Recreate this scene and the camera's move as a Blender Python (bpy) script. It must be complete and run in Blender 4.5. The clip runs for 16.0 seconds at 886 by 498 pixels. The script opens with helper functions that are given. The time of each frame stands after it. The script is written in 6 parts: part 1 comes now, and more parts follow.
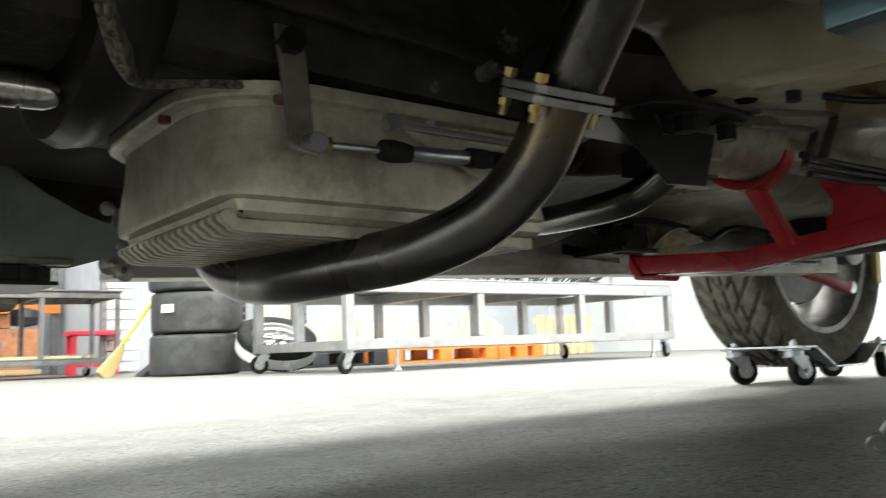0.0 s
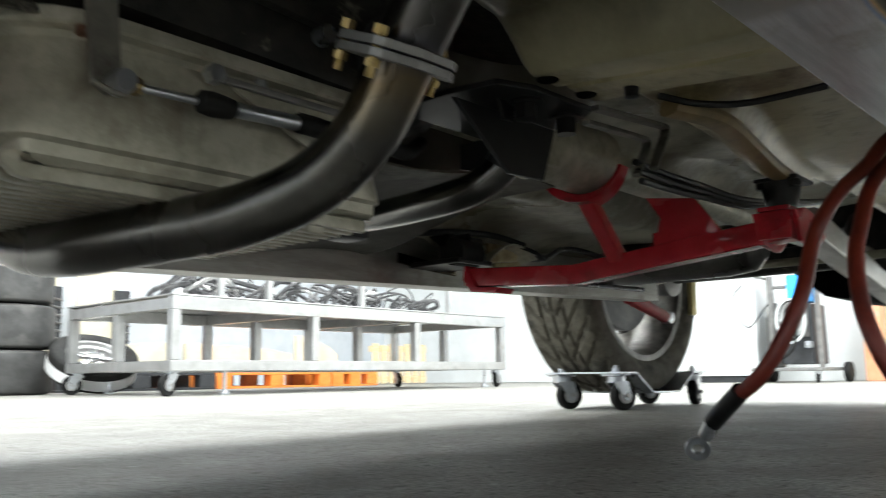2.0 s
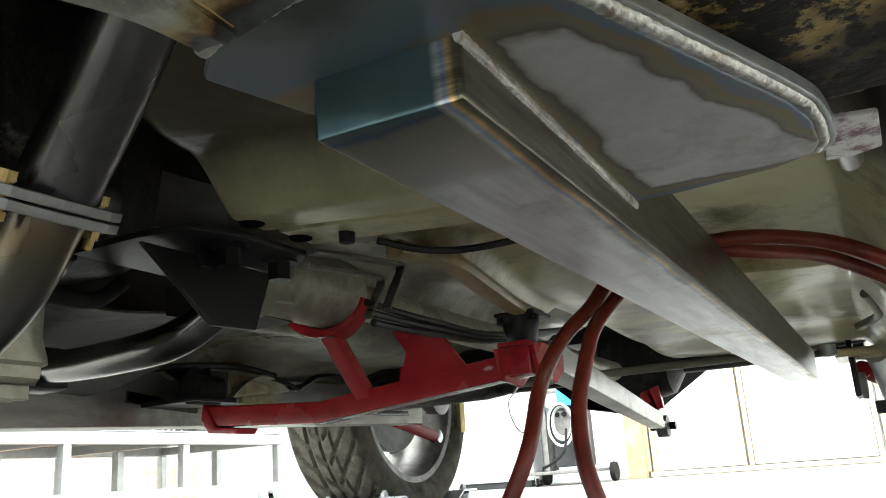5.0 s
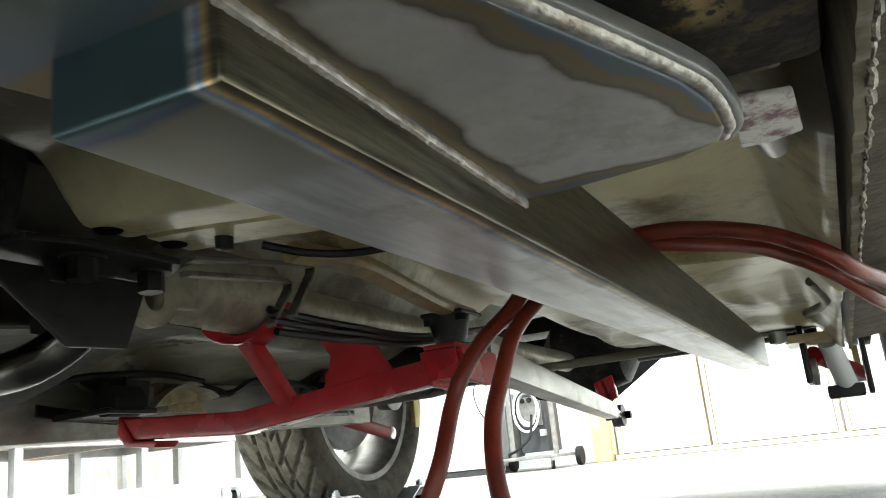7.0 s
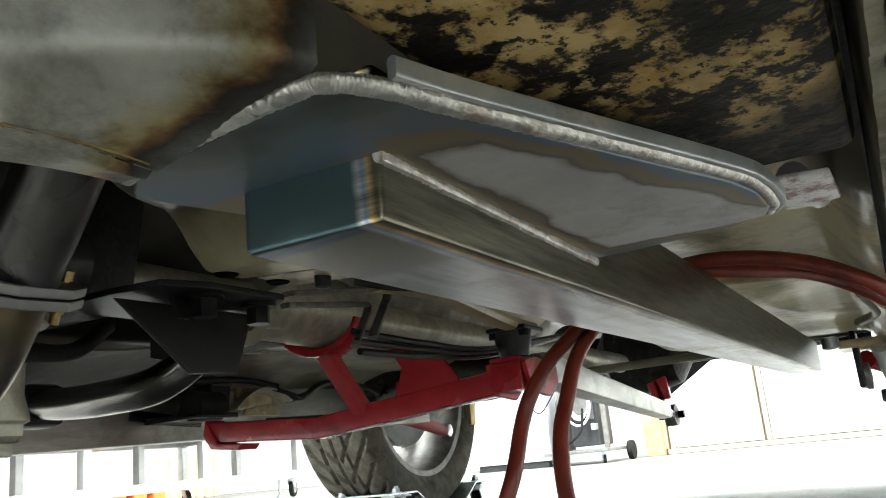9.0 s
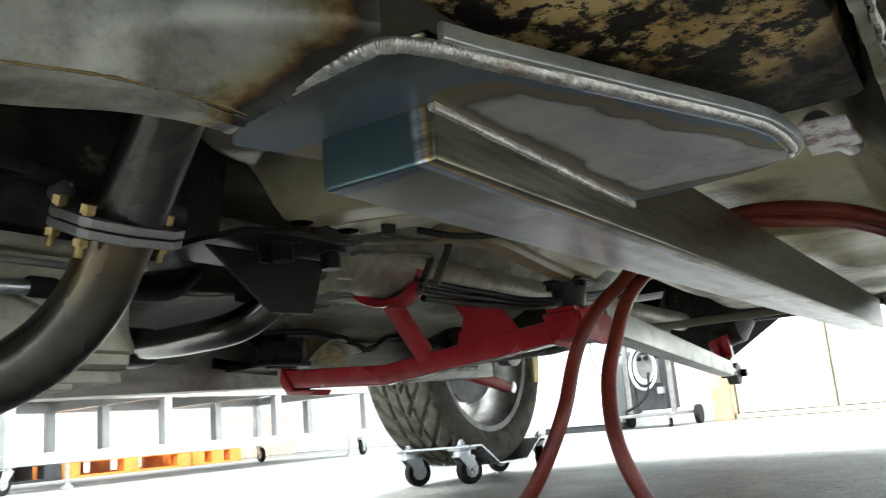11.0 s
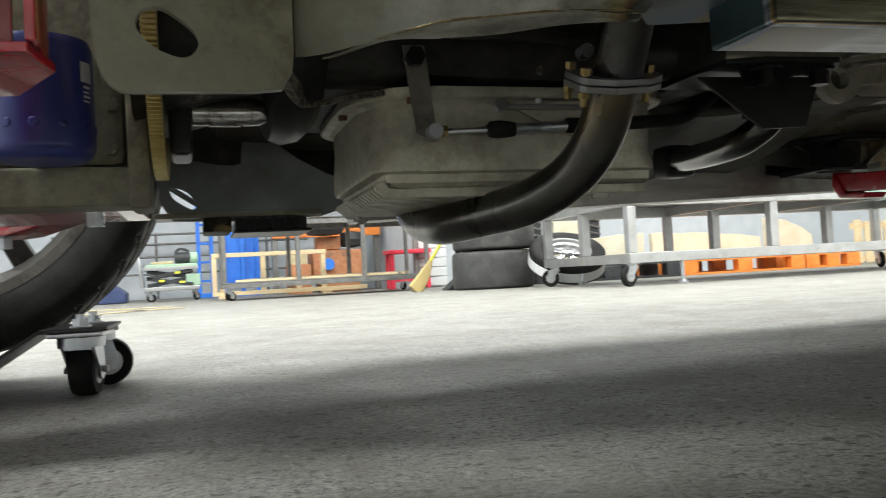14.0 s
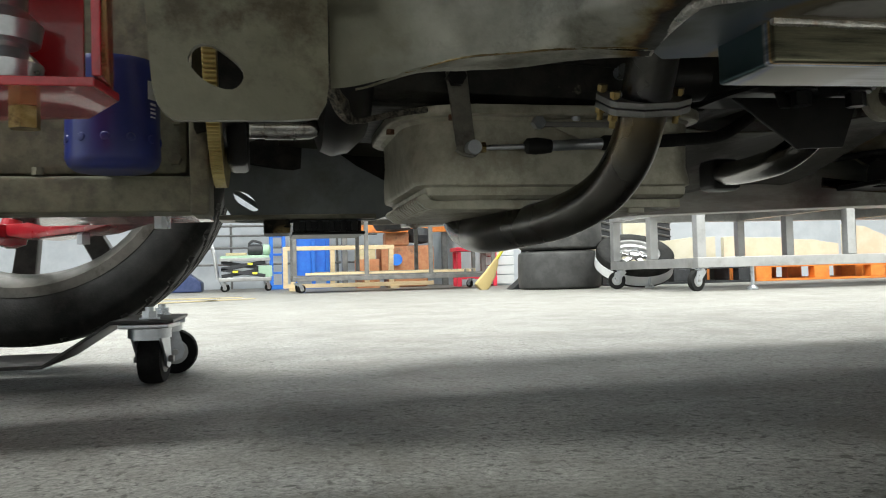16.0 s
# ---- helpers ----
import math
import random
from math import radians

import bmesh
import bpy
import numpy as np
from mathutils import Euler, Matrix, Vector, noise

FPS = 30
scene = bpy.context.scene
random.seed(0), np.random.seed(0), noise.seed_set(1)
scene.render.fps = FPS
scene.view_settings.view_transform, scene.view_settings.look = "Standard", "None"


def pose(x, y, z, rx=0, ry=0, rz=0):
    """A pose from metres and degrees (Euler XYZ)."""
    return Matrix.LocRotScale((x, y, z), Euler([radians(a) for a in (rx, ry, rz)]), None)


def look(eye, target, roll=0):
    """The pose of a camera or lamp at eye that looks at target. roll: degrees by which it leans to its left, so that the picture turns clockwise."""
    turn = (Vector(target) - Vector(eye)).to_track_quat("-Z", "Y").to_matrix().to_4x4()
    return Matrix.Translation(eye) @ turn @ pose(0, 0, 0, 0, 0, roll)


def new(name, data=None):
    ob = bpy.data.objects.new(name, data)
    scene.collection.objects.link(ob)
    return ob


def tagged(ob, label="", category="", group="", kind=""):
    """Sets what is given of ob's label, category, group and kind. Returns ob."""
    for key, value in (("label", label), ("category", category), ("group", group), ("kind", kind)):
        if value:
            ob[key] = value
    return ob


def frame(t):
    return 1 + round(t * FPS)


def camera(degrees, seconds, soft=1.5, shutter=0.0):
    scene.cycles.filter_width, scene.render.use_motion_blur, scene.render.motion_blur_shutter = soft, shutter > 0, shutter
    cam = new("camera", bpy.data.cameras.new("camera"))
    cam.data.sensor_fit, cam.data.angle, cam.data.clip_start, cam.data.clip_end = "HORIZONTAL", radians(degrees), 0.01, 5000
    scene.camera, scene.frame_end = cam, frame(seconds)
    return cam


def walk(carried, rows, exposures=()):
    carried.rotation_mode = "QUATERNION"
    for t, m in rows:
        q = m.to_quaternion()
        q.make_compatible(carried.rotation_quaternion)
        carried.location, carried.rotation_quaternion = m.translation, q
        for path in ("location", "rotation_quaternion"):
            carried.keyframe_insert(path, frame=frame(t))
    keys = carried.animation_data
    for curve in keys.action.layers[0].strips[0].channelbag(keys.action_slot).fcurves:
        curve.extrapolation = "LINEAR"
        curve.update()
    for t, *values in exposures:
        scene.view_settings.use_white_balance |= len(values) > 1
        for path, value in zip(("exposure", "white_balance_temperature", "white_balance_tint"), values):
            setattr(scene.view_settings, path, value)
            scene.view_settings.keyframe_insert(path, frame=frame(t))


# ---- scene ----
cam = camera(55.7, 16.0, soft=0.95, shutter=0.4)
# seconds, stops, kelvin, tint
EXPOSURES = [(0.0, 0.54, 6550, 10), (2.0, 0.48, 6350, 10), (2.6, 0.44, 6200, 10), (3.5, 0.94, 6350, 9), (6.5, 1.2, 6450, 7), (7.5, 1.18, 6500, 7), (8.5, 1.18, 6450, 8),
             (11.0, 1.14, 6150, 8), (11.6, 0.78, 6400, 9), (12.2, 0.46, 6650, 10), (13.5, 0.12, 6600, 10), (16.0, 0.05, 6550, 9)]
PATH = [
    (0, (0.218, 0.081, 0.126), (1.427, 1.656, 0.363), -2.1),
    (0.5, (0.215, 0.079, 0.114), (1.553, 1.534, 0.415), -2.3),
    (1, (0.206, 0.083, 0.113), (1.55, 1.531, 0.424), -2.5),
    (1.5, (0.204, 0.084, 0.111), (1.547, 1.533, 0.426), -2.6),
    (2, (0.252, 0.109, 0.096), (1.734, 1.418, 0.395), -0.7),
    (2.5, (0.309, 0.127, 0.08), (1.95, 1.216, 0.43), 2.1),
    (3, (0.347, 0.144, 0.083), (2.078, 1.062, 0.484), 2.1),
    (3.5, (0.322, 0.099, 0.126), (2.079, 0.932, 0.596), -1.2),
    (6, (0.331, 0.09, 0.148), (2.06, 0.95, 0.668), -5.3),
    (6.5, (0.353, 0.082, 0.16), (2.103, 0.906, 0.669), -5.7),
    (7, (0.395, 0.077, 0.158), (2.167, 0.864, 0.649), -6.1),
    (7.5, (0.42, 0.074, 0.162), (2.207, 0.832, 0.645), -6.3),
    (8, (0.407, 0.063, 0.176), (2.207, 0.795, 0.653), -6.6),
    (8.5, (0.357, 0.062, 0.177), (2.111, 0.888, 0.667), -6.1),
    (11, (0.288, 0.034, 0.15), (1.943, 1.075, 0.568), -4.9),
    (11.5, (0.262, -0.003, 0.153), (1.756, 1.297, 0.434), -5.2),
    (12, (0.243, -0.039, 0.135), (1.469, 1.534, 0.273), -4.7),
    (12.5, (0.244, -0.066, 0.138), (1.273, 1.647, 0.216), -4.6),
    (13, (0.252, -0.093, 0.14), (1.099, 1.718, 0.189), -4.2),
    (13.5, (0.263, -0.116, 0.136), (0.986, 1.749, 0.174), -3.9),
    (14, (0.265, -0.14, 0.134), (0.835, 1.776, 0.195), -3.1),
    (14.5, (0.277, -0.153, 0.129), (0.717, 1.797, 0.197), -2.6),
    (15, (0.287, -0.153, 0.13), (0.723, 1.798, 0.202), -2.5),
    (15.5, (0.294, -0.159, 0.134), (0.734, 1.79, 0.214), -2.1),
    (16, (0.283, -0.184, 0.143), (0.692, 1.773, 0.203), -1.5),
]
walk(cam, [(t, look(eye, target, roll)) for t, eye, target, roll in PATH],
     exposures=EXPOSURES)

# ---- world and light ----
world = bpy.data.worlds.new("shop_world")
scene.world = world
world.use_nodes = True
world.node_tree.nodes["Background"].inputs[0].default_value = (0.75, 0.85, 1.0, 1)
world.node_tree.nodes["Background"].inputs[1].default_value = 0.3


def area_lamp(name, x, y, z, sx, sy, watts, color=(0.955, 0.985, 0.97), turn=(0, 0, 0)):
    lamp = bpy.data.lights.new(name, "AREA")
    lamp.shape, lamp.size, lamp.size_y, lamp.energy, lamp.color = "RECTANGLE", sx, sy, watts, color
    ob = new(name, lamp)
    ob.matrix_world = pose(x, y, z, *turn)
    return ob


# Overhead lamps are added unseen, their places and watts tuned for brightness.
for lx, ly, watts in ((-2.6, 0.4, 280), (-2.6, 3.8, 260), (-2.0, 7.6, 150), (1.2, 3.6, 215), (1.2, 7.6, 115), (4.6, 3.2, 170), (4.6, 7.0, 85),
                      (4.5, -1.7, 420), (0.4, -2.2, 14), (-2.4, -2.4, 34), (6.3, -0.6, 250), (6.3, 2.8, 160)):
    area_lamp("ceiling_lamp", lx, ly, 4.25, 2.6, 1.1, watts)

# ---- helpers for meshes ----
HOME = {}


def part(name, bm, material, parent=None, label="", smooth=40):
    """Links a bmesh as one mesh object, under a thing or a part if one is given."""
    me = bpy.data.meshes.new(name)
    bmesh.ops.recalc_face_normals(bm, faces=bm.faces)
    bm.to_mesh(me)
    bm.free()
    if smooth:
        me.polygons.foreach_set("use_smooth", [True] * len(me.polygons))
        me.set_sharp_from_angle(angle=radians(smooth))
    me.materials.append(material)
    ob = new(name, me)
    if smooth:
        ob.modifiers.new("flat_faces", "WEIGHTED_NORMAL").keep_sharp = True
    if parent is not None:
        ob.parent = parent
        ob.location = -HOME[parent]
    HOME[ob] = Vector((0, 0, 0))
    if label:
        ob["label"] = label
    return ob


def thing(name, x, y, z, label, category, group="", kind=""):
    ob = new(name)
    ob.empty_display_size = 0.05
    ob.location = (x, y, z)
    HOME[ob] = Vector((x, y, z))
    return tagged(ob, label, category, group, kind)


def solid(name, bm, material, label, category, kind="", group=""):
    return tagged(part(name, bm, material), label, category, group, kind)


def box(x0, x1, y0, y1, z0, z1, bevel=0.0, bm=None, m=None):
    own = bmesh.new()
    bmesh.ops.create_cube(own, size=1)
    for v in own.verts:
        v.co = Vector((x0 + (v.co.x + 0.5) * (x1 - x0), y0 + (v.co.y + 0.5) * (y1 - y0), z0 + (v.co.z + 0.5) * (z1 - z0)))
    if bevel:
        bmesh.ops.bevel(own, geom=own.edges[:], offset=bevel, segments=2, affect="EDGES", profile=0.5)
    if m is not None:
        bmesh.ops.transform(own, matrix=m, verts=own.verts[:])
    return own if bm is None else join(bm, own)


def join(bm, other):
    me = bpy.data.meshes.new("tmp")
    other.to_mesh(me)
    other.free()
    bm.from_mesh(me)
    bpy.data.meshes.remove(me)
    return bm


def prism(outline, axis, a, b, bevel=0.0, bm=None, m=None):
    """An outline of pairs, extruded along an axis from a to b. The pairs are the other two coordinates in order."""
    own = bmesh.new()

    def place(p, w):
        c = list(p)
        c.insert("xyz".index(axis), w)
        return own.verts.new(c)

    low, high = [place(p, a) for p in outline], [place(p, b) for p in outline]
    n = len(outline)
    own.faces.new(low), own.faces.new(high)
    for i in range(n):
        own.faces.new((low[i], low[(i + 1) % n], high[(i + 1) % n], high[i]))
    bmesh.ops.recalc_face_normals(own, faces=own.faces[:])
    if bevel:
        bmesh.ops.bevel(own, geom=own.edges[:], offset=bevel, segments=2, affect="EDGES", profile=0.5, clamp_overlap=True)
    if m is not None:
        bmesh.ops.transform(own, matrix=m, verts=own.verts[:])
    return own if bm is None else join(bm, own)


def glide(points, steps=8):
    """A smooth line through the points."""
    p = [Vector(q) for q in points]
    p = [2 * p[0] - p[1], *p, 2 * p[-1] - p[-2]]
    out = []
    for i in range(1, len(p) - 2):
        a, b, c, d = p[i - 1 : i + 3]
        for k in range(steps):
            t = k / steps
            out.append(0.5 * (2 * b + (c - a) * t + (2 * a - 5 * b + 4 * c - d) * t * t + (3 * b - a - 3 * c + d) * t**3))
    return [*out, p[-2]]


def sweep(line, profile, up=(0, 0, 1), bm=None, cap=True, scale=None):
    """Sweeps a closed profile of (side, up) pairs along a line of points."""
    own = bmesh.new()
    rings, line = [], [Vector(q) for q in line]
    n = len(profile)
    lift = Vector(up)
    for i, p in enumerate(line):
        ahead = (line[min(i + 1, len(line) - 1)] - line[max(i - 1, 0)]).normalized()
        side = ahead.cross(lift)
        if side.length < 1e-4:
            side = ahead.cross(Vector((1, 0, 0.01)))
        side.normalize()
        lift = side.cross(ahead).normalized()
        k = scale[i] if scale else 1
        rings.append([own.verts.new(p + side * (u * k) + lift * (v * k)) for u, v in profile])
    for a, b in zip(rings, rings[1:]):
        for j in range(n):
            own.faces.new((a[j], a[(j + 1) % n], b[(j + 1) % n], b[j]))
    if cap:
        own.faces.new(rings[0][::-1]), own.faces.new(rings[-1])
    return own if bm is None else join(bm, own)


def ring(r, n=16):
    return [(r * math.cos(2 * math.pi * k / n), r * math.sin(2 * math.pi * k / n)) for k in range(n)]


def rect(w, h, r=0.003):
    out = []
    for cx, cy, a in ((w / 2 - r, h / 2 - r, 0), (-w / 2 + r, h / 2 - r, 90), (-w / 2 + r, -h / 2 + r, 180), (w / 2 - r, -h / 2 + r, 270)):
        for k in (0, 45, 90):
            out.append((cx + r * math.cos(radians(a + k)), cy + r * math.sin(radians(a + k))))
    return out


def tube(points, r, steps=8, n=16, bm=None, up=(0, 0, 1), scale=None, smooth=True):
    return sweep(glide(points, steps) if smooth else points, ring(r, n), up, bm, True, scale)


def rod(a, b, r, n=12, bm=None):
    """A straight bar of round section."""
    d = Vector(b) - Vector(a)
    return sweep([Vector(a), Vector(b)], ring(r, n), (0, 0, 1) if abs(d.normalized().z) < 0.95 else (1, 0, 0), bm)


def lathe(profile, centre, axis="y", n=48, bm=None, closed=False):
    """Turns (radius, along) pairs round an axis through centre."""
    own = bmesh.new()
    rows = []
    for r, w in profile:
        row = []
        for k in range(n):
            a = 2 * math.pi * k / n
            u, v = r * math.cos(a), r * math.sin(a)
            c = {"x": (w, u, v), "y": (u, w, v), "z": (u, v, w)}[axis]
            row.append(own.verts.new(Vector(centre) + Vector(c)))
        rows.append(row)
    pairs = list(zip(rows, rows[1:])) + ([(rows[-1], rows[0])] if closed else [])
    for a, b in pairs:
        for k in range(n):
            own.faces.new((a[k], a[(k + 1) % n], b[(k + 1) % n], b[k]))
    if not closed:
        own.faces.new(rows[0][::-1]), own.faces.new(rows[-1])
    return own if bm is None else join(bm, own)


def hexnut(a, b, r, bm=None):
    return rod(a, b, r, 6, bm)


def sheet(x0, x1, y0, y1, nx, ny, height, thick=0.0, bm=None):
    """A pressed sheet whose height is a function of x and y."""
    own = bmesh.new()
    v = [[own.verts.new((x0 + (x1 - x0) * i / nx, y0 + (y1 - y0) * j / ny, height(x0 + (x1 - x0) * i / nx, y0 + (y1 - y0) * j / ny))) for j in range(ny + 1)] for i in range(nx + 1)]
    for i in range(nx):
        for j in range(ny):
            own.faces.new((v[i][j], v[i + 1][j], v[i + 1][j + 1], v[i][j + 1]))
    if thick:
        top = bmesh.ops.extrude_face_region(own, geom=own.faces[:])
        bmesh.ops.translate(own, vec=(0, 0, thick), verts=[g for g in top["geom"] if isinstance(g, bmesh.types.BMVert)])
    return own if bm is None else join(bm, own)


def step(a, b, x):
    t = min(1, max(0, (x - a) / (b - a)))
    return t * t * (3 - 2 * t)


# ---- materials ----
def material(name, base, second=None, rough=0.5, metal=0.0, scale=20.0, detail=6.0, bump=0.0, bump_scale=80.0, third=None, third_scale=3.0,
             third_at=0.6, rough_var=0.1, stretch=None, coat=0.0, per_object=0.0, spec=0.5):
    """A surface of two colours mixed by fine noise, with an optional third in larger patches."""
    mt = bpy.data.materials.new(name)
    mt.use_nodes = True
    nt = mt.node_tree
    bs = nt.nodes["Principled BSDF"]
    link = nt.links.new

    def node(kind, **values):
        nd = nt.nodes.new(kind)
        for k, v in values.items():
            nd.inputs[k].default_value = v
        return nd

    co = nt.nodes.new("ShaderNodeTexCoord")
    where = co.outputs["Object"]
    if stretch:
        mp = nt.nodes.new("ShaderNodeMapping")
        mp.inputs["Scale"].default_value = stretch
        link(where, mp.inputs["Vector"])
        where = mp.outputs["Vector"]
    fine = node("ShaderNodeTexNoise", Scale=scale, Detail=detail, Roughness=0.65)
    link(where, fine.inputs["Vector"])
    ramp = nt.nodes.new("ShaderNodeValToRGB")
    ramp.color_ramp.elements[0].position, ramp.color_ramp.elements[1].position = 0.4, 0.6
    ramp.color_ramp.elements[0].color = (*base, 1)
    ramp.color_ramp.elements[1].color = (*(second or base), 1)
    link(fine.outputs["Fac"], ramp.inputs["Fac"])
    colour = ramp.outputs["Color"]
    if third:
        patch = node("ShaderNodeTexNoise", Scale=third_scale, Detail=8.0, Roughness=0.7)
        link(co.outputs["Object"], patch.inputs["Vector"])
        edge = nt.nodes.new("ShaderNodeValToRGB")
        edge.color_ramp.elements[0].position, edge.color_ramp.elements[1].position = third_at - 0.06, third_at + 0.06
        link(patch.outputs["Fac"], edge.inputs["Fac"])
        mix = nt.nodes.new("ShaderNodeMix")
        mix.data_type = "RGBA"
        link(edge.outputs["Color"], mix.inputs[0])
        link(colour, mix.inputs[6])
        mix.inputs[7].default_value = (*third, 1)
        colour = mix.outputs[2]
    if per_object:
        info = nt.nodes.new("ShaderNodeObjectInfo")
        hsv = nt.nodes.new("ShaderNodeHueSaturation")
        rng = node("ShaderNodeMapRange")
        rng.inputs["To Min"].default_value, rng.inputs["To Max"].default_value = 1 - per_object, 1 + per_object
        link(info.outputs["Random"], rng.inputs["Value"])
        link(rng.outputs["Result"], hsv.inputs["Value"])
        link(colour, hsv.inputs["Color"])
        colour = hsv.outputs["Color"]
    link(colour, bs.inputs["Base Color"])
    wear = node("ShaderNodeTexNoise", Scale=scale * 0.4, Detail=5.0)
    link(where, wear.inputs["Vector"])
    rr = node("ShaderNodeMapRange")
    rr.inputs["To Min"].default_value, rr.inputs["To Max"].default_value = max(0.03, rough - rough_var), min(1, rough + rough_var)
    link(wear.outputs["Fac"], rr.inputs["Value"])
    link(rr.outputs["Result"], bs.inputs["Roughness"])
    bs.inputs["Metallic"].default_value = metal
    bs.inputs["Coat Weight"].default_value = coat
    bs.inputs["Specular IOR Level"].default_value = spec
    if bump:
        grain = node("ShaderNodeTexNoise", Scale=bump_scale, Detail=5.0)
        link(where, grain.inputs["Vector"])
        bp = node("ShaderNodeBump", Strength=1.0, Distance=bump)
        link(grain.outputs["Fac"], bp.inputs["Height"])
        link(bp.outputs["Normal"], bs.inputs["Normal"])
    return mt


M = dict(
    undercoat=material("brown_undercoat", (0.425, 0.344, 0.181), (0.625, 0.544, 0.344), 0.34, 0, 5, bump=0.0008, bump_scale=60, third=(0.188, 0.144, 0.0688), third_scale=4, third_at=0.57, coat=0.2, rough_var=0.18, spec=0.4),
    greyfloor=material("grey_undercoat", (0.32, 0.305, 0.225), (0.48, 0.465, 0.37), 0.3, 0, 6, bump=0.0008, bump_scale=50, third=(0.163, 0.144, 0.0938), third_scale=5, third_at=0.54, coat=0.15, rough_var=0.18, spec=0.4),
    lever=material("dull_lever", (0.14, 0.133, 0.112), (0.2, 0.19, 0.16), 0.5, 0.4, 60, third=(0.08, 0.074, 0.06), third_scale=40),
    brightpipe=material("bright_pipe", (0.11, 0.107, 0.1), (0.17, 0.166, 0.158), 0.2, 1, 20),
    greypaint=material("grey_primer", (0.169, 0.16, 0.113), (0.273, 0.263, 0.198), 0.4, 0, 7, bump=0.001, bump_scale=60, third=(0.13, 0.117, 0.078), third_scale=6, coat=0.1, spec=0.4),
    rocker=material("stained_rocker", (0.018, 0.014, 0.009), (0.07, 0.05, 0.026), 0.5, 0, 22, bump=0.0016, bump_scale=90, third=(0.36, 0.24, 0.09), third_scale=16, third_at=0.56, spec=0.3),
    blackmottle=material("black_mottle", (0.012, 0.012, 0.0105), (0.0375, 0.0345, 0.0285), 0.5, 0, 30, bump=0.0012, bump_scale=150, third=(0.135, 0.112, 0.075), third_scale=14, third_at=0.64, spec=0.2),
    steel=material("bare_steel", (0.34, 0.33, 0.3), (0.46, 0.45, 0.42), 0.42, 0.85, 8, stretch=(1, 6, 6), third=(0.26, 0.245, 0.21), third_scale=7),
    castiron=material("cast_block", (0.12, 0.112, 0.078), (0.19, 0.18, 0.122), 0.55, 0.1, 60, bump=0.0013, bump_scale=140, third=(0.09, 0.082, 0.062), third_scale=14),
    pan=material("cast_alloy", (0.365, 0.346, 0.267), (0.485, 0.466, 0.375), 0.42, 0.35, 60, bump=0.00025, bump_scale=520, third=(0.25, 0.225, 0.169), third_scale=9),
    case=material("dark_case", (0.0112, 0.0112, 0.0105), (0.0308, 0.0294, 0.0252), 0.5, 0, 40, bump=0.0015, bump_scale=90, third=(0.308, 0.28, 0.224), third_scale=26, third_at=0.68, spec=0.2),
    pipe=material("raw_pipe", (0.09, 0.087, 0.08), (0.14, 0.136, 0.128), 0.27, 1.0, 14, rough_var=0.08, third=(0.12, 0.112, 0.098), third_scale=6),
    brass=material("yellow_zinc", (0.24, 0.17, 0.06), (0.36, 0.27, 0.12), 0.4, 0.85, 160, third=(0.16, 0.11, 0.05), third_scale=90),
    zinc=material("zinc_plate", (0.5, 0.52, 0.55), (0.6, 0.62, 0.65), 0.3, 0.9, 60),
    red=material("red_paint", (0.43, 0.014, 0.024), (0.5, 0.02, 0.032), 0.26, 0, 25, coat=0.6, bump=0.0003, bump_scale=200, third=(0.26, 0.01, 0.016), third_scale=9),
    black=material("black_paint", (0.008, 0.008, 0.008), (0.016, 0.016, 0.016), 0.38, 0, 30, spec=0.25, rough_var=0.15),
    rubber=material("black_rubber", (0.008, 0.008, 0.008), (0.018, 0.018, 0.017), 0.7, 0, 40, bump=0.0004, bump_scale=300, spec=0.15),
    tyre=material("tyre_rubber", (0.01, 0.01, 0.0095), (0.022, 0.022, 0.02), 0.6, 0, 25, bump=0.0004, bump_scale=300, third=(0.04, 0.037, 0.032), third_scale=9, third_at=0.62, spec=0.25),
    dusttyre=material("dusty_tread", (0.085, 0.078, 0.062), (0.14, 0.13, 0.105), 0.8, 0, 25, bump=0.0004, bump_scale=300, third=(0.045, 0.042, 0.036), third_scale=14, spec=0.2),
    rim=material("alloy_rim", (0.13, 0.125, 0.11), (0.2, 0.19, 0.17), 0.45, 0.3, 30, third=(0.07, 0.062, 0.05), third_scale=12),
    spoke=material("dark_spoke", (0.03, 0.03, 0.03), (0.06, 0.058, 0.055), 0.4, 0.3, 30),
    hose=material("red_cable", (0.14, 0.016, 0.009), (0.185, 0.026, 0.014), 0.38, 0, 40, bump=0.0002, bump_scale=300, third=(0.1, 0.014, 0.009), third_scale=30),
    bluecan=material("blue_filter", (0.007, 0.014, 0.12), (0.01, 0.02, 0.16), 0.36, 0, 20, coat=0.12),
    speckled=material("speckled_casting", (0.02, 0.019, 0.016), (0.17, 0.155, 0.12), 0.6, 0.1, 260, bump=0.003, bump_scale=260, third=(0.3, 0.26, 0.18), third_scale=60, third_at=0.62),
    tanridge=material("tan_primer", (0.26, 0.19, 0.085), (0.33, 0.25, 0.13), 0.4, 0, 20, third=(0.18, 0.15, 0.09), third_scale=14),
    torn=material("torn_tape", (0.62, 0.6, 0.58), (0.75, 0.74, 0.73), 0.45, 0.2, 30, third=(0.2, 0.1, 0.12), third_scale=60, third_at=0.55),
    ribpaint=material("olive_rib", (0.288, 0.24, 0.132), (0.432, 0.378, 0.24), 0.36, 0, 6, bump=0.0006, bump_scale=80, third=(0.144, 0.114, 0.06), third_scale=7, third_at=0.55, coat=0.15, spec=0.4),
    white=material("white_print", (0.75, 0.75, 0.75), (0.8, 0.8, 0.8), 0.5, 0, 20),
)
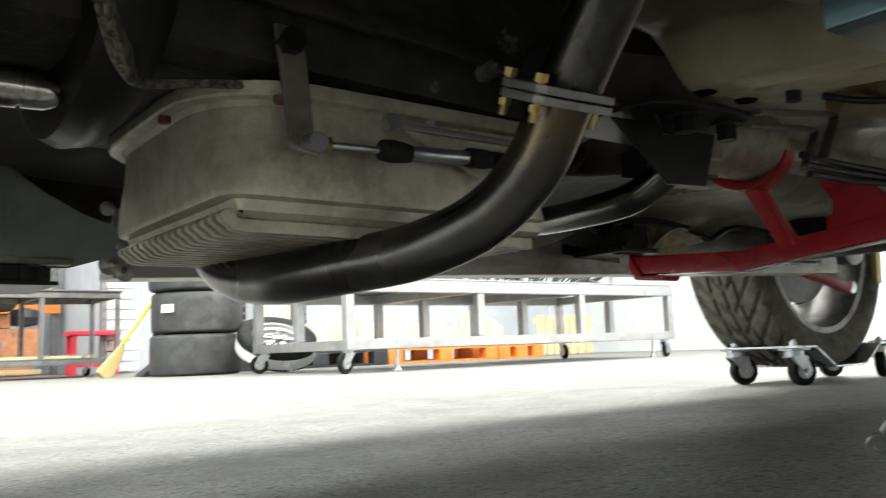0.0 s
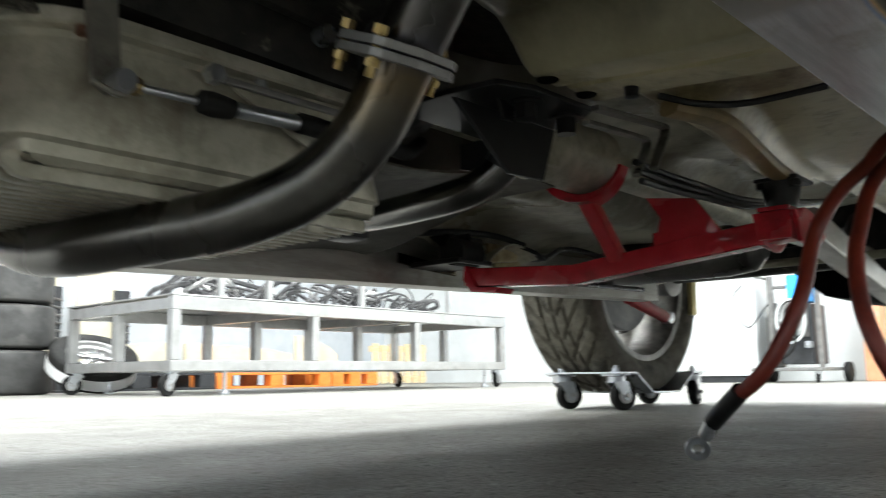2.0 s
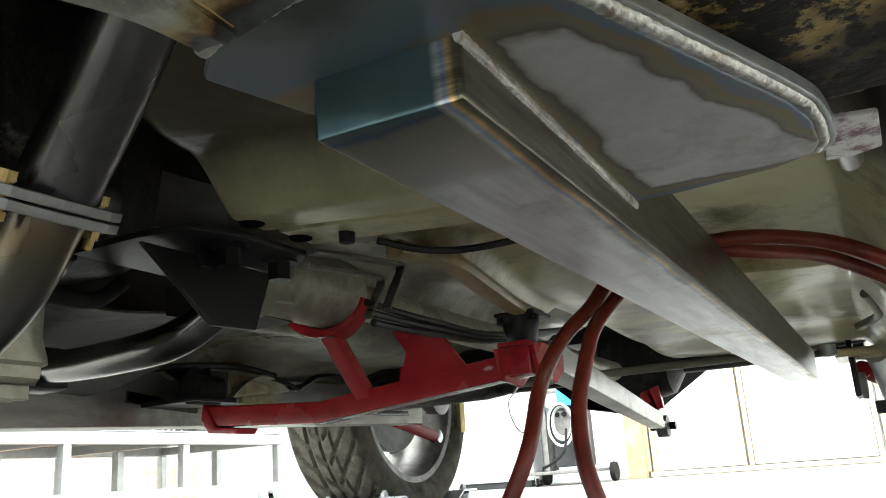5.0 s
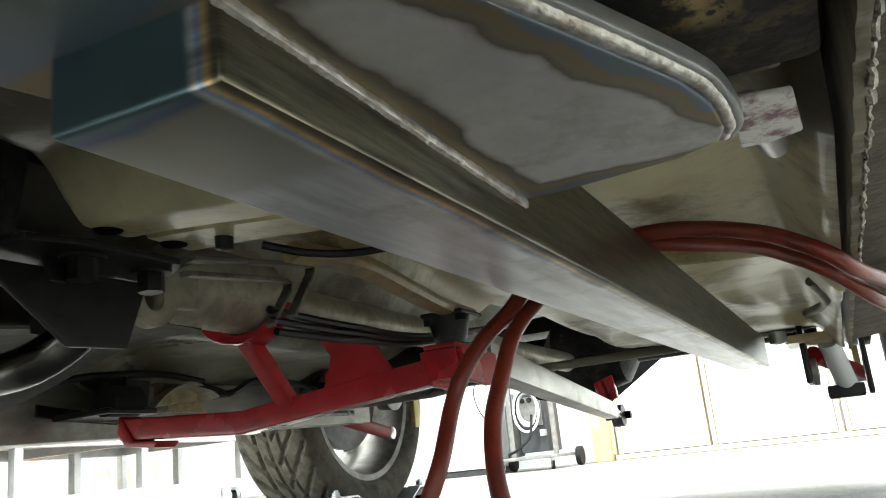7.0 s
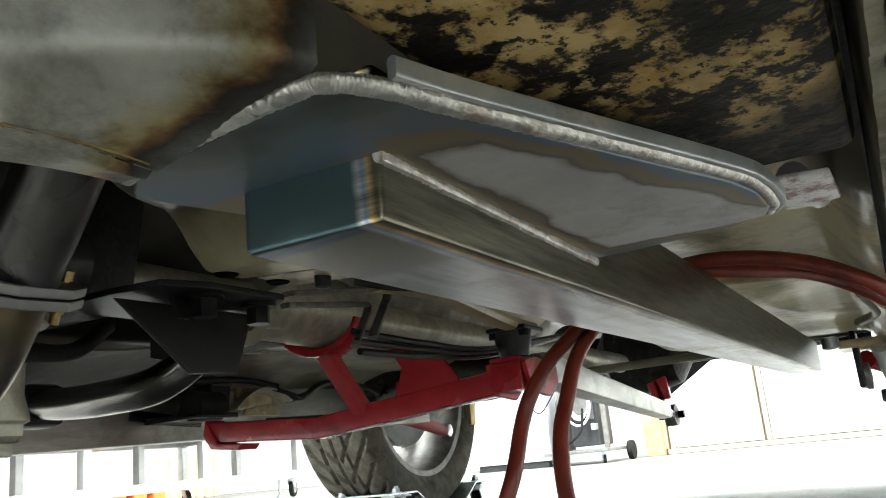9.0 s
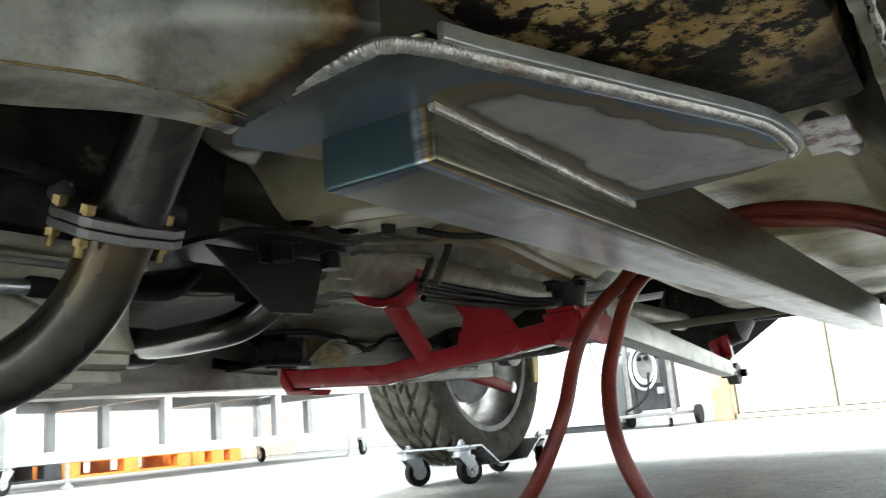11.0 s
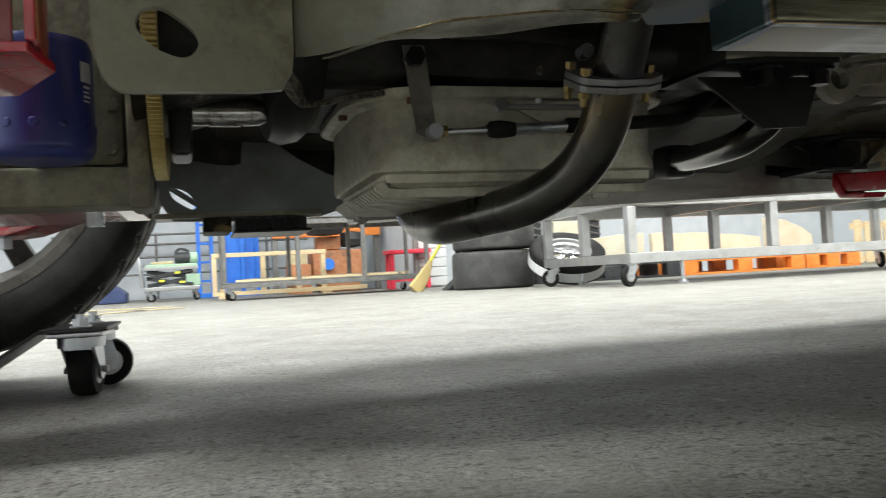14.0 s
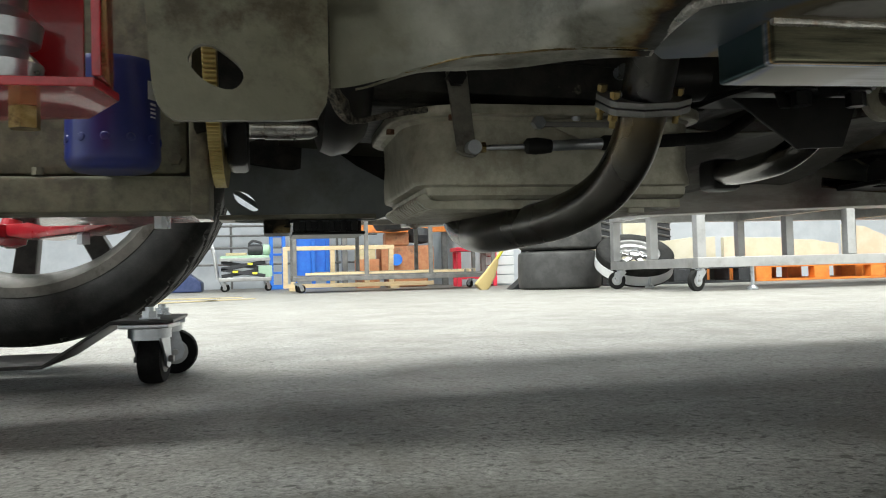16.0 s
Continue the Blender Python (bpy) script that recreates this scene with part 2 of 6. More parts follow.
M.update(
    wall=material("painted_block", (0.5, 0.535, 0.57), (0.57, 0.6, 0.63), 0.6, 0, 4, bump=0.0006, bump_scale=90, third=(0.51, 0.55, 0.59), third_scale=1.2),
    darkwall=material("plain_painted_wall", (0.33, 0.34, 0.345), (0.38, 0.39, 0.395), 0.6, 0, 4, bump=0.0006, bump_scale=90),
    panelwhite=material("white_panel", (0.58, 0.6, 0.6), (0.64, 0.66, 0.66), 0.45, 0, 3),
    ceiling=material("ceiling_white", (0.7, 0.7, 0.7), (0.78, 0.78, 0.78), 0.8, 0, 6),
    frametan=material("tan_frame", (0.55, 0.45, 0.3), (0.62, 0.52, 0.36), 0.5, 0, 10),
    orangepost=material("orange_post", (0.6, 0.27, 0.14), (0.66, 0.32, 0.18), 0.5, 0, 12, third=(0.45, 0.3, 0.22), third_scale=6),
    galv=material("mill_steel", (0.45, 0.45, 0.445), (0.53, 0.53, 0.525), 0.33, 0.75, 9, third=(0.4, 0.395, 0.385), third_scale=5),
    darksteel=material("dark_steel", (0.16, 0.16, 0.155), (0.24, 0.235, 0.225), 0.45, 0.5, 14),
    cream=material("cream_foam", (0.6, 0.55, 0.41), (0.66, 0.62, 0.49), 0.75, 0, 6),
    orange=material("orange_plastic", (0.72, 0.2, 0.03), (0.8, 0.27, 0.05), 0.45, 0, 12, third=(0.5, 0.16, 0.05), third_scale=7),
    blackplastic=material("black_plastic", (0.02, 0.022, 0.025), (0.035, 0.037, 0.04), 0.5, 0, 20),
    pine=material("pale_pine", (0.68, 0.52, 0.3), (0.76, 0.61, 0.38), 0.6, 0, 14, stretch=(1, 6, 6)),
    slick=material("slick_rubber", (0.035, 0.035, 0.034), (0.06, 0.06, 0.058), 0.55, 0, 10, third=(0.085, 0.083, 0.078), third_scale=4),
    chrome=material("polished_rim", (0.7, 0.71, 0.72), (0.78, 0.78, 0.79), 0.15, 1, 10),
    straw=material("straw", (0.5, 0.38, 0.15), (0.62, 0.48, 0.22), 0.8, 0, 90, stretch=(8, 8, 1)),
    yellow=material("yellow_handle", (0.75, 0.72, 0.05), (0.8, 0.78, 0.1), 0.4, 0, 10),
    pink=material("red_stool_paint", (0.7, 0.03, 0.06), (0.78, 0.05, 0.09), 0.35, 0, 10),
    blue=material("blue_enamel", (0.02, 0.14, 0.62), (0.03, 0.2, 0.7), 0.4, 0, 8),
    green=material("pale_green", (0.3, 0.46, 0.32), (0.38, 0.53, 0.4), 0.45, 0, 8),
    rust=material("rusty_engine", (0.42, 0.16, 0.07), (0.52, 0.24, 0.11), 0.6, 0, 12, third=(0.2, 0.1, 0.06), third_scale=6),
    card=material("card_strip", (0.42, 0.35, 0.2), (0.5, 0.42, 0.26), 0.8, 0, 12),
    sky=material("blue_case", (0.03, 0.32, 0.85), (0.05, 0.4, 0.9), 0.4, 0, 8),
    wire=material("wire_loom", (0.03, 0.03, 0.032), (0.09, 0.09, 0.09), 0.5, 0, 20),
)


def concrete():
    mt = bpy.data.materials.new("worn_concrete")
    mt.use_nodes = True
    nt = mt.node_tree
    bs, link = nt.nodes["Principled BSDF"], nt.links.new
    co = nt.nodes.new("ShaderNodeTexCoord").outputs["Object"]

    def noise_at(scale, detail, rough=0.6):
        nd = nt.nodes.new("ShaderNodeTexNoise")
        nd.inputs["Scale"].default_value, nd.inputs["Detail"].default_value, nd.inputs["Roughness"].default_value = scale, detail, rough
        link(co, nd.inputs["Vector"])
        return nd.outputs["Fac"]

    def ramp(fac, *stops):
        nd = nt.nodes.new("ShaderNodeValToRGB")
        while len(nd.color_ramp.elements) < len(stops):
            nd.color_ramp.elements.new(0.5)
        for el, (at, c) in zip(nd.color_ramp.elements, stops):
            el.position, el.color = at, (*c, 1) if len(c) == 3 else (c[0],) * 3 + (1,)
        link(fac, nd.inputs["Fac"])
        return nd.outputs["Color"]

    def mix(fac, a, b, kind="MIX"):
        nd = nt.nodes.new("ShaderNodeMix")
        nd.data_type, nd.blend_type = "RGBA", kind
        link(fac, nd.inputs[0])
        link(a, nd.inputs[6])
        if isinstance(b, tuple):
            nd.inputs[7].default_value = (*b, 1)
        else:
            link(b, nd.inputs[7])
        return nd.outputs[2]

    base = ramp(noise_at(7, 12, 0.78), (0.34, (0.22, 0.214, 0.188)), (0.64, (0.42, 0.412, 0.378)))
    cloud = ramp(noise_at(1.7, 8, 0.65), (0.4, (0.0,)), (0.66, (0.75,)))
    base = mix(cloud, base, (0.44, 0.432, 0.397))
    grit = ramp(noise_at(170, 8, 0.85), (0.43, (0.4,)), (0.57, (1.0,)))
    base = mix(ramp(grit, (0.0, (1.0,)), (1.0, (1.0,))), base, grit, "MULTIPLY")
    pits = ramp(noise_at(72, 4, 0.6), (0.6, (0.0,)), (0.62, (0.95,)))
    base = mix(pits, base, (0.06, 0.056, 0.048))
    marks = ramp(noise_at(125, 6, 0.7), (0.59, (0.0,)), (0.615, (0.9,)))
    base = mix(marks, base, (0.08, 0.075, 0.064))
    specks = ramp(noise_at(210, 4, 0.6), (0.6, (0.0,)), (0.64, (0.85,)))
    base = mix(specks, base, (0.06, 0.056, 0.05))
    smear = ramp(noise_at(15, 10, 0.75), (0.52, (0.0,)), (0.66, (0.62,)))
    base = mix(smear, base, (0.17, 0.162, 0.138))
    stain = ramp(noise_at(4.5, 6, 0.7), (0.48, (0.0,)), (0.68, (0.6,)))
    base = mix(stain, base, (0.16, 0.15, 0.125))
    warp = nt.nodes.new("ShaderNodeTexNoise")
    warp.inputs["Scale"].default_value, warp.inputs["Detail"].default_value = 6, 8
    link(co, warp.inputs["Vector"])
    bend = nt.nodes.new("ShaderNodeMix")
    bend.data_type = "RGBA"
    bend.inputs[0].default_value = 0.12
    link(co, bend.inputs[6])
    link(warp.outputs["Color"], bend.inputs[7])
    cell = nt.nodes.new("ShaderNodeTexVoronoi")
    cell.feature = "DISTANCE_TO_EDGE"
    cell.inputs["Scale"].default_value = 0.8
    link(bend.outputs[2], cell.inputs["Vector"])
    crack = ramp(cell.outputs["Distance"], (0.0, (0.4,)), (0.0016, (0.0,)))
    base = mix(crack, base, (0.1, 0.095, 0.08))
    pale = ramp(noise_at(33, 4, 0.6), (0.64, (0.0,)), (0.7, (0.5,)))
    base = mix(pale, base, (0.55, 0.54, 0.5))
    link(base, bs.inputs["Base Color"])
    rr = nt.nodes.new("ShaderNodeMapRange")
    rr.inputs["To Min"].default_value, rr.inputs["To Max"].default_value = 0.42, 0.66
    link(noise_at(9, 6), rr.inputs["Value"])
    link(rr.outputs["Result"], bs.inputs["Roughness"])
    bp = nt.nodes.new("ShaderNodeBump")
    bp.inputs["Distance"].default_value, bp.inputs["Strength"].default_value = 0.003, 1.0
    link(noise_at(60, 12, 0.8), bp.inputs["Height"])
    link(bp.outputs["Normal"], bs.inputs["Normal"])
    return mt


# ---- the workshop ----
X0, X1, Y0, Y1, ZC = -5.0, 9.0, -3.2, 12.8, 4.4
solid("floor", box(X0 - 0.3, X1 + 0.3, Y0 - 0.3, Y1 + 0.3, -0.15, 0), concrete(), "worn grey concrete workshop floor with pits and cracks", "floor", "structure")
solid("ceiling", box(X0 - 0.3, X1 + 0.3, Y0 - 0.3, Y1 + 0.3, ZC, ZC + 0.15), M["ceiling"], "plain white workshop ceiling overhead", "ceiling", "structure")
solid("wall_north", box(2.85, X1 + 0.2, 9.0, 9.2, 0.003, ZC), M["wall"], "pale blue grey painted wall behind the tables", "wall", "structure")
solid("wall_return", box(2.65, 2.85, 9.0, Y1, 0.003, ZC), M["wall"], "pale blue grey painted wall corner", "wall", "structure")
solid("wall_far", box(X0, 2.85, Y1, Y1 + 0.2, 0.003, ZC), M["wall"], "pale painted wall at the far end of the shop", "wall", "structure")
# South wall is unseen; its grey is set for the light it throws back.
solid("wall_south", box(X0, X1, Y0 - 0.2, Y0, 0.003, ZC), M["darkwall"], "unseen plain grey wall closing the shop", "wall", "structure")
solid("wall_west", box(X0 - 0.2, X0, Y0 - 0.2, Y1 + 0.2, 0.003, ZC), M["wall"], "plain painted wall closing the shop", "wall", "structure")
solid("wall_east", box(X1, X1 + 0.2, Y0 - 0.2, 9.0, 0.003, ZC), M["panelwhite"], "white end wall of the workshop", "wall", "structure")

# sliding doors along the east wall: white panels in tan frames
door = thing("door_1", 8.9, 0.2, 0, "white panelled sliding doors in thin tan frames", "door", kind="structure")
part("door_sill", box(8.9, 8.99, -2.6, 2.22, 0.004, 0.05, 0.006), M["frametan"], door)
for a, b in ((1.345, 2.14), (0.17, 1.225), (-1.005, 0.05), (-2.18, -1.125)):
    part("door_panel", box(8.94, 8.985, a, b, 0.06, 2.4, 0.004), M["panelwhite"], door)
for a in (2.145, 1.232, 0.057, -1.118):
    part("door_stile", box(8.91, 8.99, a, a + 0.04, 0.055, 2.42, 0.004), M["frametan"], door)
    part("door_stile", box(8.91, 8.99, a + 0.066, a + 0.106, 0.055, 2.42, 0.004), M["frametan"], door)
solid("door_post", box(8.78, 8.88, 2.23, 2.4, 0.0, 2.6, 0.008), M["orangepost"], "faded orange painted steel post beside the doors", "post")

# slatted shutter track at the wall corner
shutter = thing("shutter_panel", 2.78, 8.5, 0, "pale grey slatted shutter panel standing against the wall", "shutter")
for k in range(14):
    part("slat", box(2.66, 2.98, 8.86, 8.885, 0.02 + k * 0.105, 0.115 + k * 0.105, 0.006), M["panelwhite"], shutter)
part("shutter_post", box(2.6, 2.655, 8.84, 8.9, 0, 1.6, 0.004), M["darksteel"], shutter)


# ---- casters, tables ----
def caster(parent, x, y, top, r, width, turn, fork_mat):
    """A swivel caster: forked bracket, wheel, axle, held under z = top."""
    m = pose(x, y, 0, 0, 0, turn)
    off, zc = r * 0.55, r
    bm = box(-width * 1.1, width * 1.1, -width * 1.1, width * 1.1, top - 0.006, top, 0.0015)
    lathe([(width * 0.95, top - 0.02), (width * 0.95, top - 0.007)], (0, 0, 0), "z", 20, bm)
    for s in (-1, 1):
        y0 = s * (width / 2 + 0.0035)
        outline = [(-r * 0.62, top - 0.02), (r * 0.72, top - 0.02), (off + r * 0.42, zc + r * 0.1), (off + r * 0.3, zc - r * 0.28), (off, zc - r * 0.4), (off - r * 0.3, zc - r * 0.28), (off - r * 0.42, zc + r * 0.1)]
        prism(outline, "y", y0 - 0.0018, y0 + 0.0018, 0.0, bm)
    box(-r * 0.55, r * 0.6, -width / 2 - 0.005, width / 2 + 0.005, top - 0.023, top - 0.019, 0, bm)
    bmesh.ops.transform(bm, matrix=m, verts=bm.verts[:])
    fork = part("caster", bm, fork_mat, parent)
    wb = lathe([(r * 0.5, -width / 2), (r * 0.93, -width / 2), (r, -width * 0.32), (r, width * 0.32), (r * 0.93, width / 2), (r * 0.5, width / 2)], (off, 0, zc), "y", 28)
    bmesh.ops.transform(wb, matrix=m, verts=wb.verts[:])
    part("wheel", wb, M["rubber"], fork)
    hb = lathe([(r * 0.3, -width / 2 - 0.001), (r * 0.56, -width / 2 - 0.0005), (r * 0.56, width / 2 + 0.0005), (r * 0.3, width / 2 + 0.001)], (off, 0, zc), "y", 24)
    rod((off, -width / 2 - 0.012, zc), (off, width / 2 + 0.012, zc), r * 0.14, 8, hb)
    bmesh.ops.transform(hb, matrix=m, verts=hb.verts[:])
    part("hub", hb, M["galv"], fork)
    return fork


def steel_table(name, label, xs, y_front, y_back, z_low, z_top, size, mat, mids=()):
    tb = thing(name, (xs[0] + xs[-1]) / 2, (y_front + y_back) / 2, 0, label, "table")
    h, a, b = size / 2, xs[0], xs[-1]
    for y in (y_front, y_back):
        part("lower_rail", box(a - h, b + h, y - h, y + h, z_low - size, z_low, 0.004), mat, tb)
        part("upper_rail", box(a - h, b + h, y - h, y + h, z_top - size * 1.25, z_top, 0.004), mat, tb)
        for x in xs:
            part("leg", box(x - h + 0.002, x + h - 0.002, y - h + 0.002, y + h - 0.002, z_low + 0.001, z_top - size * 1.25 - 0.001, 0.004), mat, tb)
    for x in xs:
        part("cross_rail", box(x - h, x + h, y_front + h + 0.001, y_back - h - 0.001, z_top - size * 1.2, z_top - 0.01, 0.004), mat, tb)
    for x in (a, b):
        part("end_rail", box(x - h, x + h, y_front + h + 0.001, y_back - h - 0.001, z_low - size, z_low - 0.002, 0.004), mat, tb)
    for y in mids:
        part("middle_rail", box(a + h + 0.001, b - h - 0.001, y - h, y + h, z_low - size, z_low - 0.002, 0.004), mat, tb)
        for x in xs:
            part("leg", box(x - h + 0.002, x + h - 0.002, y - h, y + h, z_low + 0.001, z_top - size * 1.25 - 0.001, 0.004), mat, tb)
    return tb


table = steel_table("steel_table", "long bare steel frame table on casters, loaded with wiring", (2.815, 3.835, 4.81, 5.84), 4.42, 5.66, 0.203, 0.567, 0.062, M["galv"], (5.05,))
part("tabletop", box(2.78, 5.875, 4.386, 5.695, 0.569, 0.579, 0.002), M["galv"], table, "bare sheet steel top")
for x, y, t in ((2.83, 4.45, 200), (2.83, 5.6, 160), (5.8, 4.45, 20), (5.8, 5.6, 250)):
    caster(table, x, y, 0.143, 0.0635, 0.032, t, M["zinc"])
for x, y in ((3.16, 4.42), (5.62, 4.42), (3.08, 5.66)):
    fb = rod((x, y, 0.02), (x, y, 0.16), 0.012, 10)
    lathe([(0.035, 0.002), (0.035, 0.012), (0.014, 0.03)], (x, y, 0), "z", 16, fb)
    part("levelling_foot", fb, M["zinc"], table)

cart = steel_table("steel_cart", "dark steel frame cart on casters with a lower shelf", (0.52, 1.18, 1.79, 2.4), 7.6, 8.4, 0.15, 0.72, 0.042, M["darksteel"])
part("shelf", box(0.5, 2.42, 7.58, 8.42, 0.152, 0.162, 0.002), M["darksteel"], cart)
part("cart_top", box(0.48, 2.44, 7.56, 8.44, 0.722, 0.735, 0.002), M["darksteel"], cart)
for x, y, t in ((0.56, 7.64, 30), (2.36, 7.64, 200), (0.56, 8.36, 80), (2.36, 8.36, 120)):
    caster(cart, x, y, 0.093, 0.04, 0.026, t, M["zinc"])

# wiring looms heaped on the long table
random.seed(4)
for k in range(60):
    cx, cy = 3.1 + 2.8 * random.random(), 4.75 + 0.55 * random.random()
    z0 = 0.587
    pts = []
    a = random.random() * 6.28
    for j in range(7):
        pts.append((cx + 0.07 * (j - 3) + 0.05 * math.sin(a + j * 1.7), cy + 0.11 * math.sin(a + j * 1.1), z0 + 0.012 + 0.2 * abs(math.sin(j * 0.52)) * (0.4 + 0.6 * random.random())))
    r = random.choice((0.006, 0.009, 0.013, 0.018))
    pts = [(x, y, max(z, z0 + r)) for x, y, z in pts]
    solid("wiring_loom", tube(pts, r, 4, 7), M[random.choice(("wire", "wire", "wire", "galv"))], "bundled dark wiring loom lying on the steel table", "cable", group="wiring looms on the table")
for x in (3.62, 4.45, 5.42, 3.25):
    solid("steel_offcut", box(x - 0.02, x + 0.02, 4.6, 4.64, 0.58, 0.85, 0.003), M["galv"], "upright square steel offcut standing on the table", "metal bar", group="offcuts on the table")


# ---- things along the wall ----
def tyre_mesh(c, R, rim_r, width, n=64, groove=None, axis="y", grooves=(), depth=0.006):
    """A tyre turned round the y axis, with tread grooves cut by groove(angle, across)."""
    h = width / 2
    prof = [(rim_r - 0.004, -h * 0.78), (rim_r + 0.006, -h * 0.86), (rim_r + (R - rim_r) * 0.3, -h * 0.97), (rim_r + (R - rim_r) * 0.62, -h), (R - 0.022, -h * 0.965), (R - 0.009, -h * 0.9)]
    across = 36 if groove else 8
    tread = [(R - 0.004 * (2 * k / across - 1) ** 4, h * 0.84 * (2 * k / across - 1)) for k in range(across + 1)]
    prof = prof + tread + [(r, -w) for r, w in prof[::-1]]
    bm = bmesh.new()
    rows = []
    for i, (r, w) in enumerate(prof):
        row = []
        for k in range(n):
            a = 2 * math.pi * k / n
            rr = r
            if groove and 6 <= i <= 6 + across:
                rr -= depth * groove(a, w / h)
            u, v = rr * math.cos(a), rr * math.sin(a)
            row.append(bm.verts.new(Vector(c) + Vector({"y": (u, w, v), "z": (u, v, w)}[axis])))
        rows.append(row)
    rows.append(rows[0])
    for a, b in zip(rows, rows[1:]):
        for k in range(n):
            bm.faces.new((a[k], a[(k + 1) % n], b[(k + 1) % n], b[k]))
    return bm


for k in range(4):
    z = 0.152 + k * 0.312
    solid("slick_tyre", tyre_mesh((2.6 + 0.012 * math.sin(k * 2.1), 6.3, z), 0.335, 0.2, 0.304, 72, axis="z"), M["slick"], "wide smooth grey racing tyre in a stack", "tyre", group="stack of slick tyres")
solid("paper_label", box(-0.05, 0.05, -0.006, 0.0, 0.46, 0.52, 0.001, m=pose(2.318, 6.108, 0, 0, 0, -56)), M["white"], "small white paper label stuck to a tyre", "label")

wheel = thing("spare_wheel", 3.05, 5.95, 0, "old tyre on a polished rim leaning beside the stack", "wheel")
lean = pose(3.08, 5.92, 0.215, -60, 0, -8)
wb = tyre_mesh((0, 0, 0), 0.3, 0.19, 0.17, 64)
bmesh.ops.transform(wb, matrix=lean, verts=wb.verts[:])
part("tyre", wb, M["tyre"], wheel)
rb = lathe([(0.186, -0.07), (0.19, -0.078), (0.176, -0.072), (0.168, -0.05), (0.15, -0.04), (0.146, -0.01), (0.12, 0.0), (0.1, -0.012), (0.1, 0.01), (0.13, 0.03), (0.17, 0.04), (0.186, 0.07)], (0, 0, 0), "y", 48, closed=True)
bmesh.ops.transform(rb, matrix=lean, verts=rb.verts[:])
part("rim", rb, M["galv"], wheel)
for k in range(5):
    a = 2 * math.pi * k / 5
    sb = sweep([Vector((0.03 * math.cos(a), -0.035, 0.03 * math.sin(a))), Vector((0.148 * math.cos(a), -0.03, 0.148 * math.sin(a)))], rect(0.045, 0.02, 0.006), up=(0, 1, 0))
    bmesh.ops.transform(sb, matrix=lean, verts=sb.verts[:])
    part("spoke", sb, M["chrome"], wheel)
hb = lathe([(0.02, -0.07), (0.045, -0.065), (0.05, -0.03), (0.02, -0.02)], (0, 0, 0), "y", 24)
bmesh.ops.transform(hb, matrix=lean, verts=hb.verts[:])
part("hub_cap", hb, M["chrome"], wheel)
wb = lathe([(0.298, -0.02), (0.303, -0.02), (0.303, 0.055), (0.298, 0.055)], (0, 0, 0), "y", 64, closed=True)
bmesh.ops.transform(wb, matrix=lean, verts=wb.verts[:])
part("tape_band", wb, M["white"], wheel, "white band round the tread")


def pallet(x0, x1, y0, y1, z1, mat, label):
    pl = thing("pallet", (x0 + x1) / 2, (y0 + y1) / 2, 0, label, "pallet", "pallets under the table")
    n = 7
    for k in range(n):
        a = y0 + (y1 - y0) * k / n
        part("deck_board", box(x0, x1, a + 0.01, a + (y1 - y0) / n - 0.01, z1 - 0.022, z1, 0.002), mat, pl)
    for y in (y0, (y0 + y1) / 2 - 0.05, y1 - 0.1):
        part("runner", box(x0, x1, y, y + 0.1, 0.001, 0.02, 0.002), mat, pl)
        for x in (x0, (x0 + x1) / 2 - 0.08, x1 - 0.16):
            part("block", box(x, x + 0.16, y + 0.002, y + 0.098, 0.021, z1 - 0.023, 0.003), mat, pl)
    return pl


pallet(4.72, 6.1, 6.85, 7.8, 0.15, M["orange"], "scuffed orange plastic pallet on the floor")
pallet(6.16, 6.82, 6.9, 7.7, 0.15, M["orange"], "small bright orange plastic pallet on the floor")
pallet(3.2, 4.64, 6.75, 7.7, 0.15, M["blackplastic"], "black plastic pallet on the floor")

crate = thing("slatted_crate", 7.9, 7.8, 0, "pale pine slatted crate against the wall", "crate")
for k in range(7):
    part("slat", box(7.42 + 0.14 * k, 7.52 + 0.14 * k, 7.6, 7.62, 0.01, 0.5 - 0.02 * (k % 2), 0.003), M["pine"], crate)
for z in (0.03, 0.4):
    part("rail", box(7.4, 8.4, 7.622, 7.66, z, z + 0.07, 0.003), M["pine"], crate)


def foam(name, x0, x1, y, z1, sag, label):
    n = 14
    out = [(x0, 0.16)] + [(x0 + (x1 - x0) * k / n, z1 - sag * (k / n) ** 2 + 0.006 * math.sin(k * 1.3) + 0.004 * math.sin(k * 3.1)) for k in range(n + 1)] + [(x1, 0.16)]
    return solid(name, prism(out, "y", y, y + 0.06, 0.004), M["cream"], label, "foam sheet", group="foam sheets on the pallets")


foam("foam_sheet", 4.75, 6.05, 7.45, 0.44, 0.08, "cream foam sheet standing on an orange pallet")
foam("foam_sheet", 6.2, 6.8, 7.55, 0.56, 0.2, "cream foam sheet standing on an orange pallet")
foam("foam_sheet", 3.3, 4.6, 7.35, 0.4, -0.05, "cream foam sheet standing on a black pallet")
for x, w in ((3.5, 0.36), (4.05, 0.42)):
    solid("cream_panel", box(x, x + w, 8.3, 8.34, 0.003, 1.25, 0.006), M["cream"], "tall cream panel leaning near the wall", "panel", group="cream panels")
for x in (3.72, 4.42):
    vent = thing("louvre_strip", x, 8.25, 0, "narrow black louvred strip standing upright", "louvre", "louvre strips")
    part("backing", box(x, x + 0.17, 8.27, 8.29, 0.003, 1.0, 0.002), M["blackplastic"], vent)
    for k in range(10):
        part("louvre", box(-0.083, 0.083, -0.02, 0.0, 0, 0.02, 0.003, m=pose(x + 0.085, 8.268, 0.2 + k * 0.075, 25, 12, 0)), M["darksteel"], vent)

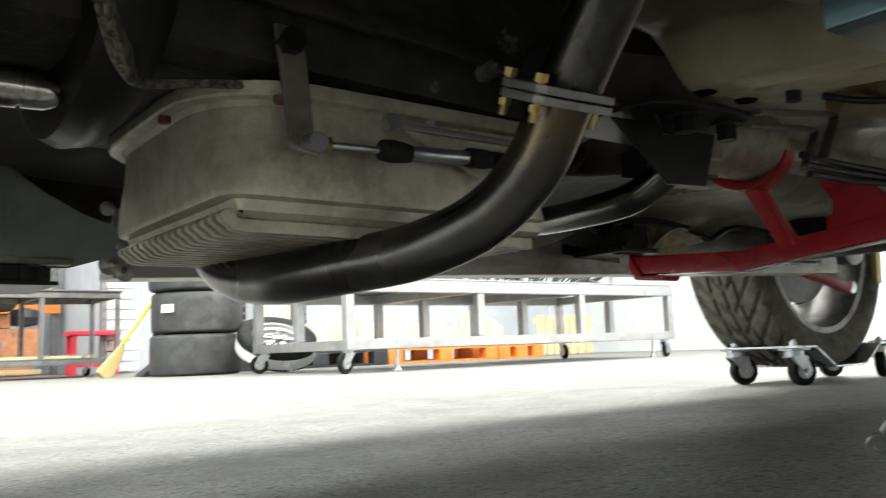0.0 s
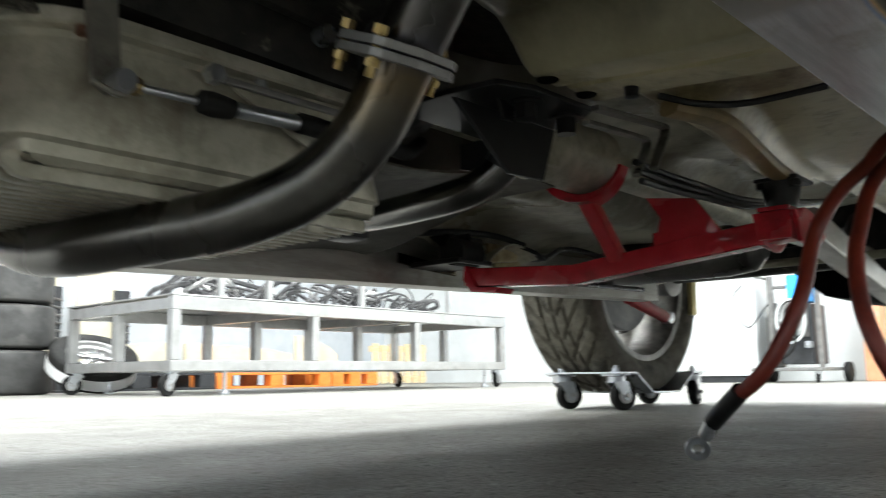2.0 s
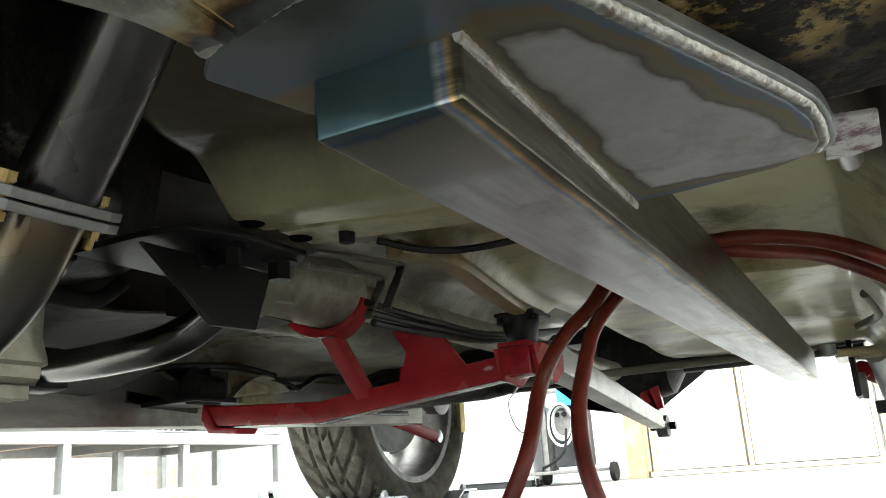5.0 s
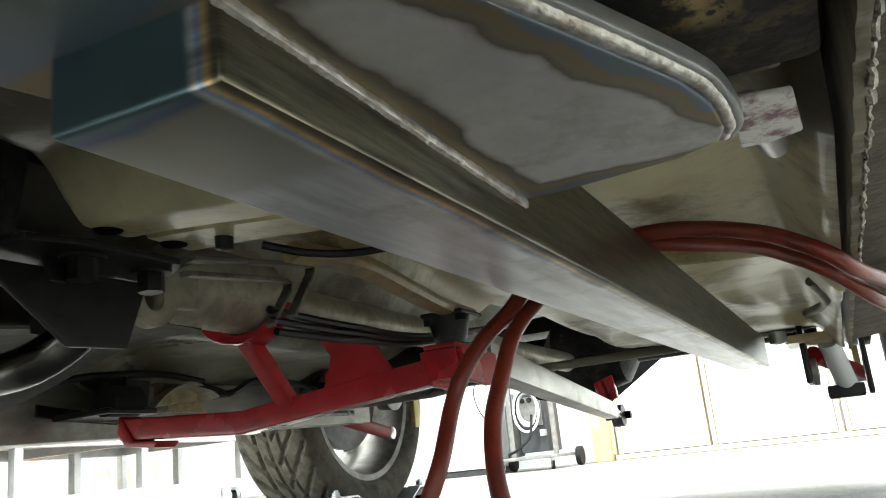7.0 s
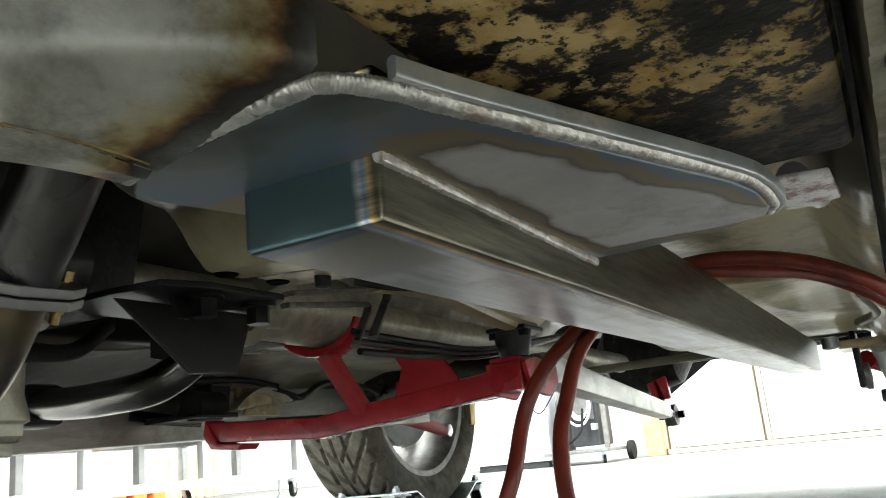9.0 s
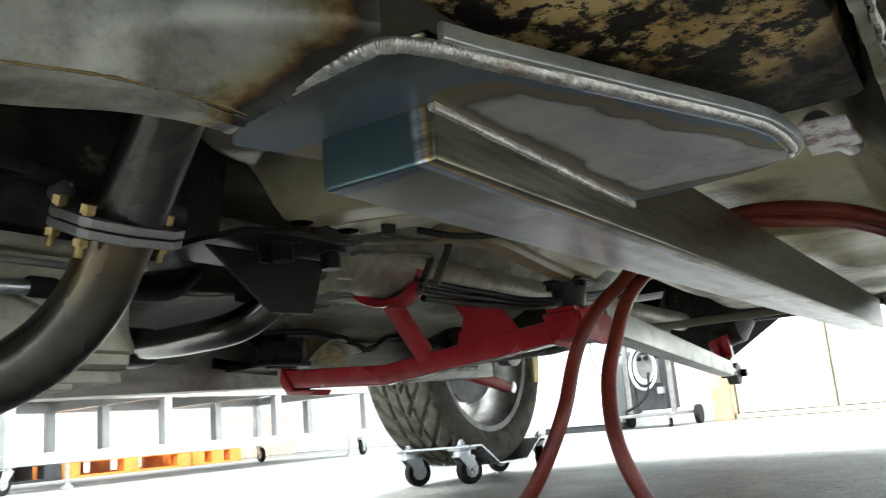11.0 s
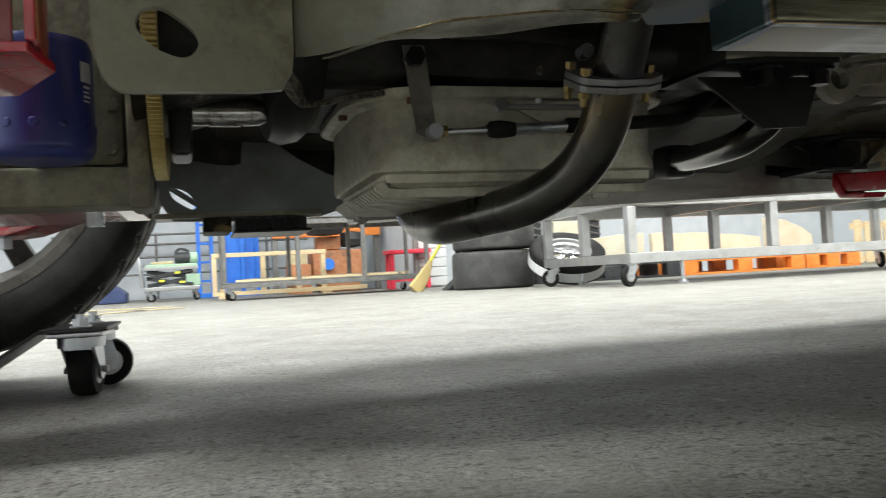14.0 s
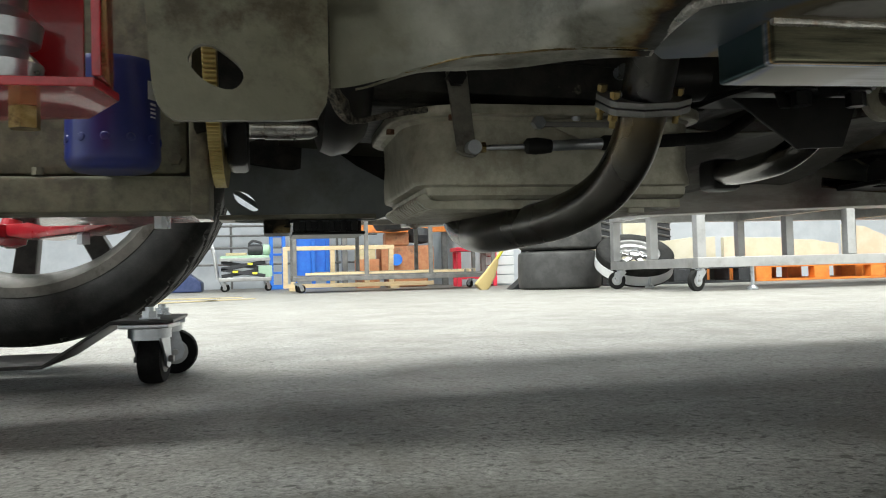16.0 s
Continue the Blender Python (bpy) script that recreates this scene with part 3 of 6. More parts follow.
# broom and dustpan
broom = thing("broom", 2.2, 6.85, 0, "straw broom with a bright yellow handle leaning", "broom")
part("handle", rod((2.23, 6.86, 0.26), (2.62, 6.98, 0.78), 0.014, 10), M["yellow"], broom)
bb = sweep([(2.06, 6.83, 0.012), (2.1, 6.835, 0.05), (2.16, 6.845, 0.13), (2.2, 6.85, 0.2), (2.23, 6.86, 0.26)], rect(0.1, 0.05, 0.02), (0, 1, 0), scale=[1.15, 1.25, 1.0, 0.7, 0.35])
part("bristles", bb, M["straw"], broom)
dust = thing("dustpan", 2.4, 6.6, 0, "black dustpan standing on the floor by the tyres", "dustpan")
part("scoop", prism([(2.26, 0.002), (2.52, 0.002), (2.5, 0.1), (2.38, 0.1)], "y", 6.52, 6.7, 0.006), M["blackplastic"], dust)
part("grip", box(2.38, 2.42, 6.6, 6.63, 0.1, 0.42, 0.006, m=None), M["blackplastic"], dust)

# stool, engine, timber frame, rack, lift cart at the far end
stool = thing("step_stool", 2.52, 8.9, 0, "bright red metal step stool behind the cart", "stool")
part("seat", box(2.28, 2.76, 8.7, 9.0 - 0.01, 0.385, 0.43, 0.008), M["pink"], stool)
for x in (2.3, 2.7):
    for y in (8.72, 8.92):
        part("leg", box(x, x + 0.045, y, y + 0.045, 0.002, 0.384, 0.006), M["pink"], stool)
part("stretcher", box(2.346, 2.699, 8.725, 8.76, 0.08, 0.12, 0.004), M["pink"], stool)

rack = thing("pallet_rack", 2.0, 10.6, 0, "orange beam rack holding boards and brown parts", "rack")
for x in (1.2, 2.5):
    part("upright", box(x, x + 0.07, 10.45, 10.55, 0.002, 1.9, 0.004), M["darksteel"], rack)
for z in (0.69, 1.3):
    part("beam", box(1.2, 2.57, 10.38, 10.445, z, z + 0.1, 0.006), M["orange"], rack)
part("shelf_board", box(1.2, 2.57, 10.46, 11.2, 0.8, 0.83, 0.003), M["pine"], rack)

engine = thing("engine_block", 1.95, 10.0, 0, "rusty brown engine block standing on the floor", "engine")
part("block", box(1.6, 2.25, 9.75, 10.2, 0.16, 0.5, 0.03), M["rust"], engine)
part("sump", box(1.68, 2.18, 9.8, 10.15, 0.002, 0.158, 0.03), M["rust"], engine)
part("head", box(1.66, 1.95, 9.78, 10.0, 0.502, 0.66, 0.02), M["rust"], engine)
part("air_cleaner", lathe([(0.02, 0.5), (0.13, 0.52), (0.16, 0.6), (0.13, 0.68), (0.03, 0.7)], (2.1, 9.9, 0.02), "z", 28), M["blackplastic"], engine)
part("pulley", lathe([(0.02, -0.03), (0.07, -0.03), (0.07, 0.02), (0.02, 0.02)], (1.78, 9.72, 0.33), "y", 24), M["blue"], engine)
solid("brown_carton", box(1.3, 1.56, 9.6, 9.9, 0.002, 0.34, 0.004), M["rust"], "brown carton on the floor beside the engine", "carton")

frame_w = thing("wooden_trestle", 1.1, 9.1, 0, "open pale pine trestle standing upright", "trestle")
part("top_rail", box(0.44, 1.66, 9.05, 9.13, 0.44, 0.485, 0.003), M["pine"], frame_w)
part("bottom_rail", box(0.44, 2.1, 9.05, 9.13, 0.03, 0.075, 0.003), M["pine"], frame_w)
for x in (0.44, 0.52, 0.95, 1.33, 1.6):
    part("stud", box(x, x + 0.05, 9.055, 9.125, 0.076, 0.439, 0.003), M["pine"], frame_w)
for x in (0.5, 1.6):
    part("foot", box(x, x + 0.1, 9.0, 9.2, 0.0, 0.029, 0.003), M["pine"], frame_w)
for k in range(6):
    a = 0.62 + 0.05 * k
    solid("timber_plank", box(a, a + 1.5, 7.64 + 0.11 * k, 7.73 + 0.11 * k, 0.1635, 0.185 + 0.004 * (k % 3), 0.003), M[("pine", "darksteel", "card")[k % 3]], "loose plank lying on the cart shelf", "plank", group="planks on the cart")

blue = thing("blue_rack", 0.7, 11.0, 0, "tall blue enamelled steel rack with cut-outs", "rack")
for x in (0.3, 0.46):
    part("upright", box(x, x + 0.05, 10.95, 11.05, 0.002, 1.4, 0.004), M["blue"], blue)
part("side_panel", box(0.62, 1.05, 11.0, 11.02, 0.12, 1.3, 0.004), M["blue"], blue)
for x in (0.6, 0.84, 1.03):
    part("post", box(x, x + 0.05, 10.94, 10.995, 0.002, 1.35, 0.004), M["blue"], blue)
for k in range(5):
    part("rung", box(0.351, 0.459, 10.98, 11.02, 0.2 + k * 0.24, 0.23 + k * 0.24, 0.003), M["blue"], blue)
part("foot", box(0.25, 1.1, 10.9, 10.94, 0.001, 0.06, 0.004), M["blue"], blue)

rails = thing("pipe_rail", 0.5, 12.4, 0, "dark pipe guard rail in front of the far wall", "railing")
for z in (0.36, 0.6, 0.78, 0.92):
    part("rail", rod((-1.6, 12.4, z), (1.9, 12.4, z), 0.016, 8), M["darksteel"], rails)
for x in (-1.2, -0.24, 0.5, 1.3):
    part("post", rod((x, 12.44, 0.002), (x, 12.44, 0.95), 0.018, 8), M["darksteel"], rails)

lift = thing("scissor_lift_cart", 0.0, 10.0, 0, "pale green scissor lift cart with a push handle", "lift cart")
part("deck", box(-0.26, 0.3, 9.8, 10.25, 0.37, 0.42, 0.008), M["green"], lift)
part("deck_edge", box(-0.27, 0.31, 9.785, 9.799, 0.355, 0.39, 0.003), M["galv"], lift)
part("base", box(-0.28, 0.32, 9.8, 10.25, 0.12, 0.165, 0.008), M["galv"], lift)
part("pump_housing", box(0.17, 0.33, 9.82, 10.2, 0.166, 0.3, 0.01), M["green"], lift, "green pump housing")
for s in (-1, 1):
    for y in (9.84, 10.2):
        part("scissor_arm", sweep([(-0.25 * s, y + 0.02 * s, 0.18), (0.25 * s, y + 0.02 * s, 0.262)], rect(0.015, 0.04)), M["blackplastic"], lift)
        part("scissor_arm", sweep([(-0.25 * s, y + 0.02 * s, 0.345), (0.25 * s, y + 0.02 * s, 0.266)], rect(0.015, 0.04)), M["blackplastic"], lift)
for x, z in ((-0.12, 0.22), (0.05, 0.31), (0.1, 0.2)):
    part("warning_label", box(x, x + 0.06, 9.8105, 9.812, z, z + 0.025), M["yellow"], lift, "small yellow warning label")
part("push_handle", tube([(-0.3, 9.86, 0.15), (-0.34, 9.87, 0.45), (-0.42, 9.88, 0.7), (-0.42, 10.18, 0.7), (-0.34, 10.2, 0.45), (-0.3, 10.2, 0.15)], 0.014, 5, 8, up=(0, 1, 0)), M["galv"], lift)
for x, t in ((-0.24, 20), (0.26, 40)):
    for y in (9.84, 10.2):
        caster(lift, x, y, 0.118, 0.045, 0.028, t, M["zinc"])
motor = thing("vise_motor", 0.18, 9.95, 0.421, "small black and green motor lying on the lift cart", "motor")
part("motor_body", lathe([(0.03, 0.05), (0.06, 0.055), (0.065, 0.08), (0.065, 0.2), (0.055, 0.22), (0.02, 0.225)], (0, 9.95, 0.487), "x", 24), M["blackplastic"], motor)
part("motor_cap", lathe([(0.02, 0.226), (0.06, 0.228), (0.066, 0.24), (0.062, 0.3), (0.03, 0.315)], (0, 9.95, 0.487), "x", 24), M["green"], motor, "pale green end cap")
part("motor_grip", sweep(glide([(0.06, 9.95, 0.55), (0.11, 9.95, 0.59), (0.19, 9.95, 0.575), (0.21, 9.95, 0.55)], 5), rect(0.04, 0.03, 0.008)), M["blackplastic"], motor)
solid("yellow_case", box(-0.2, 0.04, 9.9, 10.1, 0.421, 0.455, 0.008), M["card"], "flat tan case lying on the lift cart", "case")
solid("blue_jack", prism([(-1.1, 0.003), (-0.5, 0.003), (-0.5, 0.12), (-0.75, 0.3), (-1.1, 0.36)], "y", 10.2, 10.6, 0.02), material("navy", (0.03, 0.05, 0.13), (0.05, 0.07, 0.17), 0.4), "dark blue floor jack parked by the wall", "jack")
for k, (xa, ya, xb, yb) in enumerate(((-0.42, 5.4, 0.18, 5.85), (-0.3, 5.95, 0.1, 6.0), (-0.5, 5.7, -0.05, 5.62))):
    solid("card_strip", sweep([(xa, ya, 0.006 + 0.008 * k), ((xa + xb) / 2, (ya + yb) / 2 + 0.03, 0.006 + 0.008 * k), (xb, yb, 0.006 + 0.008 * k)], rect(0.06, 0.006, 0.001)), M["card"], "loose tan card strip lying on the floor", "strip", group="strips on the floor")
solid("red_barrel", lathe([(0.2, 0.002), (0.22, 0.02), (0.22, 0.38), (0.2, 0.4)], (-1.9, 11.6, 0), "z", 28), M["pink"], "red round drum by the far wall", "drum")

# welding machine and white cabinet near the doors
cab = thing("white_cabinet", 8.3, 3.55, 0, "plain white steel cabinet standing by the doors", "cabinet")
part("body", box(8.05, 8.5, 3.12, 3.95, 0.06, 0.98, 0.012), M["panelwhite"], cab)
part("lid", box(8.03, 8.52, 3.1, 3.97, 0.985, 1.02, 0.01), M["panelwhite"], cab)
part("plinth", box(8.08, 8.48, 3.16, 3.91, 0.002, 0.059, 0.004), M["blackplastic"], cab)
weld = thing("welding_machine", 7.9, 2.75, 0, "welding machine on a wheeled cart with coiled leads", "welder")
part("cabinet", box(8.0, 8.4, 2.6, 2.87, 0.16, 0.7, 0.012), M["blackplastic"], weld)
part("cart_base", box(7.75, 8.5, 2.45, 3.08, 0.1, 0.13, 0.006), M["darksteel"], weld)
part("front_panel", box(7.985, 7.998, 2.63, 2.84, 0.4, 0.67, 0.003), M["darksteel"], weld)
for k in range(3):
    part("knob", lathe([(0.02, -0.02), (0.026, 0.0)], (7.964, 2.66 + 0.07 * k, 0.64), "x", 16), M["black"], weld)
part("blue_box", box(7.96, 8.2, 2.6, 2.79, 0.712, 0.96, 0.012), M["sky"], weld, "bright blue box on top")
part("mast", box(8.05, 8.1, 2.54, 2.58, 0.131, 0.864, 0.004), M["darksteel"], weld)
part("mast", box(8.05, 8.1, 2.95, 3.0, 0.131, 0.97, 0.004), M["darksteel"], weld)
part("cross_bar", box(8.22, 8.26, 2.54, 3.0, 0.865, 0.895, 0.004), M["darksteel"], weld)
part("torch_holder", box(7.9, 8.0, 2.6, 2.64, 0.3, 0.36, 0.006), M["zinc"], weld)
part("gas_bottle", lathe([(0.03, 0.132), (0.075, 0.14), (0.075, 0.6), (0.045, 0.68), (0.03, 0.74)], (8.3, 3.03, 0), "z", 24), M["darksteel"], weld)
for k in range(4):
    r = 0.1 + 0.012 * k
    part("lead_coil", tube([(7.93 - 0.02 * k, 2.74 + r * math.cos(a) * 0.9, 0.57 + r * 1.4 * math.sin(a) - 0.01 * k) for a in [j * 0.5236 for j in range(13)]], 0.012, 3, 8, up=(1, 0, 0)), M[("galv", "panelwhite", "rubber", "panelwhite")[k]], weld)
part("ground_lead", tube([(7.92, 2.95, 0.7), (7.85, 3.1, 0.5), (7.84, 3.2, 0.62), (7.9, 3.25, 0.8), (8.02, 3.22, 0.9)], 0.006, 6, 7), M["rubber"], weld)
part("ground_lead", tube([(7.9, 2.7, 0.5), (7.84, 2.72, 0.3), (7.82, 2.84, 0.2), (7.86, 2.95, 0.16)], 0.012, 6, 8), M["rubber"], weld)
for y in (2.42, 3.1):
    part("wheel", lathe([(0.02, -0.025), (0.085, -0.025), (0.09, 0), (0.085, 0.025), (0.02, 0.025)], (8.35, y, 0.09), "y", 24), M["rubber"], weld)
for y in (2.52, 3.0):
    caster(weld, 7.82, y, 0.098, 0.038, 0.024, 30, M["zinc"])
solid("chair_seat", lathe([(0.02, 0.0), (0.2, 0.02), (0.24, 0.08), (0.2, 0.13), (0.05, 0.15)], (1.75, 9.72, 0.661), "z", 28), M["blackplastic"], "black padded seat lying on the rusty engine", "seat")
for x, y, z, w, h in ((1.3, 9.62, 0.341, 0.22, 0.16), (2.28, 10.5, 0.831, 0.25, 0.2), (1.6, 10.55, 0.831, 0.4, 0.12)):
    solid("parts_box", box(x, x + w, y, y + 0.25, z, z + h, 0.004), M["card"], "worn tan parts box with folded flaps", "box", group="parts boxes at the far end")


def heat_tint(on_plate):
    """Bare steel with straw, brown and blue bands: along the welds of the plate, or at the cut front end of the tube."""
    mt = material("heat_tinted_plate", (0.55, 0.54, 0.545), (0.68, 0.67, 0.675), 0.52, 1.0, 16, third=(0.37, 0.35, 0.33), third_scale=9) if on_plate else material("heat_tinted_tube", (0.58, 0.59, 0.615), (0.82, 0.83, 0.86), 0.32, 1.0, 5, stretch=(1, 12, 12), third=(0.42, 0.39, 0.34), third_scale=6, rough_var=0.06)
    nt = mt.node_tree
    link, bs = nt.links.new, nt.nodes["Principled BSDF"]
    old = bs.inputs["Base Color"].links[0].from_socket
    co = nt.nodes.new("ShaderNodeTexCoord")
    nz = nt.nodes.new("ShaderNodeTexNoise")
    nz.inputs["Scale"].default_value, nz.inputs["Detail"].default_value = 15, 5
    link(co.outputs["Object"], nz.inputs["Vector"])
    sep = nt.nodes.new("ShaderNodeSeparateXYZ")
    link(co.outputs["Object"], sep.inputs[0])

    def calc(kind, a, b):
        nd = nt.nodes.new("ShaderNodeMath")
        nd.operation = kind
        for k, v in ((0, a), (1, b)):
            if isinstance(v, (int, float)):
                nd.inputs[k].default_value = v
            else:
                link(v, nd.inputs[k])
        return nd.outputs[0]

    edge = calc("ADD", calc("MULTIPLY", sep.outputs["X"], 0.42), sep.outputs["Y"])
    d1 = calc("ABSOLUTE", calc("SUBTRACT", edge, 0.366), 0)
    d2 = calc("ABSOLUTE", calc("SUBTRACT", sep.outputs["Y"], 0.1865), 0)
    d3 = calc("ABSOLUTE", calc("SUBTRACT", sep.outputs["X"], 0.492 if on_plate else 0.531), 0)
    d = d3
    if on_plate:
        d = calc("MINIMUM", d1, calc("ADD", d2, 0.012))
        d = calc("MINIMUM", d, calc("MULTIPLY", d3, 0.4))
        d = calc("MINIMUM", d, calc("ADD", calc("ABSOLUTE", calc("SUBTRACT", sep.outputs["X"], 0.734), 0), 0.008))
    d = calc("ADD", calc("MULTIPLY", d, 26 if on_plate else 13), calc("MULTIPLY", calc("SUBTRACT", nz.outputs["Fac"], 0.5), 0.85 if on_plate else 0.3))
    ramp = nt.nodes.new("ShaderNodeValToRGB")
    stops = ((0.0, (0.11, 0.115, 0.105)), (0.14, (0.2, 0.225, 0.23)), (0.36, (0.19, 0.22, 0.28)), (0.44, (0.28, 0.22, 0.13)), (0.54, (0.26, 0.235, 0.185)), (0.62, (0.19, 0.165, 0.135)), (0.68, (0.42, 0.4, 0.385)))
    if not on_plate:
        stops = ((0.0, (0.13, 0.2, 0.215)), (0.05, (0.1, 0.16, 0.19)), (0.1, (0.07, 0.1, 0.2)), (0.16, (0.26, 0.25, 0.2)), (0.5, (0.42, 0.41, 0.36)), (0.86, (0.58, 0.575, 0.56)))
    while len(ramp.color_ramp.elements) < len(stops):
        ramp.color_ramp.elements.new(0.5)
    for el, (at, c) in zip(ramp.color_ramp.elements, stops):
        el.position, el.color = at, (*c, 1)
    link(d, ramp.inputs["Fac"])
    fade = nt.nodes.new("ShaderNodeMapRange")
    fade.inputs["From Min"].default_value, fade.inputs["From Max"].default_value = (0.62, 0.72) if on_plate else (0.78, 0.9)
    link(d, fade.inputs["Value"])
    mix = nt.nodes.new("ShaderNodeMix")
    mix.data_type = "RGBA"
    link(fade.outputs["Result"], mix.inputs[0])
    link(ramp.outputs["Color"], mix.inputs[6])
    link(old, mix.inputs[7])
    colour = mix.outputs[2]
    if not on_plate:
        # Near side's dark olive stands for dim reflections; gold and blue are heat tint.
        edge = calc("MULTIPLY", calc("ADD", calc("SUBTRACT", calc("ADD", sep.outputs["Y"], calc("MULTIPLY", sep.outputs["X"], 0.0035)), 0.1888), calc("MULTIPLY", calc("SUBTRACT", nz.outputs["Fac"], 0.5), 0.005)), 42)
        band = nt.nodes.new("ShaderNodeValToRGB")
        stops = ((0.0, (0.07, 0.066, 0.045)), (0.08, (0.11, 0.1, 0.065)), (0.16, (0.42, 0.3, 0.14)), (0.25, (0.2, 0.26, 0.36)), (0.33, (0.42, 0.42, 0.42)))
        while len(band.color_ramp.elements) < len(stops):
            band.color_ramp.elements.new(0.5)
        for el, (at, c) in zip(band.color_ramp.elements, stops):
            el.position, el.color = at, (*c, 1)
        link(edge, band.inputs["Fac"])
        turn = nt.nodes.new("ShaderNodeMapping")
        turn.inputs["Rotation"].default_value, turn.inputs["Scale"].default_value = (0, 0.42, 0), (7, 7, 110)
        link(co.outputs["Object"], turn.inputs["Vector"])
        brush = nt.nodes.new("ShaderNodeTexNoise")
        brush.inputs["Scale"].default_value, brush.inputs["Detail"].default_value, brush.inputs["Roughness"].default_value = 2.2, 6, 0.7
        link(turn.outputs["Vector"], brush.inputs["Vector"])
        streak = nt.nodes.new("ShaderNodeMapRange")
        streak.inputs["From Min"].default_value, streak.inputs["From Max"].default_value = 0.35, 0.75
        streak.inputs["To Min"].default_value, streak.inputs["To Max"].default_value = 0.55, 3.0
        link(brush.outputs["Fac"], streak.inputs["Value"])
        worn = nt.nodes.new("ShaderNodeMix")
        worn.data_type, worn.blend_type = "RGBA", "MULTIPLY"
        worn.inputs[0].default_value = 1.0
        link(band.outputs["Color"], worn.inputs[6])
        link(streak.outputs["Result"], worn.inputs[7])
        near = nt.nodes.new("ShaderNodeMapRange")
        near.inputs["From Min"].default_value, near.inputs["From Max"].default_value = 0.3, 0.42
        link(edge, near.inputs["Value"])
        over = nt.nodes.new("ShaderNodeMix")
        over.data_type = "RGBA"
        link(near.outputs["Result"], over.inputs[0])
        link(worn.outputs[2], over.inputs[6])
        link(colour, over.inputs[7])
        colour = over.outputs[2]
    link(colour, bs.inputs["Base Color"])
    return mt


M["tint"], M["tintube"] = heat_tint(True), heat_tint(False)
def stained_sill():
    """Black grime over golden rust-stained paint, mottled fine and coarse."""
    mt = material("stained_sill", (0.3, 0.19, 0.06), (0.45, 0.33, 0.15), 0.6, 0, 30, bump=0.0012, bump_scale=110, spec=0.15)
    nt = mt.node_tree
    link, bs = nt.links.new, nt.nodes["Principled BSDF"]
    colour = bs.inputs["Base Color"].links[0].from_socket
    co = nt.nodes.new("ShaderNodeTexCoord")
    for scale, detail, lo, hi, dark in ((9, 3, 0.4, 0.54, (0.035, 0.027, 0.018)), (42, 10, 0.46, 0.52, (0.012, 0.01, 0.008)), (150, 4, 0.57, 0.62, (0.01, 0.009, 0.007))):
        nz = nt.nodes.new("ShaderNodeTexNoise")
        nz.inputs["Scale"].default_value, nz.inputs["Detail"].default_value, nz.inputs["Roughness"].default_value = scale, detail, 0.68
        link(co.outputs["Object"], nz.inputs["Vector"])
        rp = nt.nodes.new("ShaderNodeMapRange")
        rp.inputs["From Min"].default_value, rp.inputs["From Max"].default_value = lo, hi
        link(nz.outputs["Fac"], rp.inputs["Value"])
        mx = nt.nodes.new("ShaderNodeMix")
        mx.data_type = "RGBA"
        link(rp.outputs["Result"], mx.inputs[0])
        link(colour, mx.inputs[6])
        mx.inputs[7].default_value = (*dark, 1)
        colour = mx.outputs[2]
    link(colour, bs.inputs["Base Color"])
    return mt


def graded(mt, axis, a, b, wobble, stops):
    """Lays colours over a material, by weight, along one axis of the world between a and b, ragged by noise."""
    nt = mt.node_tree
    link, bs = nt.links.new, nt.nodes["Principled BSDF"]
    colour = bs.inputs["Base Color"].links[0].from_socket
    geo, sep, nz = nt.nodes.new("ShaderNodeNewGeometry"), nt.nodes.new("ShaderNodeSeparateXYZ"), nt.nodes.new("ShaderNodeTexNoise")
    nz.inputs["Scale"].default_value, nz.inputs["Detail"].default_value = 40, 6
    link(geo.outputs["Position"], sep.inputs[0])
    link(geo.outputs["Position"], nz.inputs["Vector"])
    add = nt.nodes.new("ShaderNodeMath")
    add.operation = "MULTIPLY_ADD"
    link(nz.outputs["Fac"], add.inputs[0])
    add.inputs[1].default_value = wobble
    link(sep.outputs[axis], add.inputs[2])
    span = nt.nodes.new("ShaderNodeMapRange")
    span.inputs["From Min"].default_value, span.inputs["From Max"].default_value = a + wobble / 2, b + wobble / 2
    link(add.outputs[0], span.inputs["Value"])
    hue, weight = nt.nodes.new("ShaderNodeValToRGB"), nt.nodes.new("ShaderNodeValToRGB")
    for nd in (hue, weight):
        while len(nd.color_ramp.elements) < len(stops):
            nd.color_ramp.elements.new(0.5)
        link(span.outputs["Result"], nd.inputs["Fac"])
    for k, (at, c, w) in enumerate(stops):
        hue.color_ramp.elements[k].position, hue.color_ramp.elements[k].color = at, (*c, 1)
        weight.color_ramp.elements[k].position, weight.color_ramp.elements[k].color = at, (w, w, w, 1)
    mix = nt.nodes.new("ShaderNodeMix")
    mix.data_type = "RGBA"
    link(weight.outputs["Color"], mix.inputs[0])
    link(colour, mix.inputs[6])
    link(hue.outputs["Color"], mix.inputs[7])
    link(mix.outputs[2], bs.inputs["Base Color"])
    return mt


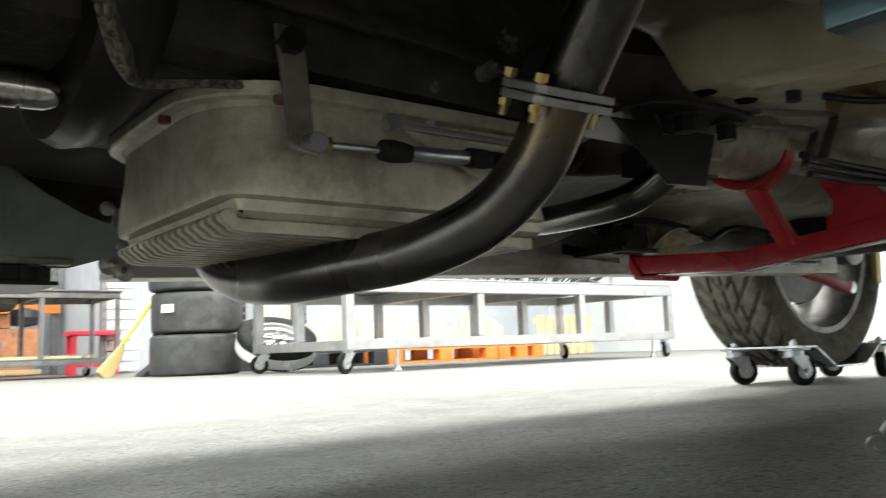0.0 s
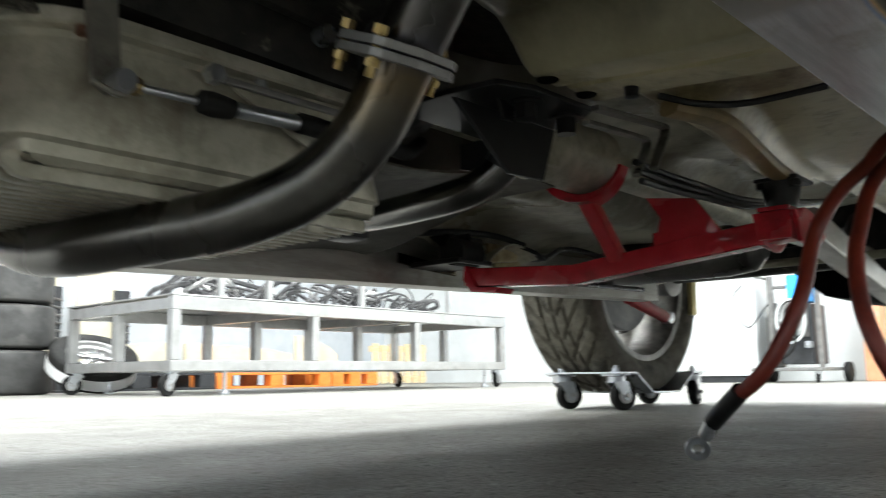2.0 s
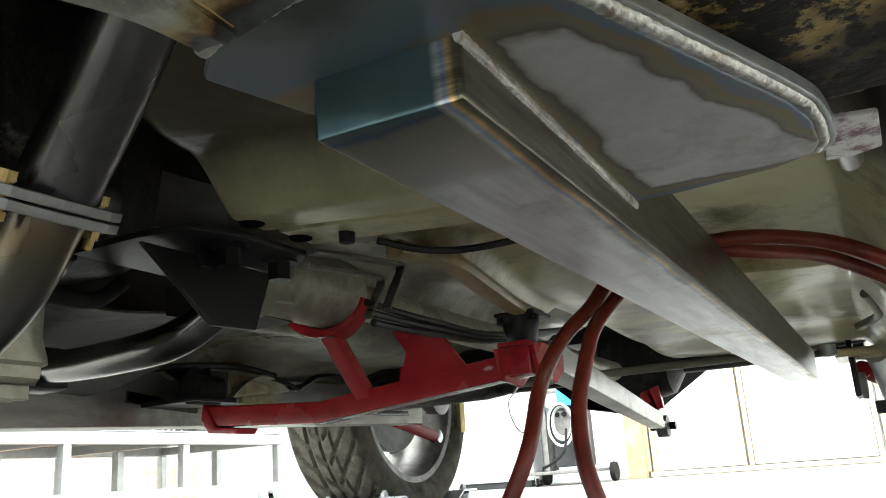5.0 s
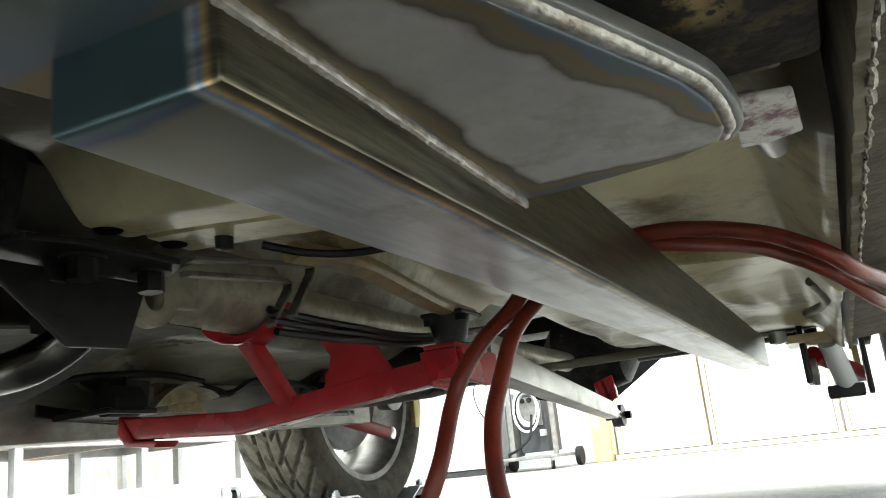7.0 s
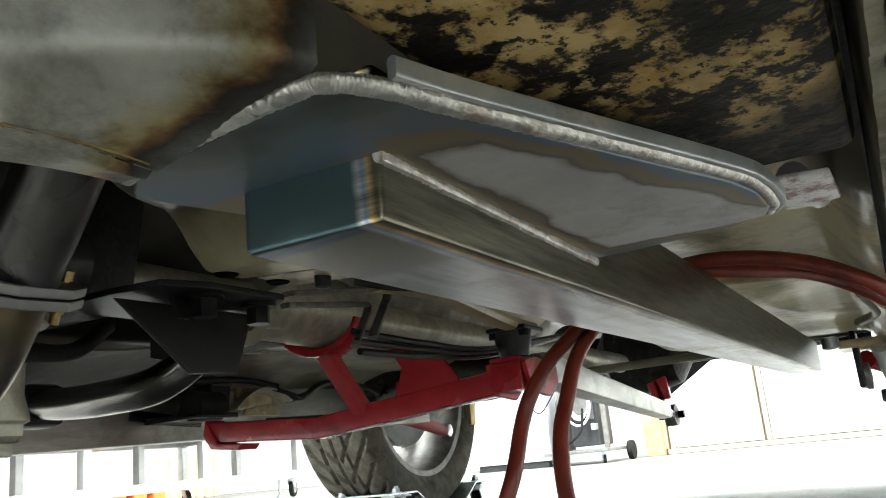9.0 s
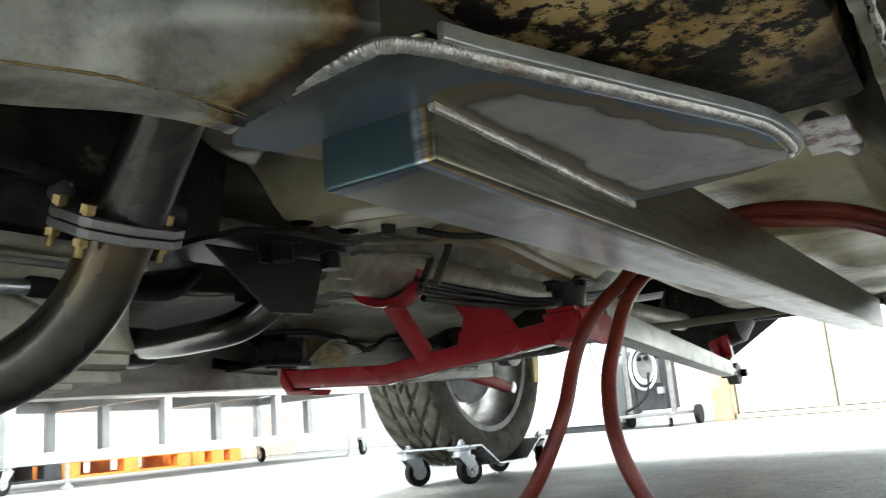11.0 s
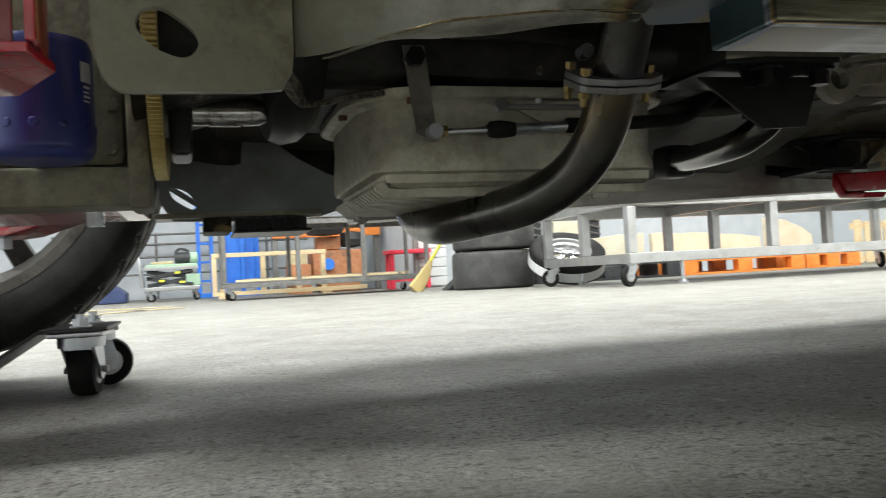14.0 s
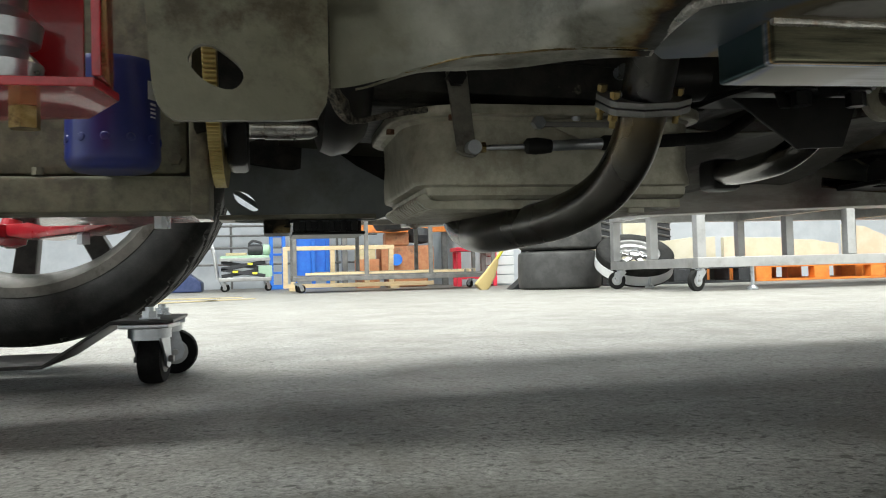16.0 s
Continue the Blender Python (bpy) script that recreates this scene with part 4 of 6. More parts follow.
M["rocker"] = stained_sill()
M["outersill"] = material("grimy_outer_sill", (0.045, 0.036, 0.024), (0.1, 0.082, 0.056), 0.6, 0, 34, bump=0.0011, bump_scale=120, third=(0.2, 0.15, 0.08), third_scale=24, third_at=0.64, spec=0.2)
# Far floor's colour darkened towards the front, standing in for shade there.
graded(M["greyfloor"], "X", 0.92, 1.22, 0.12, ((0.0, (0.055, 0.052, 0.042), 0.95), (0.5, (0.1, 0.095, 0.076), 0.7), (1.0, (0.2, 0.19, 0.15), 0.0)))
graded(M["pipe"], "Z", 0.225, 0.285, 0.02, ((0.0, (0.2, 0.16, 0.1), 0.0), (0.45, (0.24, 0.18, 0.1), 0.75), (0.75, (0.13, 0.13, 0.15), 0.7), (1.0, (0.15, 0.14, 0.12), 0.0)))


def shaded_grimy_undercoat():
    """Olive undercoat, its front darkened for shade and brown grime, the strip along the sill for grime, ragged at the
    rim.
    """
    mt = material("shaded_oily_undercoat", (0.42, 0.37, 0.21), (0.6, 0.55, 0.35), 0.36, 0, 5, bump=0.0009, bump_scale=60, third=(0.175, 0.138, 0.0688), third_scale=6, third_at=0.56, coat=0.1, rough_var=0.16, spec=0.4)
    nt = mt.node_tree
    link, bs = nt.links.new, nt.nodes["Principled BSDF"]
    colour = bs.inputs["Base Color"].links[0].from_socket
    geo, sep = nt.nodes.new("ShaderNodeNewGeometry"), nt.nodes.new("ShaderNodeSeparateXYZ")
    link(geo.outputs["Position"], sep.inputs[0])
    nz = nt.nodes.new("ShaderNodeTexNoise")
    nz.inputs["Scale"].default_value, nz.inputs["Detail"].default_value, nz.inputs["Roughness"].default_value = 16, 9, 0.66
    link(geo.outputs["Position"], nz.inputs["Vector"])

    def calc(op, a, b):
        nd = nt.nodes.new("ShaderNodeMath")
        nd.operation = op
        for k, v in enumerate((a, b)):
            if isinstance(v, (int, float)):
                nd.inputs[k].default_value = v
            else:
                link(v, nd.inputs[k])
        return nd.outputs[0]

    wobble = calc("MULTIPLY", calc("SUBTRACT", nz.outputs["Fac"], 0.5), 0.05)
    # Front darkening paints in the shade of the rising floor as well as grime.
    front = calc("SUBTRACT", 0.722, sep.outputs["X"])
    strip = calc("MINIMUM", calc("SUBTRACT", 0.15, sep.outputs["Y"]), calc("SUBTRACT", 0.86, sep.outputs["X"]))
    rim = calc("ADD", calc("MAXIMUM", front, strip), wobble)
    darken = nt.nodes.new("ShaderNodeMapRange")
    darken.inputs["From Min"].default_value, darken.inputs["From Max"].default_value, darken.inputs["To Max"].default_value = -0.03, 0.035, 0.92
    link(rim, darken.inputs["Value"])
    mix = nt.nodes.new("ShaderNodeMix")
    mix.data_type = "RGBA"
    link(darken.outputs["Result"], mix.inputs[0])
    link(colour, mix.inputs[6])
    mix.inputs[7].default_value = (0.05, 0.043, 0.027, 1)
    link(mix.outputs[2], bs.inputs["Base Color"])
    return mt


M["trayblack"] = material("matt_black_plastic", (0.003, 0.003, 0.003), (0.006, 0.006, 0.006), 0.95, 0, 30, bump=0.0006, bump_scale=120, spec=0.03, rough_var=0.04)
def scorched_steel():
    """Hammered bare steel, scorched brown and black beside the weld at its end."""
    mt = material("scorched_steel", (0.42, 0.415, 0.36), (0.6, 0.595, 0.53), 0.36, 0.2, 26, bump=0.0022, bump_scale=34, third=(0.24, 0.23, 0.185), third_scale=15, third_at=0.54, rough_var=0.16)
    nt = mt.node_tree
    link, bs = nt.links.new, nt.nodes["Principled BSDF"]
    colour = bs.inputs["Base Color"].links[0].from_socket
    geo, mapped = nt.nodes.new("ShaderNodeNewGeometry"), nt.nodes.new("ShaderNodeVectorMath")
    mapped.operation = "DOT_PRODUCT"
    mapped.inputs[1].default_value = (1.0, -0.133, 0.0)
    link(geo.outputs["Position"], mapped.inputs[0])
    nz = nt.nodes.new("ShaderNodeTexNoise")
    nz.inputs["Scale"].default_value, nz.inputs["Detail"].default_value = 60, 6
    link(geo.outputs["Position"], nz.inputs["Vector"])
    add = nt.nodes.new("ShaderNodeMath")
    add.operation = "MULTIPLY_ADD"
    link(nz.outputs["Fac"], add.inputs[0])
    add.inputs[1].default_value = 0.03
    link(mapped.outputs["Value"], add.inputs[2])
    ramp = nt.nodes.new("ShaderNodeValToRGB")
    span = nt.nodes.new("ShaderNodeMapRange")
    span.inputs["From Min"].default_value, span.inputs["From Max"].default_value = 0.45, 0.4735
    link(add.outputs[0], span.inputs["Value"])
    stops = ((0.0, (1.0, 1.0, 1.0)), (0.35, (0.95, 0.82, 0.5)), (0.55, (0.5, 0.28, 0.12)), (0.72, (0.12, 0.1, 0.09)), (1.0, (0.3, 0.32, 0.33)))
    while len(ramp.color_ramp.elements) < len(stops):
        ramp.color_ramp.elements.new(0.5)
    for el, (at, c) in zip(ramp.color_ramp.elements, stops):
        el.position, el.color = at, (*c, 1)
    link(span.outputs["Result"], ramp.inputs["Fac"])
    mix = nt.nodes.new("ShaderNodeMix")
    mix.data_type, mix.blend_type = "RGBA", "MULTIPLY"
    mix.inputs[0].default_value = 1.0
    link(colour, mix.inputs[6])
    link(ramp.outputs["Color"], mix.inputs[7])
    link(mix.outputs[2], bs.inputs["Base Color"])
    return mt


M["starter"] = material("oiled_steel", (0.42, 0.415, 0.4), (0.6, 0.59, 0.57), 0.18, 1, 30, third=(0.12, 0.075, 0.065), third_scale=40, third_at=0.55)
M["strip"] = material("pale_bare_steel", (0.34, 0.36, 0.35), (0.46, 0.47, 0.455), 0.34, 0.7, 30, third=(0.26, 0.25, 0.22), third_scale=22)
M["railsteel"] = graded(scorched_steel(), "X", 0.322, 0.39, 0.03, ((0.0, (0.19, 0.179, 0.124), 1.0), (0.5, (0.26, 0.248, 0.18), 0.75), (1.0, (0.36, 0.35, 0.28), 0.0)))
M["scorch"] = material("gold_scorch", (0.16, 0.11, 0.04), (0.25, 0.18, 0.07), 0.4, 0.6, 90)
M["rail"] = material("dull_rail_paint", (0.15, 0.146, 0.115), (0.24, 0.234, 0.185), 0.5, 0, 7, bump=0.001, bump_scale=60, third=(0.075, 0.07, 0.05), third_scale=6, spec=0.18)
M["shadedoilyfloor"] = shaded_grimy_undercoat()
M["shield"] = material("dull_heat_shield", (0.07, 0.068, 0.054), (0.14, 0.134, 0.108), 0.62, 0, 6, bump=0.001, bump_scale=50, third=(0.04, 0.037, 0.028), third_scale=5, third_at=0.52, spec=0.15)
M["gusset"] = material("dark_gusset", (0.17, 0.188, 0.19), (0.265, 0.285, 0.285), 0.36, 0.1, 5, bump=0.0005, bump_scale=60, third=(0.138, 0.138, 0.121), third_scale=4, coat=0.1)
M["olive"] = material("olive_gusset", (0.15, 0.141, 0.095), (0.22, 0.207, 0.145), 0.42, 0, 9, bump=0.0012, bump_scale=70, third=(0.07, 0.056, 0.032), third_scale=10, third_at=0.55, spec=0.35)
M["dullred"] = material("dull_red_paint", (0.26, 0.01, 0.015), (0.32, 0.014, 0.02), 0.6, 0, 25, spec=0.2)
M["sealer"] = material("ragged_sealer", (0.1, 0.085, 0.06), (0.45, 0.42, 0.36), 0.45, 0.1, 120, bump=0.001, bump_scale=300, third=(0.06, 0.045, 0.03), third_scale=40, third_at=0.52)
M["rustbolt"] = material("rusty_bolt", (0.11, 0.045, 0.022), (0.18, 0.085, 0.045), 0.7, 0.1, 160, bump=0.0006, bump_scale=400)
M["weldbead"] = material("weld_bead", (0.4, 0.385, 0.355), (0.62, 0.6, 0.56), 0.34, 0.8, 120, bump=0.0012, bump_scale=240, third=(0.34, 0.27, 0.21), third_scale=70, third_at=0.58, rough_var=0.18)
M["yellowstrap"] = material("yellow_passivate", (0.45, 0.36, 0.14), (0.55, 0.46, 0.2), 0.4, 0.6, 40)

# ---- the car ----
CY = 0.615
car = thing("car", 1.2, CY, 0, "project car on wheel dollies, bare steel and red underside parts", "car")


def floor_height(x, y):
    d = abs(y - CY)
    z = 0.335 - 0.03 * step(0.3, 0.42, d) * (1 if y > CY else 0.15)
    wide = 0.178 + 0.17 * (1 - step(0.36, 0.7, x))
    z += (0.2 - 0.1 * step(0.9, 1.15, x)) * (1 - step(wide - 0.12, wide, d))
    z += 0.1 * (1 - step(0.44, 0.67, x)) * (1 if y < 0.56 else 0)
    z += 0.012 * step(1.4, 1.6, x) - 0.014 * step(1.85, 2.0, x)
    z += 0.006 * math.sin(x * 9 + 3 * y) * math.sin(y * 17)
    rib = 0.036 * step(0.69, 0.722, x) * (1 - step(0.752, 0.757, x)) + 0.02 * step(0.752, 0.757, x) * (1 - step(0.763, 0.768, x)) + 0.033 * step(0.763, 0.768, x) * (1 - step(0.806, 0.816, x))
    z -= rib * step(0.155, 0.18, d) * (1 - step(0.36, 0.4, d))
    if y < CY:
        ridge = abs(y - (0.4 + 0.05 * step(0.9, 1.3, x)))
        z -= 0.02 * (1 - step(0.006, 0.03, ridge)) * step(0.88, 0.95, x) * (1 - step(1.28, 1.34, x))
    z -= 0.046 * (1 - step(0.056, 0.1, y)) * step(0.74, 0.82, x)
    z -= 0.012 * (1 - step(0.0, 0.03, abs(x - 1.22))) * step(0.3, 0.34, d)
    return z


part("floor_pan", sheet(0.3, 2.05, 0.056, 0.56, 620, 90, floor_height, 0.003), M["shadedoilyfloor"], car, "brown olive undercoated pressed steel floor")
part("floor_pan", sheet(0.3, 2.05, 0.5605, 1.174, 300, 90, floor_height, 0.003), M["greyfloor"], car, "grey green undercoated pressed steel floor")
part("floor_ridge", sweep(glide([(0.885, 0.414, 0.316), (0.945, 0.397, 0.314), (1.04, 0.408, 0.312), (1.15, 0.424, 0.311), (1.24, 0.431, 0.312)], 6), rect(0.022, 0.014, 0.006)), M["tanridge"], car, "tan primed floor ridge")
part("seat_mount", box(1.24, 1.3, 0.94, 0.975, 0.273, 0.305, 0.006), M["greypaint"], car)
part("seat_mount", prism([(1.31, 0.275), (1.39, 0.285), (1.4, 0.31), (1.31, 0.31)], "y", 0.945, 0.965, 0.004), M["undercoat"], car)
part("fuel_line", tube([(1.06, 0.955, 0.3), (1.13, 0.945, 0.303), (1.2, 0.935, 0.312), (1.3, 0.93, 0.318), (1.38, 0.925, 0.31)], 0.005, 8, 10), M["black"], car, "black fuel line")
fb = part("floor_bracket", prism([(1.212, 0.263), (1.212, 0.296), (1.19, 0.305), (1.19, 0.308), (1.275, 0.308), (1.27, 0.272)], "y", 0.925, 0.965, 0.002), M["black"], car, "black folded bracket beside the crossmember foot")
part("bracket_bolt", hexnut((1.24, 0.916, 0.285), (1.24, 0.926, 0.285), 0.006), M["zinc"], fb)
part("floor_leaf", sweep(glide([(1.285, 0.95, 0.268), (1.31, 0.945, 0.29), (1.345, 0.945, 0.304), (1.38, 0.945, 0.3), (1.41, 0.945, 0.286)], 6), rect(0.05, 0.003, 0.001), up=(0, 0, 1)), M["pan"], car, "bent pale steel leaf under the floor")
part("floor_leaf", prism([(1.33, 0.268), (1.35, 0.296), (1.4, 0.29), (1.42, 0.268)], "y", 0.952, 0.956, 0.001), M["undercoat"], car)
part("floor_lip", tube([(1.42, 0.94, 0.292), (1.47, 0.94, 0.3), (1.51, 0.94, 0.317), (1.57, 0.94, 0.323), (1.66, 0.94, 0.317), (1.7, 0.94, 0.31)], 0.0055, 8, 8), M["black"], car)
part("weld_patch", sweep(glide([(1.14, 0.9835, 0.272), (1.2, 0.9825, 0.266), (1.27, 0.983, 0.262)], 6), rect(0.006, 0.016, 0.0025)), M["pipe"], car, "blued weld scar on the rail")
part("weld_patch", sweep(glide([(1.42, 0.9838, 0.262), (1.6, 0.9834, 0.268), (1.9, 0.9838, 0.275)], 6), rect(0.004, 0.01, 0.002)), M["pipe"], car)
part("wiring_loom", tube([(1.36, 0.93, 0.31), (1.4, 0.915, 0.298), (1.43, 0.92, 0.292), (1.46, 0.935, 0.296)], 0.0035, 8, 8), M["rubber"], car, "black wiring loom")
part("shaft_yoke", lathe([(0.012, -0.006), (0.026, -0.006), (0.026, 0.006), (0.012, 0.006)], (0.94, 0.602, 0.322), "y", 24, closed=True), M["pan"], car, "grey shaft yoke eye")
part("yoke_ear", prism([(0.948, 0.342), (0.97, 0.352), (1.0, 0.366), (1.0, 0.318), (0.972, 0.316), (0.952, 0.304)], "y", 0.598, 0.607, 0.002), M["pan"], car)
part("mount_bushing", lathe([(0.01, 0.62), (0.022, 0.622), (0.024, 0.64), (0.022, 0.66), (0.01, 0.662)], (0, 0.49, 0.312), "x", 22), M["black"], car, "black rubber mount")
part("rear_lip", tube([(2.05, 0.06, 0.336), (2.06, 0.2, 0.328), (2.07, 0.4, 0.326), (2.06, 0.8, 0.326), (2.05, 1.17, 0.336)], 0.009, 8, 10), M["greypaint"], car)
# Rough body, mostly unseen, that casts the floor shadow; nose left off for light.
shell = prism([(0.26, 0.62), (0.3, 0.47), (2.06, 0.47), (2.1, 0.72), (2.45, 0.84), (2.82, 0.72), (2.9, 0.52), (3.2, 0.52), (3.25, 0.9), (2.6, 1.0), (2.0, 1.25), (1.0, 1.25), (0.4, 0.95), (0.26, 0.93)], "y", -0.2, 1.45, 0.0)
# Wing added out of view to keep overhead light off the engine.
part("front_wing", prism([(-0.55, 0.6), (-0.5, 0.72), (-0.12, 0.8), (0.2, 0.72), (0.255, 0.5), (0.255, 0.93), (-0.55, 0.85)], "y", -0.2, 0.24, 0.0), M["blackmottle"], car)
part("body_shell", shell, M["blackmottle"], car)

# sills and their seams
for s, label in ((1, "rust-stained inner sill"), (-1, "")):
    def side(y):
        return CY + s * (y - CY)
    a, b = sorted((side(0.058), side(0.168)))
    part("inner_sill", box(0.3, 0.7075, a, b, 0.284, 0.36, 0.006), M["rocker"] if s == 1 else M["greypaint"], car, label)
    n = 150
    pts = [(0.28 + 1.7 * k / n, 0.273 + 0.002 * math.sin(k * 1.9) + 0.0015 * math.sin(k * 0.7)) for k in range(n + 1)]
    a, b = sorted((side(0.047), side(0.0515)))
    part("sill_seam", prism(pts + [(1.98, 0.34), (0.28, 0.34)], "y", a, b), M["olive"], car)
    outline = [(side(0.046), 0.287), (side(-0.02), 0.293), (side(-0.1), 0.34), (side(-0.14), 0.44), (side(-0.14), 0.468), (side(0.046), 0.468)]
    part("outer_sill", prism(outline, "x", 0.28, 1.98, 0.004), M["outersill"] if s == 1 else M["greypaint"], car)
bead = [(0.28 + 1.0 * k / 240, 0.0455 + 0.0006 * math.sin(k * 2.3), 0.2745 + 0.0018 * math.sin(k * 1.31)) for k in range(241)]
part("seam_sealer", sweep(bead, ring(0.0014, 6), scale=[1 + 0.25 * math.sin(k * 1.7) + 0.3 * math.sin(k * 0.43) + 0.25 * math.sin(k * 0.13) for k in range(241)]), M["sealer"], car, "ragged pale seam bead")

# welded plate under the near sill, with its bead
plate = [(0.511, 0.268), (0.4955, 0.25), (0.4845, 0.175), (0.5, 0.1635), (0.525, 0.1545), (0.652, 0.1035), (0.676, 0.0975), (0.705, 0.0965), (0.717, 0.1), (0.727, 0.117), (0.734, 0.165), (0.733, 0.2), (0.55, 0.257)]
part("sill_plate", prism(plate, "z", 0.2655, 0.271, 0.0015), M["tint"], car, "bare steel plate with blue heat tint")
rng = random.Random(11)
line = glide([(0.497, 0.256, 0.2655), (0.4925, 0.238, 0.2665), (0.4845, 0.183, 0.2672), (0.4865, 0.1715, 0.2675), (0.5, 0.1625, 0.2678), (0.525, 0.1535, 0.268), (0.58, 0.131, 0.2683), (0.648, 0.1032, 0.2683), (0.675, 0.0962, 0.268), (0.705, 0.0948, 0.2678), (0.717, 0.0985, 0.2672)], 64)
part("weld_bead", sweep(line, [(1.15 * u, 0.8 * v) for u, v in ring(0.0031, 12)], scale=[1 - 0.35 * step(0.45, 0.9, k / len(line)) - 0.3 * (1 - step(0.02, 0.3, k / len(line))) + rng.uniform(-0.02, 0.02) + 0.055 * math.sin(k * 1.26) + 0.05 * math.sin(k * 0.11 + math.sin(k * 0.31)) for k in range(len(line))]), M["weldbead"], car, "rippled silver weld bead")
line = [(0.53 + 0.203 * k / 160, 0.186 - 0.0005 * k / 160, 0.2648 - 0.001 * k / 160) for k in range(161)]
part("weld_bead", sweep(line, [(0.9 * u, 1.3 * v) for u, v in ring(0.0019, 8)], scale=[1 + rng.uniform(-0.1, 0.1) + 0.16 * (k % 2) + 0.08 * math.sin(k * 0.23) for k in range(161)]), M["weldbead"], car, "narrow bright weld bead")
edge = glide([(0.497, 0.1595, 0.272), (0.523, 0.1505, 0.272), (0.578, 0.128, 0.2718), (0.646, 0.1002, 0.2715), (0.673, 0.093, 0.271), (0.706, 0.0912, 0.2705), (0.7205, 0.0965, 0.27)], 24)
part("sill_strip", sweep(edge, rect(0.0035, 0.0065, 0.0012)), M["strip"], car, "smooth pale steel strip above the weld")


def connector(front, back, xa, xb, za, zb, tall, mat):
    """A rectangular tube along the car, its front end cut square. front and back are the pairs of side edges in y."""
    bm = bmesh.new()
    rows = []
    for x, z in ((xa, za), (xa + 0.27, za + (zb - za) * 0.2), (xb, zb)):
        k = (x - xa) / (xb - xa)
        y0, y1 = (a + (b - a) * k for a, b in zip(front, back))
        rows.append([bm.verts.new((x, y, zz)) for y, zz in ((y0, z), (y1, z), (y1, z + tall), (y0, z + tall))])
    for a, b in zip(rows, rows[1:]):
        for j in range(4):
            bm.faces.new((a[j], a[(j + 1) % 4], b[(j + 1) % 4], b[j]))
    bm.faces.new(rows[0][::-1]), bm.faces.new(rows[-1])
    bmesh.ops.recalc_face_normals(bm, faces=bm.faces[:])
    bmesh.ops.bevel(bm, geom=bm.edges[:], offset=0.002, segments=2, affect="EDGES", profile=0.5)
    return part("subframe_connector", bm, mat, car, "bare brushed steel rectangular tube")


connector((0.186, 0.24), (0.181, 0.233), 0.531, 1.975, 0.244, 0.261, 0.052, M["tintube"])
connector((0.985, 1.037), (0.985, 1.037), 0.475, 1.968, 0.212, 0.256, 0.075, M["steel"])

rng = random.Random(8)
for x, z, r in ((0.468, 0.285, 0.008), (0.474, 0.262, 0.007), (0.479, 0.245, 0.009), (0.47, 0.226, 0.011), (0.486, 0.218, 0.01)):
    part("weld_blob", lathe([(0.001, -0.5 * r), (0.7 * r, -0.35 * r), (r, 0.0), (0.75 * r, 0.4 * r), (0.001, 0.55 * r)], (x, 0.9805 + 0.002 * rng.random(), z), "y", 12), M["weldbead"], car)

# front frame: rail, gussets on both sides
def holed(outer, hole, axis_y, thick, mat, name, parent, label=""):
    """An upright plate in x and z with one hole."""
    n = 40
    hx, hz = sum(p[0] for p in hole) / len(hole), sum(p[1] for p in hole) / len(hole)

    def loop(poly):
        out = []
        for k in range(n):
            a = 2 * math.pi * k / n
            d = Vector((math.cos(a), math.sin(a)))
            best = None
            for p, q in zip(poly, poly[1:] + poly[:1]):
                e = Vector(q) - Vector(p)
                den = d.x * e.y - d.y * e.x
                if abs(den) < 1e-9:
                    continue
                w = Vector(p) - Vector((hx, hz))
                t, u = (w.x * e.y - w.y * e.x) / den, (w.x * d.y - w.y * d.x) / den
                if t > 0 and -1e-6 <= u <= 1 + 1e-6 and (best is None or t > best):
                    best = t
            out.append((hx + d.x * best, hz + d.y * best))
        return out

    ends = [Vector((*p, 0)) for p in hole]
    around = glide([*ends[-2:], *ends, *ends[:2]], 6)[12 : 12 + 6 * len(ends)]
    hole = [(p.x, p.y) for p in around]
    bm = bmesh.new()
    loops = [[bm.verts.new((x, y, z)) for x, z in loop(poly)] for y in (axis_y, axis_y + thick) for poly in (outer, hole)]
    for k in range(n):
        j = (k + 1) % n
        bm.faces.new((loops[0][k], loops[0][j], loops[1][j], loops[1][k]))
        bm.faces.new((loops[2][k], loops[3][k], loops[3][j], loops[2][j]))
        bm.faces.new((loops[0][k], loops[2][k], loops[2][j], loops[0][j]))
        bm.faces.new((loops[1][k], loops[1][j], loops[3][j], loops[3][k]))
    return part(name, bm, mat, parent, label)


oval = [(0.243, 0.261), (0.2445, 0.268), (0.25, 0.2715), (0.258, 0.2695), (0.2705, 0.259), (0.271, 0.251), (0.264, 0.2465), (0.251, 0.2515)]
holed([(0.216, 0.36), (0.224, 0.246), (0.2275, 0.235), (0.235, 0.2295), (0.309, 0.2305), (0.316, 0.2335), (0.318, 0.25), (0.319, 0.36)], oval, 0.284, 0.006, M["olive"], "frame_gusset", car, "grey gusset plate with an oval hole")
oval = [(0.239, 0.259), (0.244, 0.263), (0.26, 0.257), (0.271, 0.242), (0.269, 0.235), (0.262, 0.236), (0.245, 0.247)]
holed([(0.227, 0.243), (0.2275, 0.2985), (0.262, 0.301), (0.264, 0.345), (0.338, 0.345), (0.405, 0.297), (0.455, 0.27), (0.52, 0.26), (0.52, 0.224), (0.434, 0.221), (0.338, 0.2175), (0.242, 0.2195)], oval, 0.977, 0.006, M["gusset"], "frame_gusset", car, "dark blue grey gusset plate with a slanted hole")
def rail_line(x):
    """The near edge of the rail: it runs out from the gusset towards the sill."""
    return 0.292 - 0.036 * step(0.3, 0.42, x) - 0.033 * step(0.38, 0.5, x)


def rail_low(x):
    return 0.2615 - 0.0115 * (1 - step(0.318, 0.4, x))


